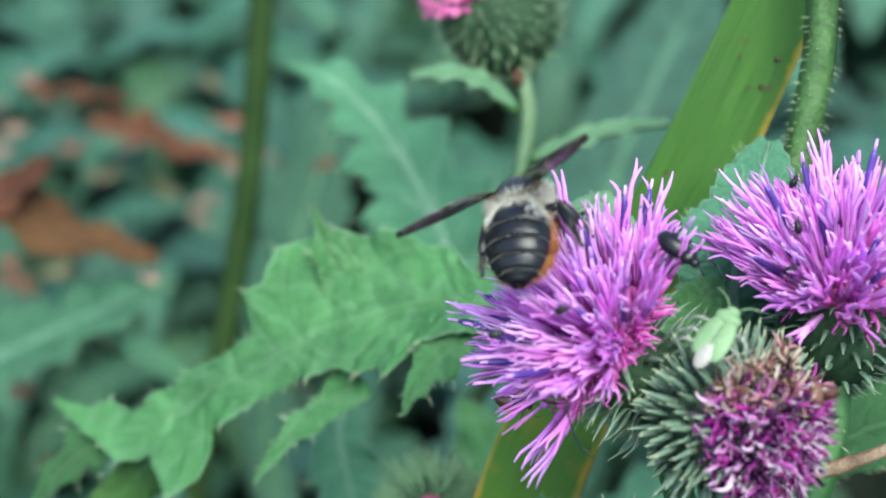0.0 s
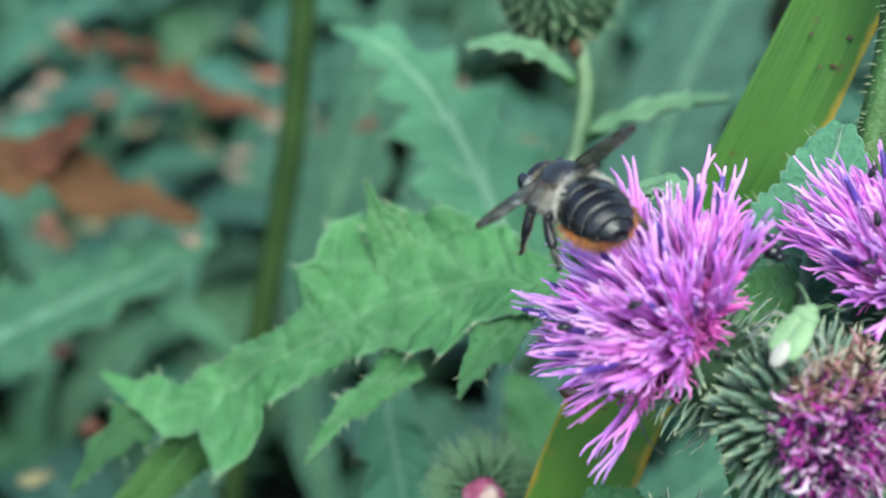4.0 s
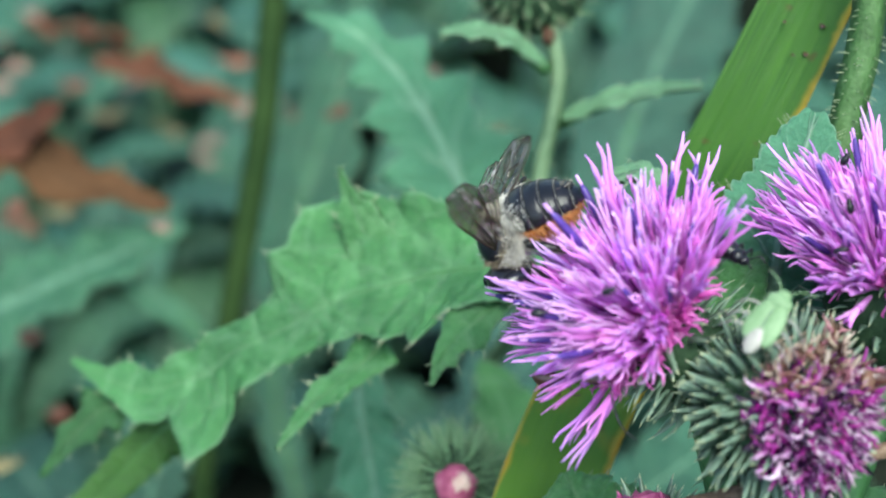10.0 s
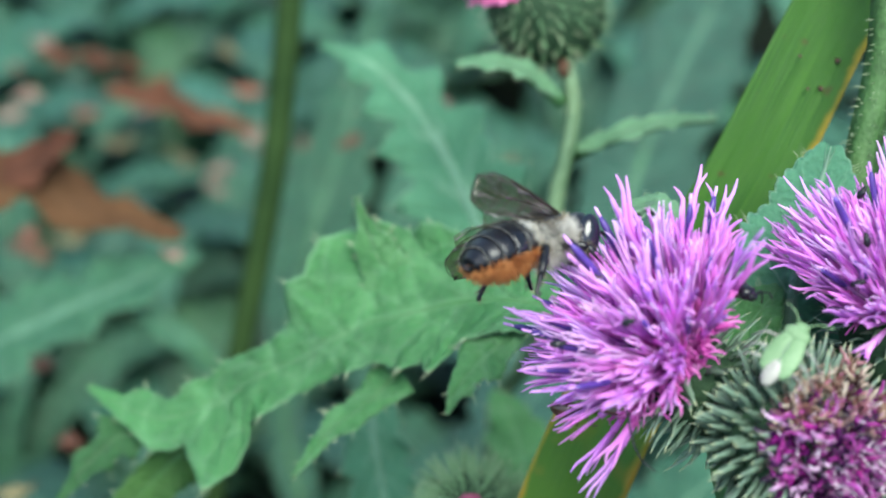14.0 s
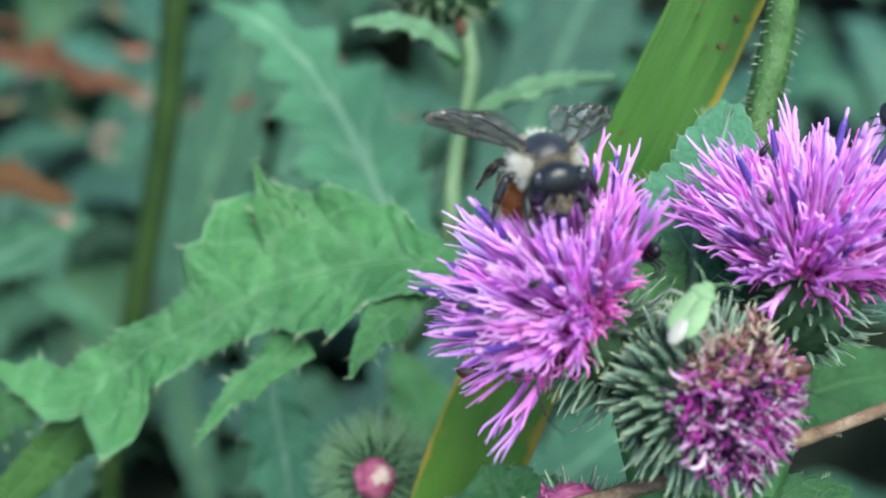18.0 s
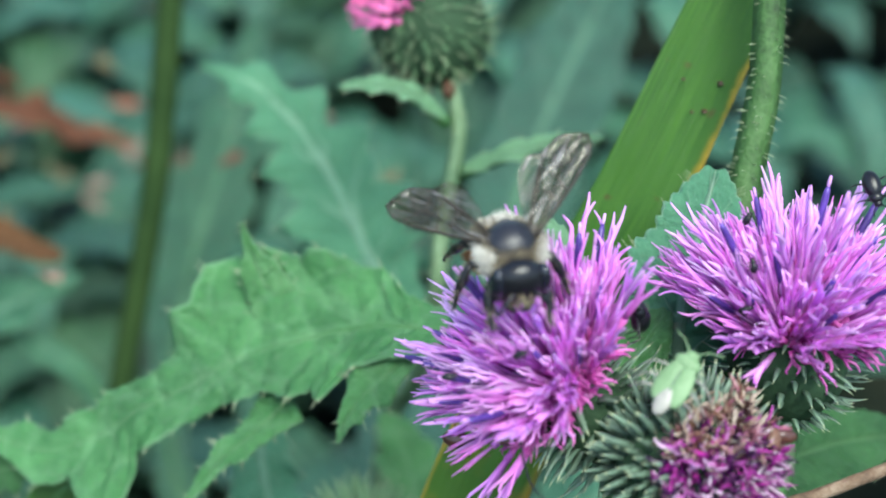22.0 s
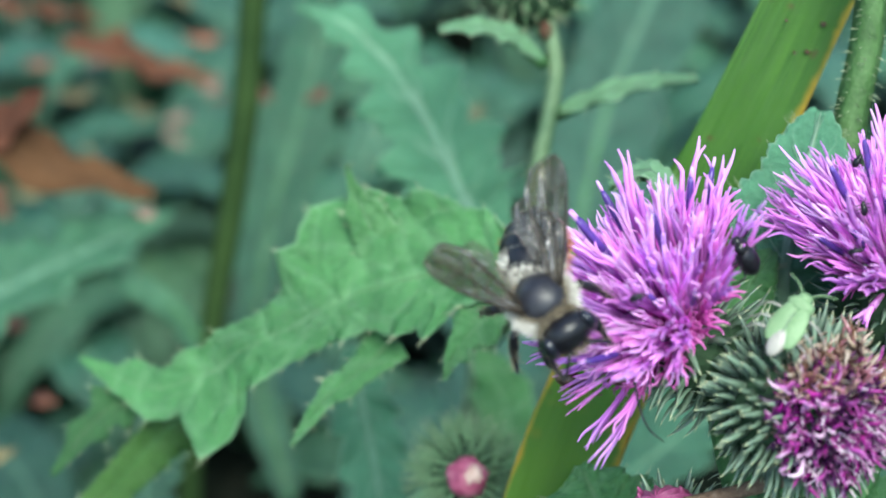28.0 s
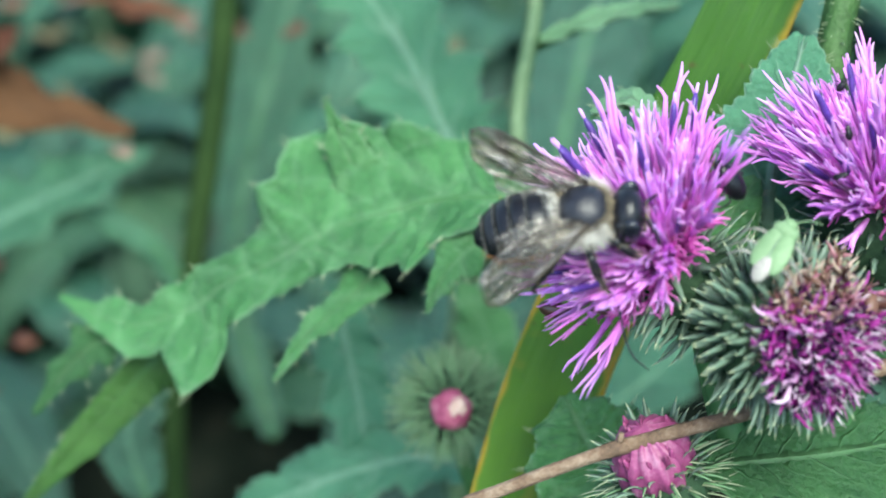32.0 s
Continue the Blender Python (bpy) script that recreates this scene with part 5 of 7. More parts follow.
dead_leaf([P(-88.60, 17.74, 146.74), P(-73.29, 16.73, 148.52), P(-60.47, 12.30, 149.73), P(-45.65, 8.39, 150.94)], way(0.2, 0.7, 0.7), [4.0, 9.0, 6.5, 1.5], "curled red-brown fallen leaf caught on the thistle leaves", 41, fold=[P(-77.37, 17.93, 149.73), P(-71.42, 19.26, 148.52), P(-66.31, 21.92, 146.74), P(-62.65, 25.47, 144.98)])
dead_leaf([P(-85.99, 46.99, 278.23), P(-76.20, 46.36, 284.84), P(-64.65, 42.86, 291.67), P(-50.41, 39.30, 291.67)], way(0.1, 0.7, 0.6), [5, 9, 6, 1.5], "small curled red-brown fallen leaf on the undergrowth", 42)
dead_leaf([P(-115.04, 62.71, 321.43), P(-104.36, 61.18, 321.43), P(-93.68, 60.42, 321.43), P(-84.53, 58.13, 321.43)], way(0.1, 0.9, 0.3), [3, 8, 6, 1.5], "dark curled brown fallen leaf on the soil", 43)


def scrap(q, size, seed):
    """A flat torn bit of dry leaf."""
    r = random.Random(seed)
    sc = thing("dry_scrap", q, "small dark brown scrap of litter, one a stand-in for a shaded gap" if seed % 4 == 1 else "small tan dry scrap of leaf litter", "leaf litter", "scraps of litter")
    bm = bmesh.new()
    turn = (frame_on(way(r.uniform(-.4, .4), 0.8, 0.6)) @ Matrix.Rotation(r.random() * 6.28, 3, "Z"))
    n, rings = 14, []
    for k in (0.15, 0.6, 1.0):
        ring = []
        for a in range(n):
            th = 2 * math.pi * a / n
            rad = size * k * (0.62 + 0.5 * noise.noise(Vector((math.cos(th) * 1.6, math.sin(th) * 1.6, seed * 1.7)))) * MM
            ring.append(bm.verts.new(q + turn @ Vector((math.cos(th) * rad * 1.4, math.sin(th) * rad * 0.75, 0.25 * rad * math.sin(th * 2 + seed)))))
        rings.append(ring)
    bm.faces.new(rings[0])
    for a, b in zip(rings, rings[1:]):
        for k in range(n):
            bm.faces.new((a[k], a[(k + 1) % n], b[(k + 1) % n], b[k]))
    ob = part("scrap", bm, (M_DEAD_PALE, M_JOINT, M_SCRAP_TAN, M_SCRAP_RED)[seed % 4], sc)
    so = ob.modifiers.new("thickness", "SOLIDIFY")
    so.thickness = 0.4 * MM


for n_, (q_, s_) in enumerate(((P(-47.37, 5.03, 152.78), 2.6), (P(-74.66, -14.14, 172.62), 3.2), (P(-65.71, -31.70, 125.00), 3.0), (P(-69.34, 33.85, 355.77), 5.0), (P(-60.76, 55.54, 337.96), 5.0), (P(-66.71, 68.35, 355.77), 5.0),
                               (P(-116.57, 50.50, 321.43), 4.5), (P(-80.53, 9.72, 187.50), 3.0), (P(-91.61, 52.37, 337.96), 5.0), (P(-53.62, 40.66, 306.03), 5.0), (P(-69.57, -28.38, 172.62), 3.0), (P(9.19, 24.14, 187.50), 3.0), (P(-2.85, 39.28, 222.22), 2.0))):
    scrap(q_, s_, n_ * 4 + (0, 3, 2)[n_ % 3])
# dark scrap added to fit the view, in place of a shaded gap
scrap(P(-19.73, 26.34, 172.62), 3.0, 1)
_r = random.Random(8)
for n_ in range(34):
    x_, y_ = _r.uniform(-150, -35), _r.uniform(0, 75)
    scrap(P(x_, y_, 290 + y_ * 1.5 + _r.uniform(-40, 40)), _r.uniform(2.0, 6.5), n_)


def undergrowth():
    """Low leafy plants over the soil, built once in three forms and set about."""
    r = random.Random(77)
    forms = []
    for k in range(3):
        p = thing("undergrowth_plant", Vector((0, 0, 0)), "low leafy undergrowth plant with toothed bluish-green leaves", "undergrowth plant", "undergrowth plants")
        for i in range(6 + k):
            a = i * 2.4 + r.random()
            d = Vector((math.cos(a), math.sin(a), 0))
            l, h = r.uniform(0.05, 0.085), r.uniform(0.03, 0.07)
            w = r.uniform(9, 15)
            leaf(p, [Vector((0, 0, 0.0)), d * l * 0.3 + Vector((0, 0, h * 0.8)), d * l * 0.7 + Vector((0, 0, h)), d * l + Vector((0, 0, h * 0.75))], Vector((0, 0, 1)) + d * 0.1,
                 [0.6, 0.8 * w, w, 0.7 * w, 0.5], [0.6, 0.8 * w, w, 0.7 * w, 0.5], M_LEAF_FAR if k == 1 or (k == 2 and i % 2) else M_LEAF_DARK, 4, 0.2, 14, 0.1, 0.12, 0.1, spines=False, seed=i + 10 * k, ns=36, nt=4, ribbed=False)
        forms.append(p)
    spots = []
    for i in range(18):
        for j in range(17):
            x, y = -0.56 + i * 0.066 + r.uniform(-0.02, 0.02), -0.12 + j * 0.066 + r.uniform(-0.02, 0.02)
            if y > 0.23 or abs(x) > 0.16:
                spots.append((x, y))
    spots += [(r.uniform(-0.42, 0.30), r.uniform(0.30, 0.80)) for k in range(110)]
    # plants thinned behind the flower heads and about; near-black soil mimics shaded gaps
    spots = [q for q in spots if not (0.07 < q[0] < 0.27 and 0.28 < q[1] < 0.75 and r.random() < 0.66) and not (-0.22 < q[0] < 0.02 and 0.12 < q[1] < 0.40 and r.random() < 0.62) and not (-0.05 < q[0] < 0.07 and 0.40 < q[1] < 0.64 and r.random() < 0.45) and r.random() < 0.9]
    spots += [(-0.10, 0.36), (-0.135, 0.405), (-0.065, 0.335), (-0.165, 0.37), (-0.12, 0.315)]
    for n, (x, y) in enumerate(spots):
        m = Matrix.Translation((x, y, 0.004)) @ Matrix.Rotation(r.random() * 6.28, 4, "Z")
        if n < 3:
            forms[n].matrix_basis = m
        else:
            copy_thing(forms[n % 3], m)
    # the rest of the thicket, out of reach
    verts, faces = [], []
    for k in range(5200):
        a, d = r.random() * 6.283, 0.3 + 3.2 * r.random() ** 0.7
        x, y = math.cos(a) * d, math.sin(a) * d + 0.2
        if abs(x) < 0.62 and -0.16 < y < 1.04:
            continue
        h, l, w, b = r.uniform(0.02, 0.12), r.uniform(0.04, 0.09), r.uniform(0.008, 0.018), r.random() * 6.283
        u, v = Vector((math.cos(b), math.sin(b), 0)), Vector((-math.sin(b), math.cos(b), 0))
        o, n0 = Vector((x, y, h * 0.4)), len(verts)
        for s_, wd, z in ((0, 0.15, -0.4), (0.35, 1.0, 0.4), (0.7, 0.75, 0.6), (1.0, 0.05, 0.35)):
            for e in (-1, 0, 1):
                verts.append(o + u * l * s_ + v * w * wd * e + Vector((0, 0, h * z + 0.25 * w * abs(e))))
        for q in range(3):
            for e in range(2):
                t_ = n0 + q * 3 + e
                faces.append((t_, t_ + 1, t_ + 4, t_ + 3))
    me = bpy.data.meshes.new("far_undergrowth")
    me.from_pydata(verts, [], faces)
    me.materials.append(M_LEAF_DARK)
    tagged(new("far_undergrowth", me), "low green undergrowth covering the soil all round", "undergrowth", kind="stuff")


undergrowth()


# ---- insects
def bee_body():
    """A leafcutter bee: x forward, y to its left, z up, from the middle of the thorax; millimetres inside."""
    bee = thing("bee", Vector((0, 0, 0)), "black bee with cream fur, white-banded abdomen and orange belly brush", "bee")
    r = random.Random(21)

    def bit(name, bm, mat, parent=bee, label=""):
        bm.transform(Matrix.Scale(MM, 4))
        return part(name, bm, mat, parent, label, origin=Vector((-1.5, 0, -0.1)) * MM if name == "abdomen" else None)

    def furry(bm, centre, radii, n, length, where, lie=(-0.3, 0, 0.0), thick=0.022):
        c, R = Vector(centre), Vector(radii)
        got = 0
        while got < n:
            d = Vector((r.gauss(0, 1), r.gauss(0, 1), r.gauss(0, 1))).normalized()
            if not where(d):
                continue
            got += 1
            p = c + Vector((d.x * R.x, d.y * R.y, d.z * R.z))
            o = (Vector((d.x / R.x, d.y / R.y, d.z / R.z)).normalized() + Vector(lie) + Vector((r.gauss(0, .4), r.gauss(0, .4), r.gauss(0, .4)))).normalized()
            l = length * r.uniform(0.35, 1.4)
            tube(bm, [p - o * 0.05, p + o * l * 0.55, p + o * l + Vector((0, 0, -0.06))], [thick, thick * 0.8, 0.008], 3, cap=False)

    bm = bmesh.new()
    ball(bm, Vector((0, 0, 0)), (2.1, 2.05, 1.95), None, 28, 18, rough=0.02)
    thorax = bit("thorax", bm, M_SATIN, bee, "shiny black thorax")
    fu = bmesh.new()
    furry(fu, (0, 0, 0), (2.05, 2.0, 1.9), 5200, 0.85, lambda d: d.z < 0.30 and d.x < 0.75 or d.x < -0.80, (-0.2, 0, 0.1), 0.02)
    bit("fur", fu, M_FUR, thorax, "cream fur round the thorax")
    fu = bmesh.new()
    furry(fu, (0, 0, 0), (2.05, 2.0, 1.9), 1100, 0.5, lambda d: 0.25 < d.z < 0.50 or d.x > 0.80, (0.15, 0, 0.25), 0.02)
    bit("fur", fu, M_FUR_BROWN, thorax, "buff fur fringing the thorax's bare back")
    bm = bmesh.new()
    ball(bm, Vector((-1.5, 0, 0.6)), (0.6, 0.9, 0.7), None, 18, 12)
    bit("scutellum", bm, M_BLACK, thorax)
    # head: broad, short and bent down, its eyes along the sides
    bm = bmesh.new()
    tilt = Euler((0, 0.35, 0)).to_matrix()
    ball(bm, Vector((2.85, 0, -0.95)), (1.38, 2.05, 2.1), tilt, 30, 20)
    head = bit("head", bm, M_BLACK, bee, "broad black head")
    for s in (-1, 1):
        bm = bmesh.new()
        ball(bm, Vector((3.0, s * 1.52, -0.9)), (0.95, 0.68, 1.75), Euler((0, 0.35, s * 0.28)).to_matrix(), 20, 14)
        bit("eye", bm, M_EYE, head, "glossy dark compound eye")
        bm = bmesh.new()
        tube(bm, curve_through([Vector((3.95, s * 0.42, -1.15)), Vector((4.5, s * 0.85, -0.75)), Vector((4.9, s * 1.5, -1.3)), Vector((5.1, s * 2.1, -2.0))], 14), [0.12, 0.13, 0.15, 0.13], 7)
        bit("antenna", bm, M_BLACK, head, "bent black antenna")
        bm = bmesh.new()
        tube(bm, curve_through([Vector((2.85, s * 0.9, -2.6)), Vector((3.2, s * 0.6, -3.1)), Vector((3.2, s * 0.1, -3.35))], 8), [0.32, 0.25, 0.08], 7)
        bit("mandible", bm, M_BLACK, head)
    for y in (-0.35, 0, 0.35):
        bm = bmesh.new()
        ball(bm, Vector((3.3 + 0.08 * (y == 0), y, 0.88)), (0.13, 0.13, 0.11), None, 10, 8)
        bit("ocellus", bm, M_EYE, head)
    fu = bmesh.new()
    furry(fu, (2.85, 0, -1.0), (1.45, 1.9, 1.8), 170, 0.32, lambda d: d.x > 0.3 and abs(d.y) < 0.55 and d.z < 0.05, (0.1, 0, -0.2))
    furry(fu, (2.65, 0, -0.8), (1.2, 1.95, 2.0), 620, 0.55, lambda d: d.x < -0.45, (0.3, 0, 0.2))
    bit("fur", fu, M_FUR_BROWN, head, "buff fur on the face and nape")
    # abdomen in overlapping rings
    abd = None
    prof = [(-1.7, 1.25, 1.1), (-2.6, 2.15, 1.75), (-3.9, 2.5, 2.0), (-5.2, 2.45, 1.95), (-6.4, 2.15, 1.65), (-7.4, 1.55, 1.15), (-8.15, 0.55, 0.45)]
    for k in range(6):
        (x0, w0, h0), (x1, w1, h1) = prof[k], prof[k + 1]
        bm = bmesh.new()
        rings = []
        for i in range(5):
            f = i / 4
            x, w, h = x0 + (x1 - x0) * f, w0 + (w1 - w0) * f, h0 + (h1 - h0) * f
            bul = 1 + 0.035 * math.sin(f * math.pi) + 0.03 * f
            zc = -0.12 * (x / 4) ** 2 - 0.1
            rings.append([bm.verts.new((x - (0.12 if i == 4 else 0), math.cos(a) * w * bul, math.sin(a) * h * bul * (1.0 if math.sin(a) > 0 else 0.72) + zc)) for a in (2 * math.pi * j / 28 for j in range(28))])
        last = [bm.verts.new(v.co * 1.0 + Vector((0.14, -v.co.y * 0.06, -v.co.z * 0.06))) for v in rings[-1]]
        rings.append(last)
        for a, b in zip(rings, rings[1:]):
            for j in range(28):
                bm.faces.new((a[j], b[j], b[(j + 1) % 28], a[(j + 1) % 28]))
        bm.faces.new(rings[0])
        bm.faces.new(rings[-1][::-1])
        if abd is None:
            abd = bit("abdomen", bm, M_ABDO, bee, "glossy black abdomen with thin white bands")
        else:
            bit("tergite", bm, M_ABDO, abd)
        if k < 5:
            fu = bmesh.new()
            for j in range(64):
                a = radians(-25 + 230 * (j + r.random()) / 64)
                p = Vector((x1 - 0.02, math.cos(a) * w1 * 1.035, math.sin(a) * h1 * 1.035 * (1.0 if a > 0 and a < math.pi else 0.72) - 0.12 * (x1 / 4) ** 2 - 0.1))
                tube(fu, [p, p + Vector((-0.2, math.cos(a) * 0.03, math.sin(a) * 0.03 + 0.01)) * r.uniform(0.6, 1.1)], [0.02, 0.006], 3, cap=False)
            bit("band", fu, M_BAND, abd, "thin white hair band")
    fu = bmesh.new()
    furry(fu, (-2.1, 0, 0.1), (0.7, 1.75, 1.45), 700, 0.36, lambda d: d.z > -0.2, (-0.9, 0, 0.0))
    furry(fu, (-3.2, 0, -0.1), (1.35, 2.32, 1.85), 900, 0.42, lambda d: d.z > -0.1 and (abs(d.y) > 0.55 or d.x < -0.72), (-0.7, 0, 0.0))
    bit("fur", fu, M_FUR, abd, "cream fur at the waist")
    fu = bmesh.new()
    furry(fu, (-4.7, 0, -0.35), (2.6, 2.25, 1.5), 2600, 0.85, lambda d: d.z < -0.12, (-0.5, 0, -0.25), 0.045)
    bit("belly_brush", fu, M_SCOPA, abd, "orange pollen brush under the belly")
    # legs
    for s in (-1, 1):
        for hip, knee, shin, foot in (((1.2, 0.9, -1.4), (2.3, 2.1, -1.6), (3.2, 2.2, -3.1), (3.9, 2.1, -4.0)),
                                      ((0.0, 1.1, -1.5), (0.2, 3.0, -1.0), (0.5, 3.9, -2.9), (0.9, 4.3, -4.2)),
                                      ((-1.2, 1.0, -1.4), (-2.2, 2.9, -0.9), (-3.6, 3.5, -2.6), (-4.6, 3.8, -3.9))):
            bm = bmesh.new()
            q = [Vector((x, s * y, z)) for x, y, z in (hip, knee, shin, foot)]
            tube(bm, curve_through([q[0], q[0].lerp(q[1], 0.5) + Vector((0, 0, 0.15)), q[1]], 6), [0.3, 0.42, 0.3], 8)
            tube(bm, curve_through([q[1], q[1].lerp(q[2], 0.6), q[2]], 6), [0.28, 0.42, 0.3], 8)
            tube(bm, curve_through([q[2], q[2].lerp(q[3], 0.5), q[3], q[3] + Vector((0.3, s * 0.2, -0.1))], 8), [0.24, 0.2, 0.16, 0.1], 7)
            lg = bit("leg", bm, M_BLACK, bee, "black hairy leg")
            fu = bmesh.new()
            for a, b in ((q[0], q[1]), (q[1], q[2]), (q[2], q[3])):
                for j in range(36):
                    p = a.lerp(b, r.random())
                    o = Vector((r.gauss(0, 1), r.gauss(0, 1), r.gauss(0, 1))).normalized()
                    tube(fu, [p + o * 0.28, p + o * 0.28 + (o + (b - a).normalized() * 0.7) * 0.35], [0.03, 0.008], 3, cap=False)
            bit("fur", fu, M_FUR_BROWN, lg)
    return bee, abd


def bee_wing(bee, s):
    """Fore and hind wing on one hinge: the span along +y of the wing, the leading edge towards +x."""
    w = new("wing")
    lobes = {"fore": ([(0.0, 0.35), (1.5, 0.55), (4.0, 0.75), (6.5, 0.9), (8.3, 0.8), (9.3, 0.1)], [(0.0, -0.3), (1.5, -0.9), (4.0, -1.7), (6.5, -2.3), (8.3, -1.9), (9.3, 0.1)]),
             "hind": ([(0.4, -0.3), (2.0, -0.85), (4.0, -1.55), (5.6, -2.0), (6.4, -2.3)], [(0.4, -0.6), (2.0, -2.0), (4.0, -3.2), (5.6, -3.3), (6.4, -2.3)])}
    made = {}
    for key in ("fore", "hind"):
        bm = bmesh.new()
        fr, bk = lobes[key]
        rows = []
        for i in range(25):
            y = fr[0][0] + (fr[-1][0] - fr[0][0]) * (1 - (1 - i / 24) ** 1.5 if i > 12 else 1 - (1 - i / 24) ** 1.5)
            a = float(np.interp(y, [q[0] for q in fr], [q[1] for q in fr]))
            b = float(np.interp(y, [q[0] for q in bk], [q[1] for q in bk]))
            rows.append([bm.verts.new(Vector((a + (b - a) * k / 16, y, 0.10 * math.sin(k * 1.1 + y * 0.5) * (0.4 + y / 9) + 0.11 * math.sin(k * 2.4) * min(1.0, y / 3) + (0.0 if key == "fore" else -0.08))) * MM) for k in range(17)])
        for i in range(24):
            for k in range(16):
                bm.faces.new((rows[i][k], rows[i + 1][k], rows[i + 1][k + 1], rows[i][k + 1]))
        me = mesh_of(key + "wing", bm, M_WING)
        made[key] = me
    # veins
    vb = bmesh.new()
    lines = [([(0.9, 6.3), (0.95, 7.2), (0.75, 8.4), (0.1, 9.25), (-0.9, 9.0), (-1.85, 8.2), (-2.25, 6.6)], 0.05), ([(-0.25, 0.1), (-0.95, 1.6), (-1.65, 4.0), (-2.25, 6.4)], 0.05), ([(0.3, 0), (0.6, 2.5), (0.82, 5.0), (0.9, 6.3)], 0.13), ([(0.1, 0), (0.1, 2.0), (-0.15, 3.8), (-0.3, 5.0)], 0.09), ([(-0.2, 0.2), (-0.9, 2.2), (-1.5, 4.0), (-1.9, 5.4)], 0.07),
             ([(0.15, 3.4), (-0.5, 3.6), (-1.35, 3.5)], 0.06), ([(0.75, 4.4), (0.1, 4.6), (-0.3, 5.0), (-0.5, 6.0), (0.1, 6.9), (0.85, 7.2)], 0.06), ([(-0.3, 5.0), (-1.2, 5.2), (-1.8, 5.2)], 0.055),
             ([(0.1, 5.6), (-0.45, 5.8)], 0.05), ([(-0.5, 6.0), (-1.5, 6.3), (-1.8, 6.2)], 0.05), ([(-0.35, 6.6), (-0.9, 7.6)], 0.05)]
    # fine fold lines fanning over the outer half
    for k in range(9):
        x0 = 0.55 - 0.26 * k
        lines.append(([(x0 * 0.8 - 0.1, 5.6 + 0.15 * (k % 3)), (x0, 7.0), (x0 * 0.95 - 0.05, 8.6 - 0.08 * abs(k - 3) ** 1.3)], 0.032))
    for pts, w_ in lines:
        tube(vb, [v * MM for v in curve_through([Vector((x, y, 0.02)) for x, y in pts], 10)], [w_ * 0.95 * MM, w_ * 0.85 * MM], 5)
    fore = new("forewing", made["fore"])
    fore.parent = bee
    tagged(fore, "smoky translucent wing with dark veins")
    so = fore.modifiers.new("thickness", "SOLIDIFY")
    so.thickness = 0.03 * MM
    bpy.data.objects.remove(w)
    for nm, me in (("hindwing", made["hind"]), ("vein_net", mesh_of("vein_net", vb, M_VEIN))):
        o = new(nm, me)
        o.parent = fore
        tagged(o, "dark wing veins" if nm == "vein_net" else "smaller smoky hind wing")
    if s < 0:
        for me in {fore.data, *(c.data for c in fore.children)}:
            me.transform(Matrix.Diagonal((1, -1, 1, 1)))
            me.flip_normals()
    return fore


BEE, ABDOMEN = bee_body()
WINGS = {1: bee_wing(BEE, 1), -1: bee_wing(BEE, -1)}


def green_bug():
    """A pale green plant bug on the withered head."""
    c = P(23.13, -4.47, -7.08)
    f = way(0.55, 0.80, -0.1)
    bug = thing("plant_bug", c, "pale green plant bug resting on the spiny bracts", "bug")
    up = way(-0.30, 0.30, 0.9)
    y = up.cross(f).normalized()
    up = f.cross(y).normalized()
    T = lambda a, b, d: c + (f * a + y * b * 1.15 + up * d) * 0.86 * MM
    turn = Matrix((f, y, up)).transposed() @ Matrix.Diagonal((0.86, 1.06, 0.8))
    bm = bmesh.new()
    ball(bm, T(0, 0, -0.1), (2.5 * MM, 1.1 * MM, 0.6 * MM), turn, 20, 12)
    body = part("body", bm, M_BUG, bug)
    for s in (-1, 1):
        bm = bmesh.new()
        ball(bm, T(0.1, s * 0.56, 0.22), (2.1 * MM, 0.72 * MM, 0.34 * MM), turn @ Euler((0, 0, -s * 0.10)).to_matrix(), 22, 12)
        part("wing_case", bm, M_BUG, body, "green wing case")
        bm = bmesh.new()
        tube(bm, curve_through([T(2.9, s * 0.3, 0.2), T(3.6, s * 1.0, 0.3), T(4.0, s * 2.0, 0.0)], 10), [0.07 * MM, 0.05 * MM], 5)
        part("antenna", bm, M_BUG, bug, "thin green antenna")
        for a in (1.2, 0.0, -1.0):
            bm = bmesh.new()
            tube(bm, curve_through([T(a, s * 0.8, -0.2), T(a - 0.3, s * 2.0, 0.3), T(a - 1.0, s * 3.0, -0.9)], 8), [0.11 * MM, 0.08 * MM, 0.05 * MM], 5)
            part("leg", bm, M_BUG_PALE, bug, "thin pale leg")
    bm = bmesh.new()
    tube(bm, [T(1.2, 0, 0.5), T(0.2, 0.03, 0.52), T(-1.2, 0, 0.42)], [0.05 * MM, 0.06 * MM, 0.05 * MM], 5)
    part("seam", bm, M_BRACT, body, "thin seam between the wing cases")
    bm = bmesh.new()
    ball(bm, T(-1.62, 0, 0.18), (1.5 * MM, 0.64 * MM, 0.38 * MM), turn, 18, 10)
    part("membrane", bm, M_BUG_PALE, body, "whitish wing membrane at the tail")
    bm = bmesh.new()
    ball(bm, T(2.0, 0, 0.1), (0.75 * MM, 1.0 * MM, 0.5 * MM), turn, 16, 10)
    part("shield", bm, M_BUG, body, "green shield behind the head")
    bm = bmesh.new()
    ball(bm, T(2.75, 0, 0.0), (0.45 * MM, 0.55 * MM, 0.36 * MM), turn, 14, 8)
    part("head", bm, M_BUG, bug)


green_bug()


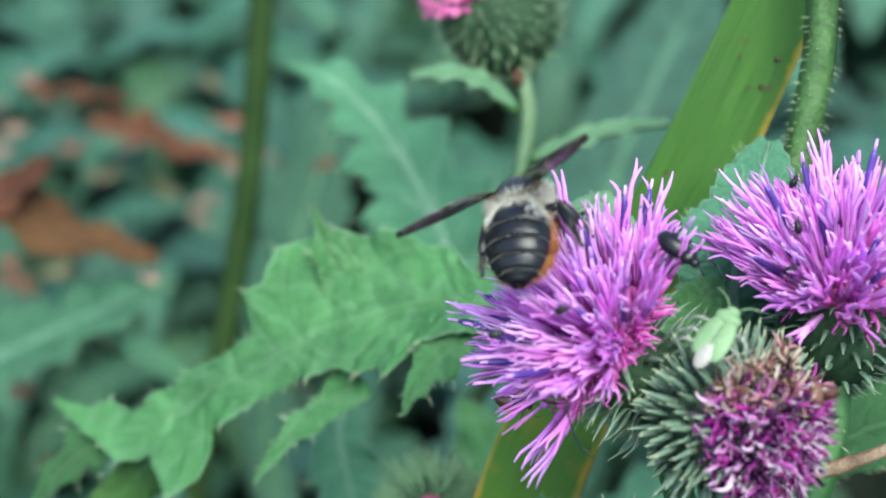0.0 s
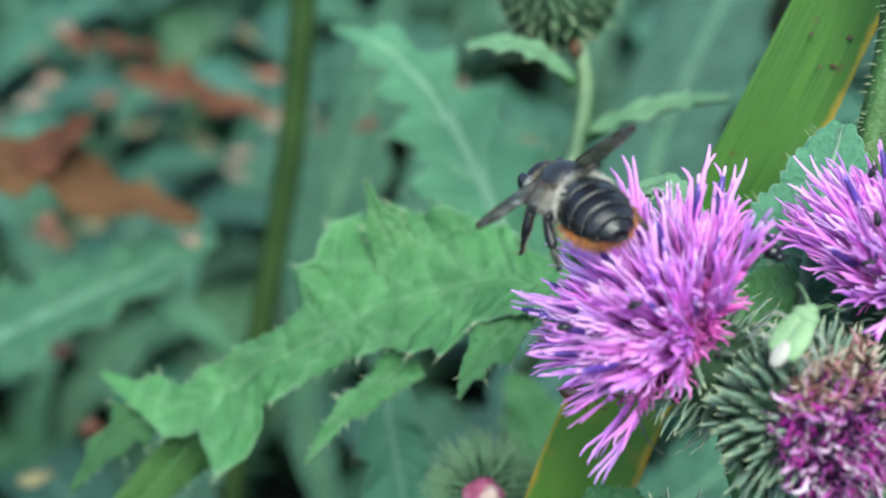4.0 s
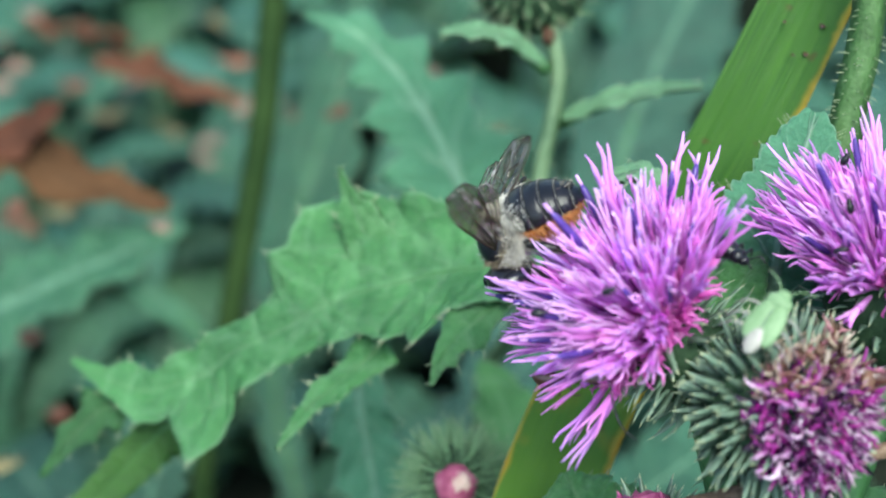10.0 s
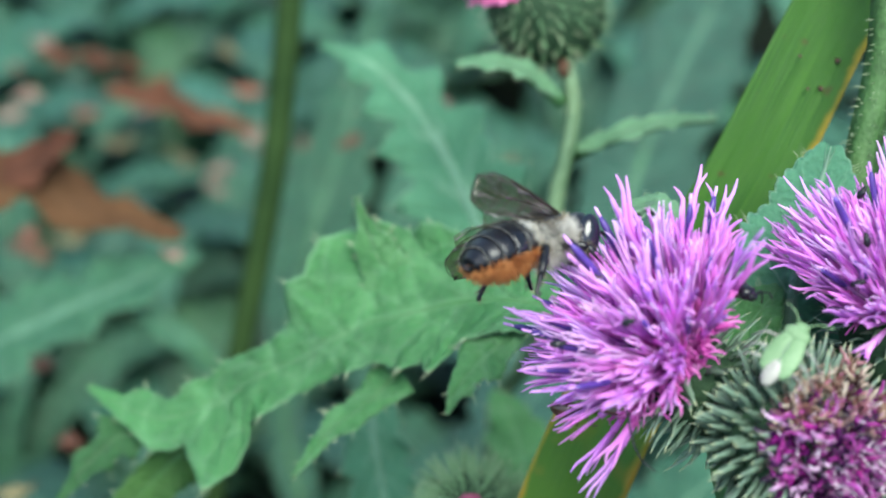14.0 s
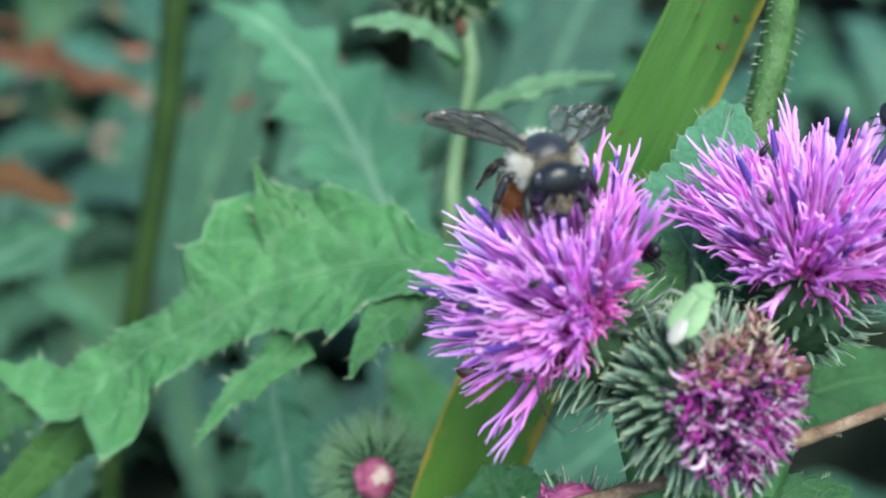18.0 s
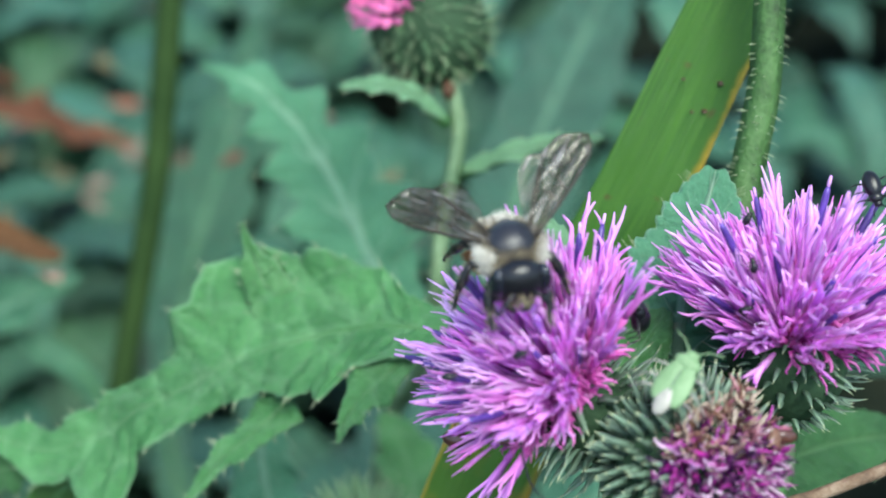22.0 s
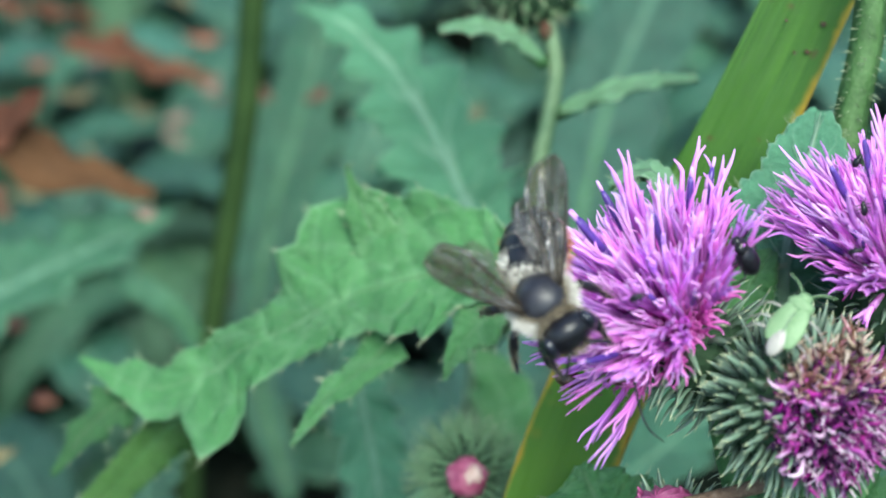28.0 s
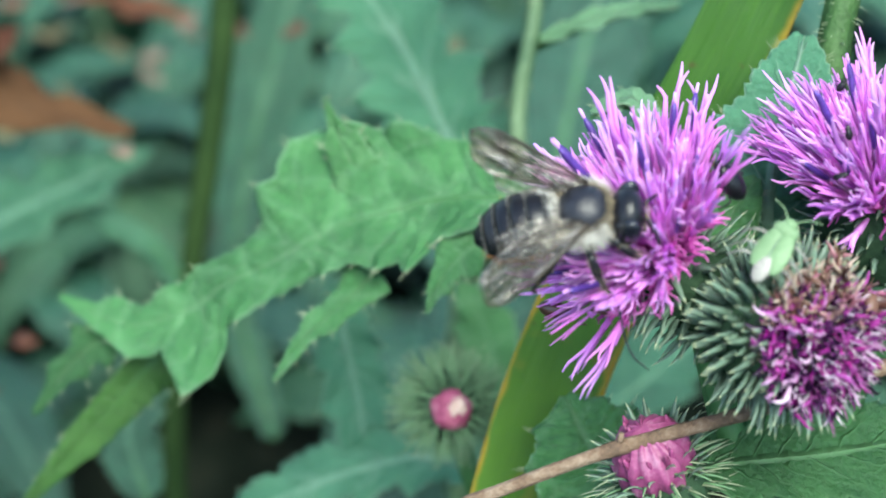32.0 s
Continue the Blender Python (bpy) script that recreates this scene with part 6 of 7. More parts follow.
def small_beetle(name, label, l, mat=None, legs=True):
    """A small beetle at the origin, head to +x, millimetre length l."""
    b = thing(name, Vector((0, 0, 0)), label, "beetle", "small beetles")
    mt = mat or M_BLACK
    k = l * MM
    bm = bmesh.new()
    ball(bm, Vector((-0.12, 0, 0.2)) * k, (0.42 * k, 0.26 * k, 0.22 * k), None, 16, 10)
    part("body", bm, mt, b)
    bm = bmesh.new()
    ball(bm, Vector((0.28, 0, 0.18)) * k, (0.18 * k, 0.2 * k, 0.16 * k), None, 14, 8)
    part("shield", bm, mt, b)
    bm = bmesh.new()
    ball(bm, Vector((0.46, 0, 0.15)) * k, (0.11 * k, 0.13 * k, 0.11 * k), None, 12, 8)
    part("head", bm, mt, b)
    for s in (-1, 1):
        bm = bmesh.new()
        tube(bm, curve_through([Vector((0.52, s * 0.06, 0.18)) * k, Vector((0.7, s * 0.2, 0.3)) * k, Vector((0.85, s * 0.22, 0.2)) * k], 6), [0.018 * k, 0.02 * k], 4)
        part("antenna", bm, mt, b)
        for x in (0.3, 0.05, -0.2):
            bm = bmesh.new()
            tube(bm, curve_through([Vector((x, s * 0.15, 0.1)) * k, Vector((x - 0.02, s * 0.42, 0.22)) * k, Vector((x - 0.08, s * 0.55, -0.05)) * k], 6), [0.035 * k, 0.025 * k, 0.015 * k], 4)
            part("leg", bm, mt, b)
    return b


def stand(q, f, d):
    """A pose at q, facing f, its back towards d."""
    f = f.normalized()
    y = d.cross(f).normalized()
    return Matrix.Translation(q) @ Matrix((f, y, f.cross(y))).transposed().to_4x4()


WALKER = small_beetle("weevil", "small black weevil climbing on the flower's edge", 3.6)
_b = small_beetle("pollen_beetle", "tiny glossy black pollen beetle among the florets", 1.15)
_b.matrix_basis = stand(P(30.67, 4.10, 0.00), way(-0.2, 0.8, 0.3), way(-0.2, 0.3, 0.9))
for q_, f_ in ((P(31.20, 7.84, 3.21), way(0.3, 0.6, 0.4)), (P(30.16, 0.68, 0.00), way(0.6, 0.2, 0.5)), (P(12.02, -2.36, -8.18), way(0.5, 0.2, 0.4)), (P(7.30, -4.11, -3.64), way(0.8, 0.1, 0.2))):
    copy_thing(_b, stand(q_, f_, way(-0.2, 0.4, 0.9)))
_c = small_beetle("weevil", "small black weevil at the top of a flower head", 2.8)
_c.matrix_basis = stand(P(41.31, 10.09, 3.87), way(0.2, -0.9, 0.3), way(-0.3, 0.3, 0.9))


def hidden_bug():
    """A dark bug under the flower, with a long thin antenna."""
    c = P(8.99, -9.26, 5.89)
    b = small_beetle("brown_bug", "dark reddish-brown bug clinging beneath the florets", 2.9, M_BROWN)
    b.matrix_basis = stand(c, way(1.0, -0.25, 0.3), way(0.1, -0.5, 0.8))
    fl = thing("hair_antenna_bug", P(12.77, -9.02, 1.26), "slender dark bug with a long hair-thin antenna", "bug")
    bm = bmesh.new()
    ball(bm, P(12.34, -9.02, 1.26), (1.6 * MM, 0.6 * MM, 0.5 * MM), frame_on(way(0, 0.3, 1)), 12, 8)
    part("body", bm, M_BROWN, fl)
    bm = bmesh.new()
    tube(bm, curve_through([P(12.28, -8.25, -3.64), P(12.77, -10.74, -3.64), P(13.44, -12.32, -3.64), P(14.56, -13.31, -3.64)], 14), [0.10 * MM, 0.08 * MM, 0.05 * MM], 5)
    part("antenna", bm, M_BLACK, fl, "long black hair-thin antenna")


hidden_bug()


def husk():
    """Brown curled husk at the withered head's edge."""
    c = P(30.99, -8.87, -5.38)
    h = thing("husk", c, "shiny brown curled husk stuck to the withered head", "husk")
    r = random.Random(3)
    for i in range(4):
        bm = bmesh.new()
        ball(bm, c + Vector((r.uniform(-.5, .5), r.uniform(-.5, .5), r.uniform(-.8, .8))) * MM, (0.6 * MM, 1.0 * MM, 0.4 * MM), Euler((r.random() * 3, r.random() * 3, 0)).to_matrix(), 12, 8, rough=0.3, seed=i)
        part("flake", bm, M_WILT_TAN if i % 2 else M_BROWN, h)


husk()


# ---- what moves
def swing(side, x, y, z, pitch=-3):
    """A wing's pose on the bee: its span points along x, y, z of the bee, its leading edge pitched down by degrees."""
    s = Vector((x, y, z)).normalized()
    f = Vector((math.cos(radians(pitch)), 0, -math.sin(radians(pitch))))
    f = (f - s * f.dot(s)).normalized()
    span = s * side
    return Matrix.Translation(Vector((0.4, side * 1.5, 1.15)) * MM) @ Matrix((f, span, f.cross(span))).transposed().to_4x4()


def bend(x, y, z, twist=0.0):
    """The abdomen's pose on the bee: it points along x, y, z of the bee, twisted by degrees."""
    f = -Vector((x, y, z)).normalized()
    y_ = Vector((0, 0, 1)).cross(f).normalized()
    return Matrix.Translation(Vector((-1.5, 0, -0.1)) * MM) @ Matrix((f, y_, f.cross(y_))).transposed().to_4x4() @ Matrix.Rotation(radians(twist), 4, "X")


def motions():
    walk(BEE, [
        (0.0, stand(P(9.17, 5.95, -2.67), way(0.095, 0.197, -0.976), way(-0.293, 0.942, 0.161))),
        (1.0, stand(P(7.98, 4.96, -2.72), way(-0.317, 0.193, -0.929), way(-0.275, 0.918, 0.284))),
        (2.0, stand(P(7.70, 6.62, -2.78), way(0.081, 0.188, -0.979), way(-0.304, 0.940, 0.155))),
        (3.0, stand(P(7.56, 7.01, -0.62), way(-0.025, 0.172, -0.985), way(-0.261, 0.950, 0.172))),
        (3.5, stand(P(7.61, 7.21, 0.35), way(-0.024, 0.167, -0.986), way(-0.260, 0.951, 0.167))),
        (4.2, stand(P(7.06, 6.16, 0.85), way(-0.638, 0.255, -0.727), way(-0.236, 0.833, 0.500))),
        (4.8, stand(P(6.21, 4.93, 1.27), way(-0.924, -0.307, -0.229), way(-0.370, 0.868, 0.332))),
        (5.7, stand(P(6.73, 3.10, 6.50), way(-0.122, -0.979, 0.163), way(-0.895, 0.180, 0.408))),
        (7.0, stand(P(6.35, 2.42, 6.50), way(-0.122, -0.979, 0.163), way(-0.895, 0.180, 0.408))),
        (8.0, stand(P(5.91, 1.87, 6.50), way(-0.122, -0.979, 0.163), way(-0.895, 0.180, 0.408))),
        (9.0, stand(P(5.64, 1.25, 6.50), way(-0.122, -0.979, 0.163), way(-0.895, 0.180, 0.408))),
        (10.0, stand(P(4.83, 1.44, 5.60), way(0.000, -0.995, -0.103), way(-0.909, -0.043, 0.414))),
        (10.6, stand(P(3.83, 1.34, 4.60), way(0.100, -0.934, -0.342), way(-0.901, -0.231, 0.366))),
        (11.3, stand(P(3.79, 1.23, 4.00), way(0.120, -0.900, -0.420), way(-0.899, -0.278, 0.338))),
        (12.0, stand(P(4.92, 3.56, 3.51), way(0.148, -0.230, -0.962), way(-0.761, 0.594, -0.260))),
        (12.5, stand(P(5.33, 3.40, 3.29), way(0.198, -0.124, -0.972), way(-0.593, 0.775, -0.220))),
        (13.0, stand(P(5.66, 3.70, 3.15), way(0.501, 0.231, -0.834), way(-0.391, 0.920, 0.020))),
        (13.5, stand(P(5.74, 3.56, 3.02), way(0.546, 0.231, -0.805), way(-0.339, 0.940, 0.040))),
        (14.5, stand(P(7.94, 5.14, 0.50), way(0.988, 0.118, -0.101), way(-0.106, 0.988, 0.113))),
        (15.6, stand(P(11.62, 6.95, 2.60), way(0.913, 0.051, 0.406), way(-0.100, 0.990, 0.101))),
        (16.0, stand(P(10.66, 8.08, 2.60), way(0.883, 0.080, 0.462), way(-0.146, 0.983, 0.108))),
        (16.5, stand(P(11.17, 6.98, 3.00), way(0.800, 0.020, 0.600), way(-0.117, 0.985, 0.123))),
        (17.0, stand(P(11.33, 7.43, 3.00), way(0.550, -0.100, 0.829), way(-0.082, 0.981, 0.173))),
        (18.0, stand(P(13.37, 6.84, -2.17), way(0.200, -0.450, 0.870), way(-0.031, 0.885, 0.465))),
        (19.0, stand(P(12.15, 6.17, -2.94), way(0.044, -0.495, 0.868), way(-0.032, 0.868, 0.496))),
        (19.5, stand(P(11.55, 7.37, -2.94), way(0.144, -0.467, 0.873), way(-0.030, 0.879, 0.475))),
        (20.0, stand(P(10.72, 5.35, -3.63), way(0.251, -0.518, 0.818), way(-0.025, 0.841, 0.540))),
        (20.5, stand(P(12.65, 7.79, -3.92), way(0.617, -0.370, 0.695), way(-0.022, 0.874, 0.485))),
        (21.0, stand(P(13.68, 6.12, -3.96), way(0.551, -0.421, 0.721), way(-0.034, 0.852, 0.523))),
        (21.5, stand(P(11.00, 6.49, -3.87), way(0.462, -0.313, 0.830), way(-0.096, 0.912, 0.398))),
        (22.0, stand(P(11.48, 5.33, -5.82), way(0.149, -0.624, 0.767), way(-0.039, 0.771, 0.635))),
        (22.5, stand(P(11.25, 5.52, -5.53), way(0.052, -0.670, 0.740), way(-0.041, 0.739, 0.672))),
        (23.0, stand(P(9.07, 3.87, -5.31), way(0.053, -0.702, 0.710), way(-0.144, 0.698, 0.701))),
        (23.5, stand(P(10.14, 4.12, -6.00), way(0.012, -0.705, 0.709), way(-0.096, 0.705, 0.703))),
        (24.0, stand(P(10.40, 3.07, -5.93), way(0.052, -0.702, 0.710), way(-0.096, 0.704, 0.703))),
        (24.5, stand(P(8.78, 4.18, -5.93), way(-0.048, -0.706, 0.706), way(-0.144, 0.705, 0.695))),
        (26.5, stand(P(6.13, 1.64, -4.70), way(-0.181, -0.801, 0.571), way(-0.330, 0.597, 0.732))),
        (27.0, stand(P(5.17, -0.49, -4.85), way(-0.178, -0.797, 0.577), way(-0.380, 0.597, 0.707))),
        (27.5, stand(P(4.68, -0.27, -5.23), way(-0.024, -0.802, 0.597), way(-0.378, 0.560, 0.737))),
        (28.0, stand(P(5.12, -2.50, -7.70), way(0.510, -0.652, 0.561), way(-0.327, 0.456, 0.828))),
        (28.5, stand(P(4.42, -2.73, -8.11), way(0.542, -0.624, 0.563), way(-0.320, 0.466, 0.825))),
        (29.0, stand(P(5.00, -3.44, -8.31), way(0.570, -0.591, 0.570), way(-0.315, 0.484, 0.816))),
        (29.5, stand(P(5.09, -2.84, -8.44), way(0.671, -0.488, 0.559), way(-0.280, 0.531, 0.800))),
        (30.0, stand(P(6.97, -4.48, -7.92), way(0.841, -0.250, 0.480), way(-0.246, 0.614, 0.750))),
        (30.5, stand(P(6.44, -4.07, -8.10), way(0.841, -0.250, 0.480), way(-0.235, 0.630, 0.740))),
        (31.0, stand(P(7.01, -4.66, -6.72), way(0.841, -0.250, 0.480), way(-0.233, 0.634, 0.738))),
        (31.5, stand(P(9.03, -0.46, -7.05), way(0.908, 0.258, 0.329), way(-0.417, 0.495, 0.762))),
        (32.0, stand(P(9.53, -1.41, -6.54), way(0.961, 0.096, 0.260), way(-0.270, 0.539, 0.798))),
    ])
    walk(ABDOMEN, [
        (0.0, bend(-0.648, 0.221, -0.729)),
        (1.0, bend(-0.836, -0.032, -0.548)),
        (2.0, bend(-0.684, -0.021, -0.730)),
        (3.0, bend(-0.723, -0.025, -0.690)),
        (3.5, bend(-0.699, -0.005, -0.715)),
        (4.2, bend(-1.000, 0.000, -0.050)),
        (4.8, bend(-1.000, 0.000, -0.050)),
        (5.7, bend(-0.519, 0.536, -0.666, 24)),
        (7.0, bend(-0.519, 0.536, -0.666, 24)),
        (8.0, bend(-0.519, 0.536, -0.666, 24)),
        (9.0, bend(-0.519, 0.536, -0.666, 24)),
        (10.0, bend(-0.397, 0.593, -0.700, 40)),
        (10.6, bend(-0.217, 0.592, -0.776, 55)),
        (11.3, bend(-0.270, 0.580, -0.769, 55)),
        (12.0, bend(-0.852, -0.242, -0.464)),
        (12.5, bend(-0.977, -0.206, -0.057)),
        (13.0, bend(-0.975, -0.218, -0.048)),
        (13.5, bend(-0.961, -0.271, -0.049)),
        (14.5, bend(-1.000, 0.000, -0.050)),
        (15.6, bend(-0.850, -0.263, -0.456)),
        (16.0, bend(-0.900, -0.064, -0.432)),
        (16.5, bend(-0.852, 0.221, -0.474)),
        (17.0, bend(-0.93, 0.171, -0.32)),
        (18.0, bend(-0.431, -0.149, -0.890)),
        (19.0, bend(-0.370, -0.217, -0.903)),
        (19.5, bend(-0.720, 0.000, -0.690)),
        (20.0, bend(-0.452, -0.231, -0.861)),
        (20.5, bend(-0.707, -0.350, -0.614)),
        (21.0, bend(-0.561, -0.390, -0.730)),
        (21.5, bend(-0.720, 0.000, -0.690)),
        (22.0, bend(-0.698, 0.077, -0.712)),
        (22.5, bend(-0.797, 0.122, -0.592)),
        (23.0, bend(-0.580, 0.784, -0.222)),
        (23.5, bend(-0.862, 0.389, -0.325)),
        (24.0, bend(-0.948, 0.070, -0.310)),
        (24.5, bend(-0.950, 0.010, -0.311)),
        (26.5, bend(-0.758, 0.639, 0.131)),
        (27.0, bend(-0.747, 0.660, 0.078)),
        (27.5, bend(-0.707, 0.706, 0.037)),
        (28.0, bend(-0.782, 0.623, -0.019)),
        (28.5, bend(-0.777, 0.628, 0.049)),
        (29.0, bend(-0.772, 0.626, 0.111)),
        (29.5, bend(-0.817, 0.518, 0.254)),
        (30.0, bend(-0.908, 0.202, 0.368)),
        (30.5, bend(-0.908, 0.194, 0.372)),
        (31.0, bend(-0.908, 0.193, 0.373)),
        (31.5, bend(-0.957, -0.291, 0.011)),
        (32.0, bend(-0.991, -0.133, 0.021)),
    ])
    walk(WINGS[1], [
        (0.0, swing(1, -0.605, 0.795, -0.044, 13)),
        (1.0, swing(1, -0.626, 0.779, -0.019, 13)),
        (2.0, swing(1, -0.786, 0.610, 0.099, 13)),
        (3.0, swing(1, -0.671, 0.741, 0.023, 20)),
        (3.5, swing(1, -0.643, 0.765, 0.020, 20)),
        (5.7, swing(1, -0.343, 0.695, 0.632, -40)),
        (7.0, swing(1, -0.535, 0.611, 0.584, -40)),
        (8.0, swing(1, -0.511, 0.570, 0.644, -40)),
        (9.0, swing(1, -0.485, 0.564, 0.669, -40)),
        (10.0, swing(1, -0.443, 0.548, 0.710, -30)),
        (10.6, swing(1, -0.596, 0.224, 0.771, -12)),
        (11.3, swing(1, -0.530, 0.185, 0.828, 6)),
        (12.0, swing(1, -0.643, 0.739, 0.201, 46)),
        (12.5, swing(1, -0.582, 0.813, 0.009, 47)),
        (13.0, swing(1, -0.313, 0.843, -0.438, 47)),
        (13.5, swing(1, -0.354, 0.811, -0.465, 47)),
        (15.6, swing(1, -0.697, 0.658, 0.285)),
        (16.0, swing(1, -0.888, 0.443, 0.122)),
        (16.5, swing(1, -0.848, 0.526, 0.069)),
        (17.0, swing(1, -0.259, 0.965, -0.053)),
        (18.0, swing(1, -0.778, 0.622, -0.085, 5)),
        (19.0, swing(1, -0.797, 0.592, 0.120, 10)),
        (19.5, swing(1, -0.823, 0.567, -0.036)),
        (20.0, swing(1, -0.679, 0.685, 0.266, 22)),
        (20.5, swing(1, -0.596, 0.753, -0.279, 20)),
        (21.0, swing(1, -0.846, 0.528, 0.073, 0)),
        (21.5, swing(1, -0.681, 0.724, -0.111, 28)),
        (22.0, swing(1, -0.687, 0.608, 0.398, 24)),
        (22.5, swing(1, -0.753, 0.604, 0.260, 24)),
        (23.0, swing(1, -0.493, 0.574, 0.654, 20)),
        (23.5, swing(1, -0.661, 0.624, 0.417, 32)),
        (24.0, swing(1, -0.504, 0.518, 0.691, 32)),
        (24.5, swing(1, -0.412, 0.622, 0.667, 47)),
        (26.5, swing(1, -0.610, 0.634, 0.475, 41)),
        (27.0, swing(1, -0.632, 0.605, 0.485, 42)),
        (27.5, swing(1, -0.451, 0.674, 0.586, 46)),
        (28.0, swing(1, -0.638, 0.586, 0.500, 20)),
        (28.5, swing(1, -0.677, 0.423, 0.602, 35)),
        (29.0, swing(1, -0.615, 0.578, 0.537, 20)),
        (29.5, swing(1, -0.588, 0.280, 0.759, 42)),
        (30.0, swing(1, -0.691, 0.347, 0.634, 8)),
        (30.5, swing(1, -0.887, 0.336, 0.316, 11)),
        (31.0, swing(1, -0.749, 0.238, 0.619, 5)),
        (31.5, swing(1, -0.908, 0.402, 0.121, -2)),
        (32.0, swing(1, -0.824, 0.331, 0.460, 3)),
    ])
    walk(WINGS[-1], [
        (0.0, swing(-1, -0.798, -0.532, 0.284, 13)),
        (1.0, swing(-1, -0.695, -0.487, 0.529, 13)),
        (2.0, swing(-1, -0.814, -0.492, 0.308, 13)),
        (3.0, swing(-1, -0.861, -0.335, 0.384, 20)),
        (3.5, swing(-1, -0.869, -0.315, 0.381, 20)),
        (5.7, swing(-1, -0.829, 0.447, -0.336, -20)),
        (7.0, swing(-1, -0.823, 0.437, -0.365, -20)),
        (8.0, swing(-1, -0.887, 0.385, -0.254, -20)),
        (9.0, swing(-1, -0.888, 0.381, -0.255, -20)),
        (10.0, swing(-1, -0.915, 0.168, -0.367, -20)),
        (10.6, swing(-1, -0.842, 0.028, -0.538, -47)),
        (11.3, swing(-1, -0.811, -0.036, -0.585, 47)),
        (12.0, swing(-1, -0.765, -0.632, 0.121, 45)),
        (12.5, swing(-1, -0.834, -0.485, 0.262, 30)),
        (13.0, swing(-1, -0.834, -0.332, 0.440, 13)),
        (13.5, swing(-1, -0.833, -0.294, 0.469, 12)),
        (15.6, swing(-1, -0.947, -0.068, 0.314)),
        (16.0, swing(-1, -0.896, -0.441, 0.049)),
        (16.5, swing(-1, -0.922, -0.305, 0.237)),
        (17.0, swing(-1, -0.543, -0.838, -0.064)),
        (18.0, swing(-1, -0.761, -0.648, 0.037, 5)),
        (19.0, swing(-1, -0.566, -0.773, 0.286, 8)),
        (19.5, swing(-1, 0.410, -0.772, 0.486)),
        (20.0, swing(-1, -0.655, -0.732, 0.187, 15)),
        (20.5, swing(-1, -0.393, -0.905, 0.162, 47)),
        (21.0, swing(-1, -0.635, -0.752, 0.177, 5)),
        (21.5, swing(-1, 0.060, -0.940, 0.335, 47)),
        (22.0, swing(-1, -0.721, -0.687, -0.092, 18)),
        (22.5, swing(-1, 0.072, -0.743, 0.666, 47)),
        (23.0, swing(-1, -0.908, -0.416, -0.048, 34)),
        (23.5, swing(-1, -0.841, -0.531, 0.102, 17)),
        (24.0, swing(-1, -0.758, -0.641, 0.123, 32)),
        (24.5, swing(-1, -0.804, -0.589, -0.080, 14)),
        (26.5, swing(-1, -0.913, -0.408, -0.015, -2)),
        (27.0, swing(-1, -0.907, -0.364, 0.212, 7)),
        (27.5, swing(-1, -0.984, -0.162, 0.079, 2)),
        (28.0, swing(-1, -0.373, -0.385, 0.844, 47)),
        (28.5, swing(-1, -0.225, -0.308, 0.925, 47)),
        (29.0, swing(-1, -0.474, -0.298, 0.829, 47)),
        (29.5, swing(-1, -0.267, -0.526, 0.808, 47)),
        (30.0, swing(-1, -0.550, -0.779, 0.301, 25)),
        (30.5, swing(-1, -0.232, -0.932, 0.279, 32)),
        (31.0, swing(-1, -0.497, -0.818, 0.292, 25)),
        (31.5, swing(-1, -0.703, -0.707, 0.071, 25)),
        (32.0, swing(-1, -0.811, -0.574, -0.115, 20)),
    ])
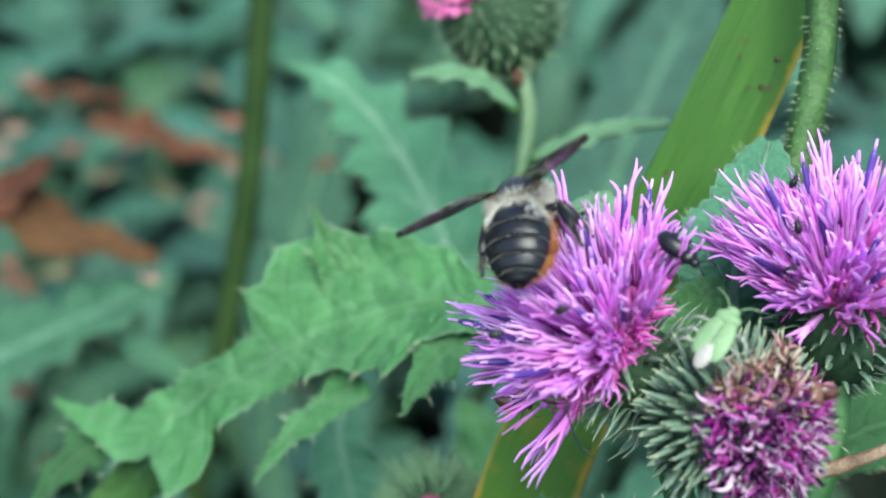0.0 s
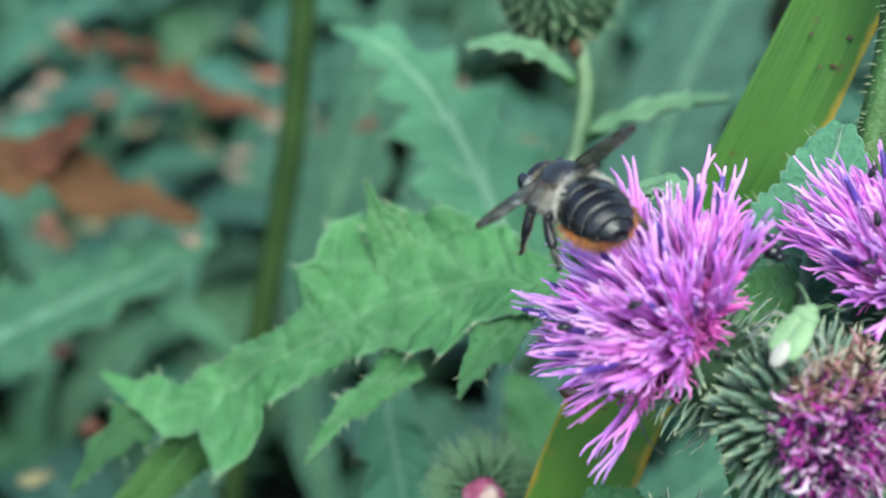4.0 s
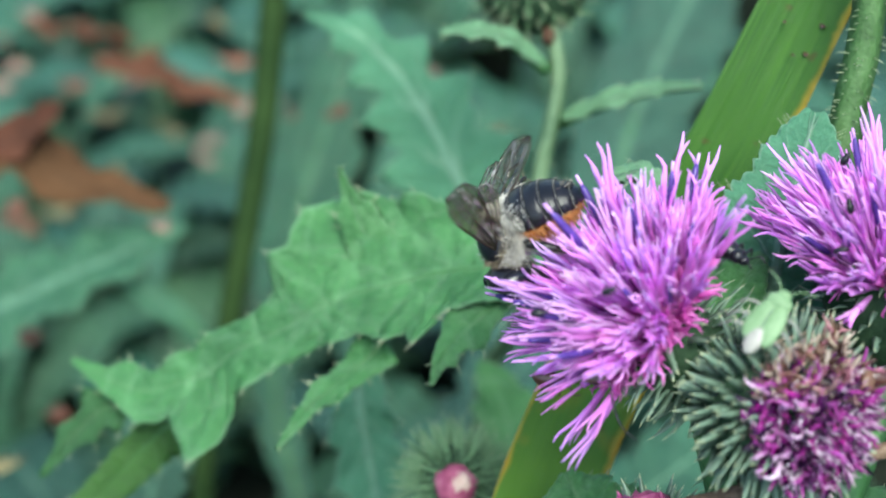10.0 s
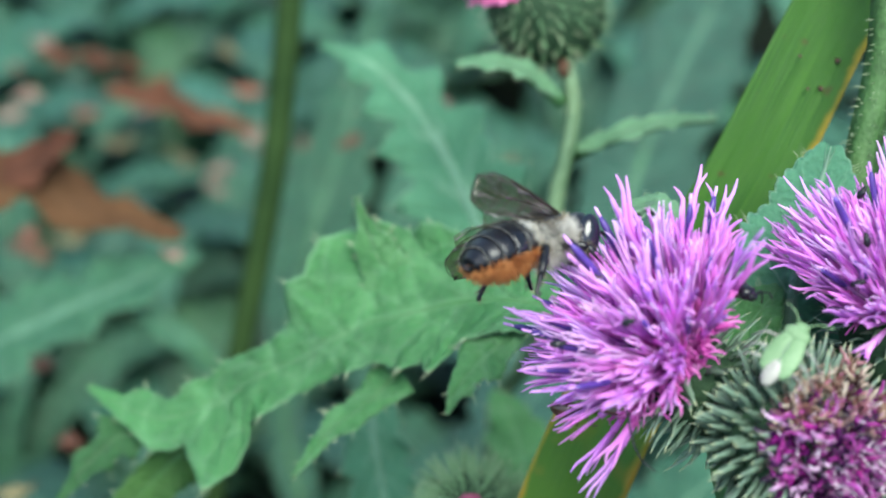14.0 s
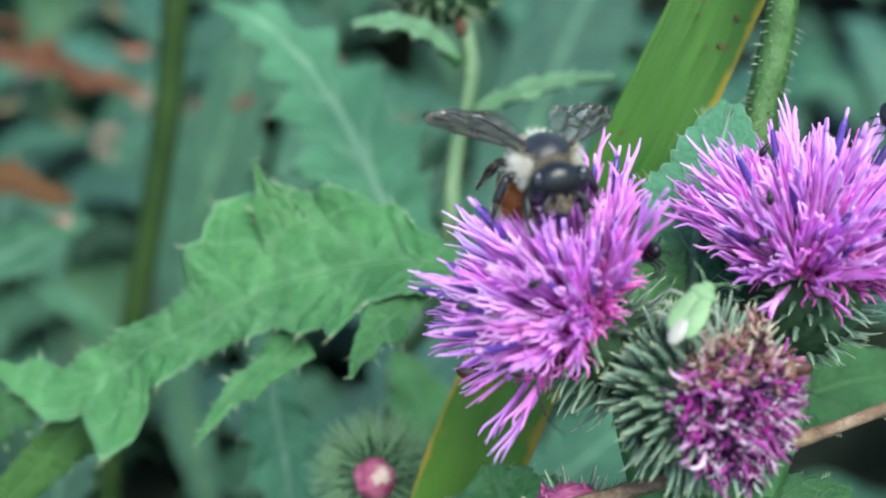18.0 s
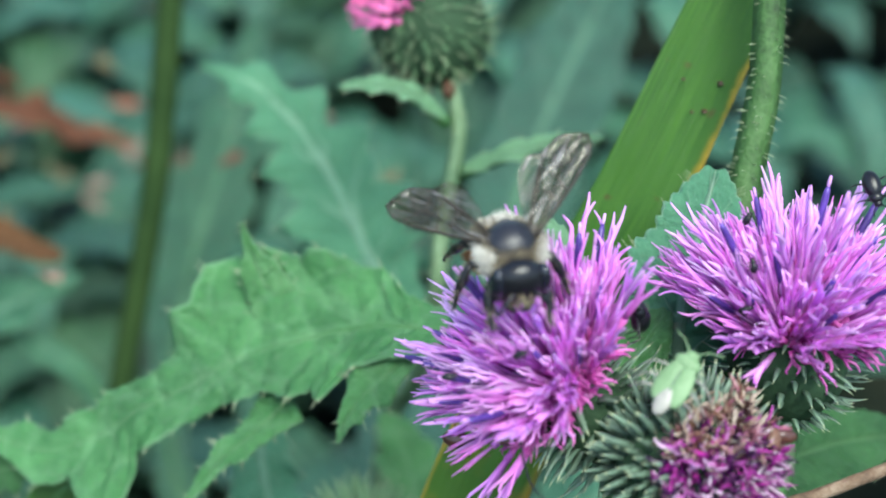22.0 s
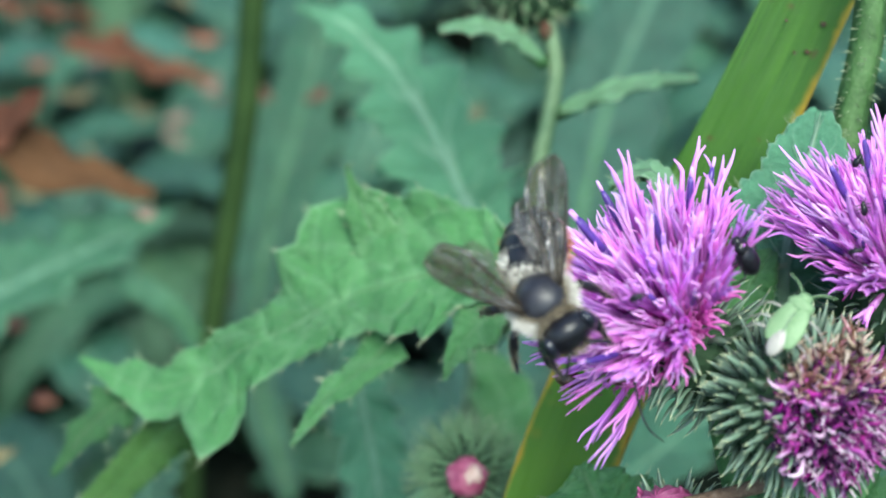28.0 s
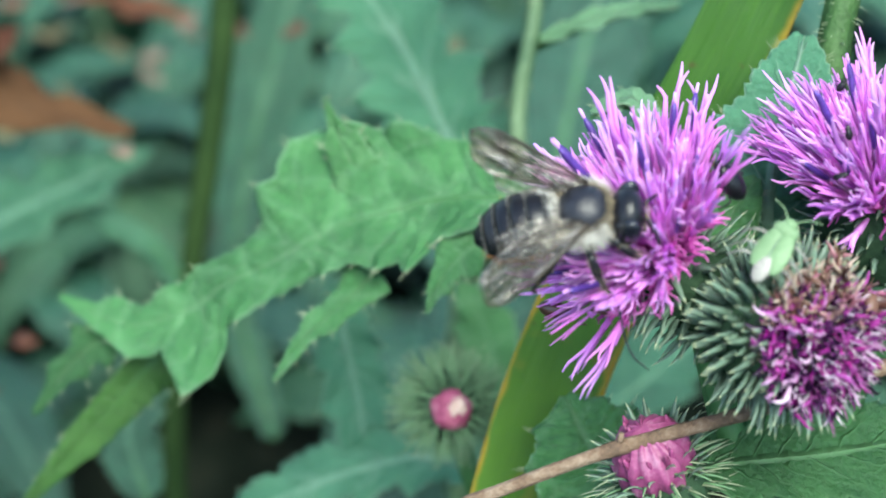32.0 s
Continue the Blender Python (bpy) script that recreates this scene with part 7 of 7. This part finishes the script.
    walk(WALKER, [
        (0.0, stand(P(20.94, 1.85, -2.52), way(0.60, -0.50, 0.3), way(0.5, 0.3, 0.8))),
        (2.0, stand(P(21.28, 2.04, -2.48), way(0.54, -0.44, 0.3), way(0.5, 0.3, 0.8))),
        (3.0, stand(P(22.03, 1.68, -0.26), way(0.51, -0.41, 0.3), way(0.5, 0.3, 0.8))),
        (3.5, stand(P(22.16, 1.71, 0.67), way(0.49, -0.40, 0.3), way(0.5, 0.3, 0.8))),
        (5.5, stand(P(22.44, 1.38, 2.07), way(0.43, -0.34, 0.3), way(0.5, 0.3, 0.8))),
        (6.0, stand(P(22.49, 1.06, 1.82), way(0.42, -0.32, 0.3), way(0.5, 0.3, 0.8))),
        (7.0, stand(P(21.85, 0.67, 1.28), way(0.39, -0.29, 0.3), way(0.5, 0.3, 0.8))),
        (8.0, stand(P(21.90, 0.47, 1.18), way(0.36, -0.26, 0.3), way(0.5, 0.3, 0.8))),
        (9.0, stand(P(21.80, 0.41, 1.10), way(0.33, -0.23, 0.3), way(0.5, 0.3, 0.8))),
        (10.0, stand(P(21.65, 0.17, 1.05), way(0.30, -0.20, 0.3), way(0.5, 0.3, 0.8))),
        (11.0, stand(P(21.36, -0.24, 0.39), way(0.27, -0.17, 0.3), way(0.5, 0.3, 0.8))),
        (12.0, stand(P(21.30, -0.27, 0.58), way(0.24, -0.14, 0.3), way(0.5, 0.3, 0.8))),
        (13.0, stand(P(20.96, -0.48, 0.25), way(0.21, -0.11, 0.3), way(0.5, 0.3, 0.8))),
        (15.5, stand(P(20.92, -0.47, 0.85), way(0.14, -0.04, 0.3), way(0.5, 0.3, 0.8))),
        (16.0, stand(P(21.03, -0.56, 1.21), way(0.12, -0.02, 0.3), way(0.5, 0.3, 0.8))),
        (17.0, stand(P(21.17, -0.42, 1.72), way(0.09, 0.01, 0.3), way(0.5, 0.3, 0.8))),
        (18.0, stand(P(21.03, -0.35, 0.41), way(0.06, 0.04, 0.3), way(0.5, 0.3, 0.8))),
        (19.0, stand(P(20.95, -0.06, -0.39), way(0.03, 0.07, 0.3), way(0.5, 0.3, 0.8))),
        (20.0, stand(P(21.25, 0.38, -0.18), way(0.00, 0.10, 0.3), way(0.5, 0.3, 0.8))),
        (22.0, stand(P(21.20, 0.29, -0.23), way(-0.06, 0.16, 0.3), way(0.5, 0.3, 0.8))),
        (24.5, stand(P(20.99, 0.42, -0.57), way(-0.14, 0.23, 0.3), way(0.5, 0.3, 0.8))),
        (27.0, stand(P(20.68, 0.44, -1.66), way(-0.21, 0.31, 0.3), way(0.5, 0.3, 0.8))),
        (28.0, stand(P(20.44, 0.49, -2.22), way(-0.24, 0.34, 0.3), way(0.5, 0.3, 0.8))),
        (30.0, stand(P(20.34, 0.37, -2.08), way(-0.30, 0.40, 0.3), way(0.5, 0.3, 0.8))),
        (32.0, stand(P(20.77, 0.54, -1.01), way(-0.36, 0.46, 0.3), way(0.5, 0.3, 0.8))),
    ])


motions()
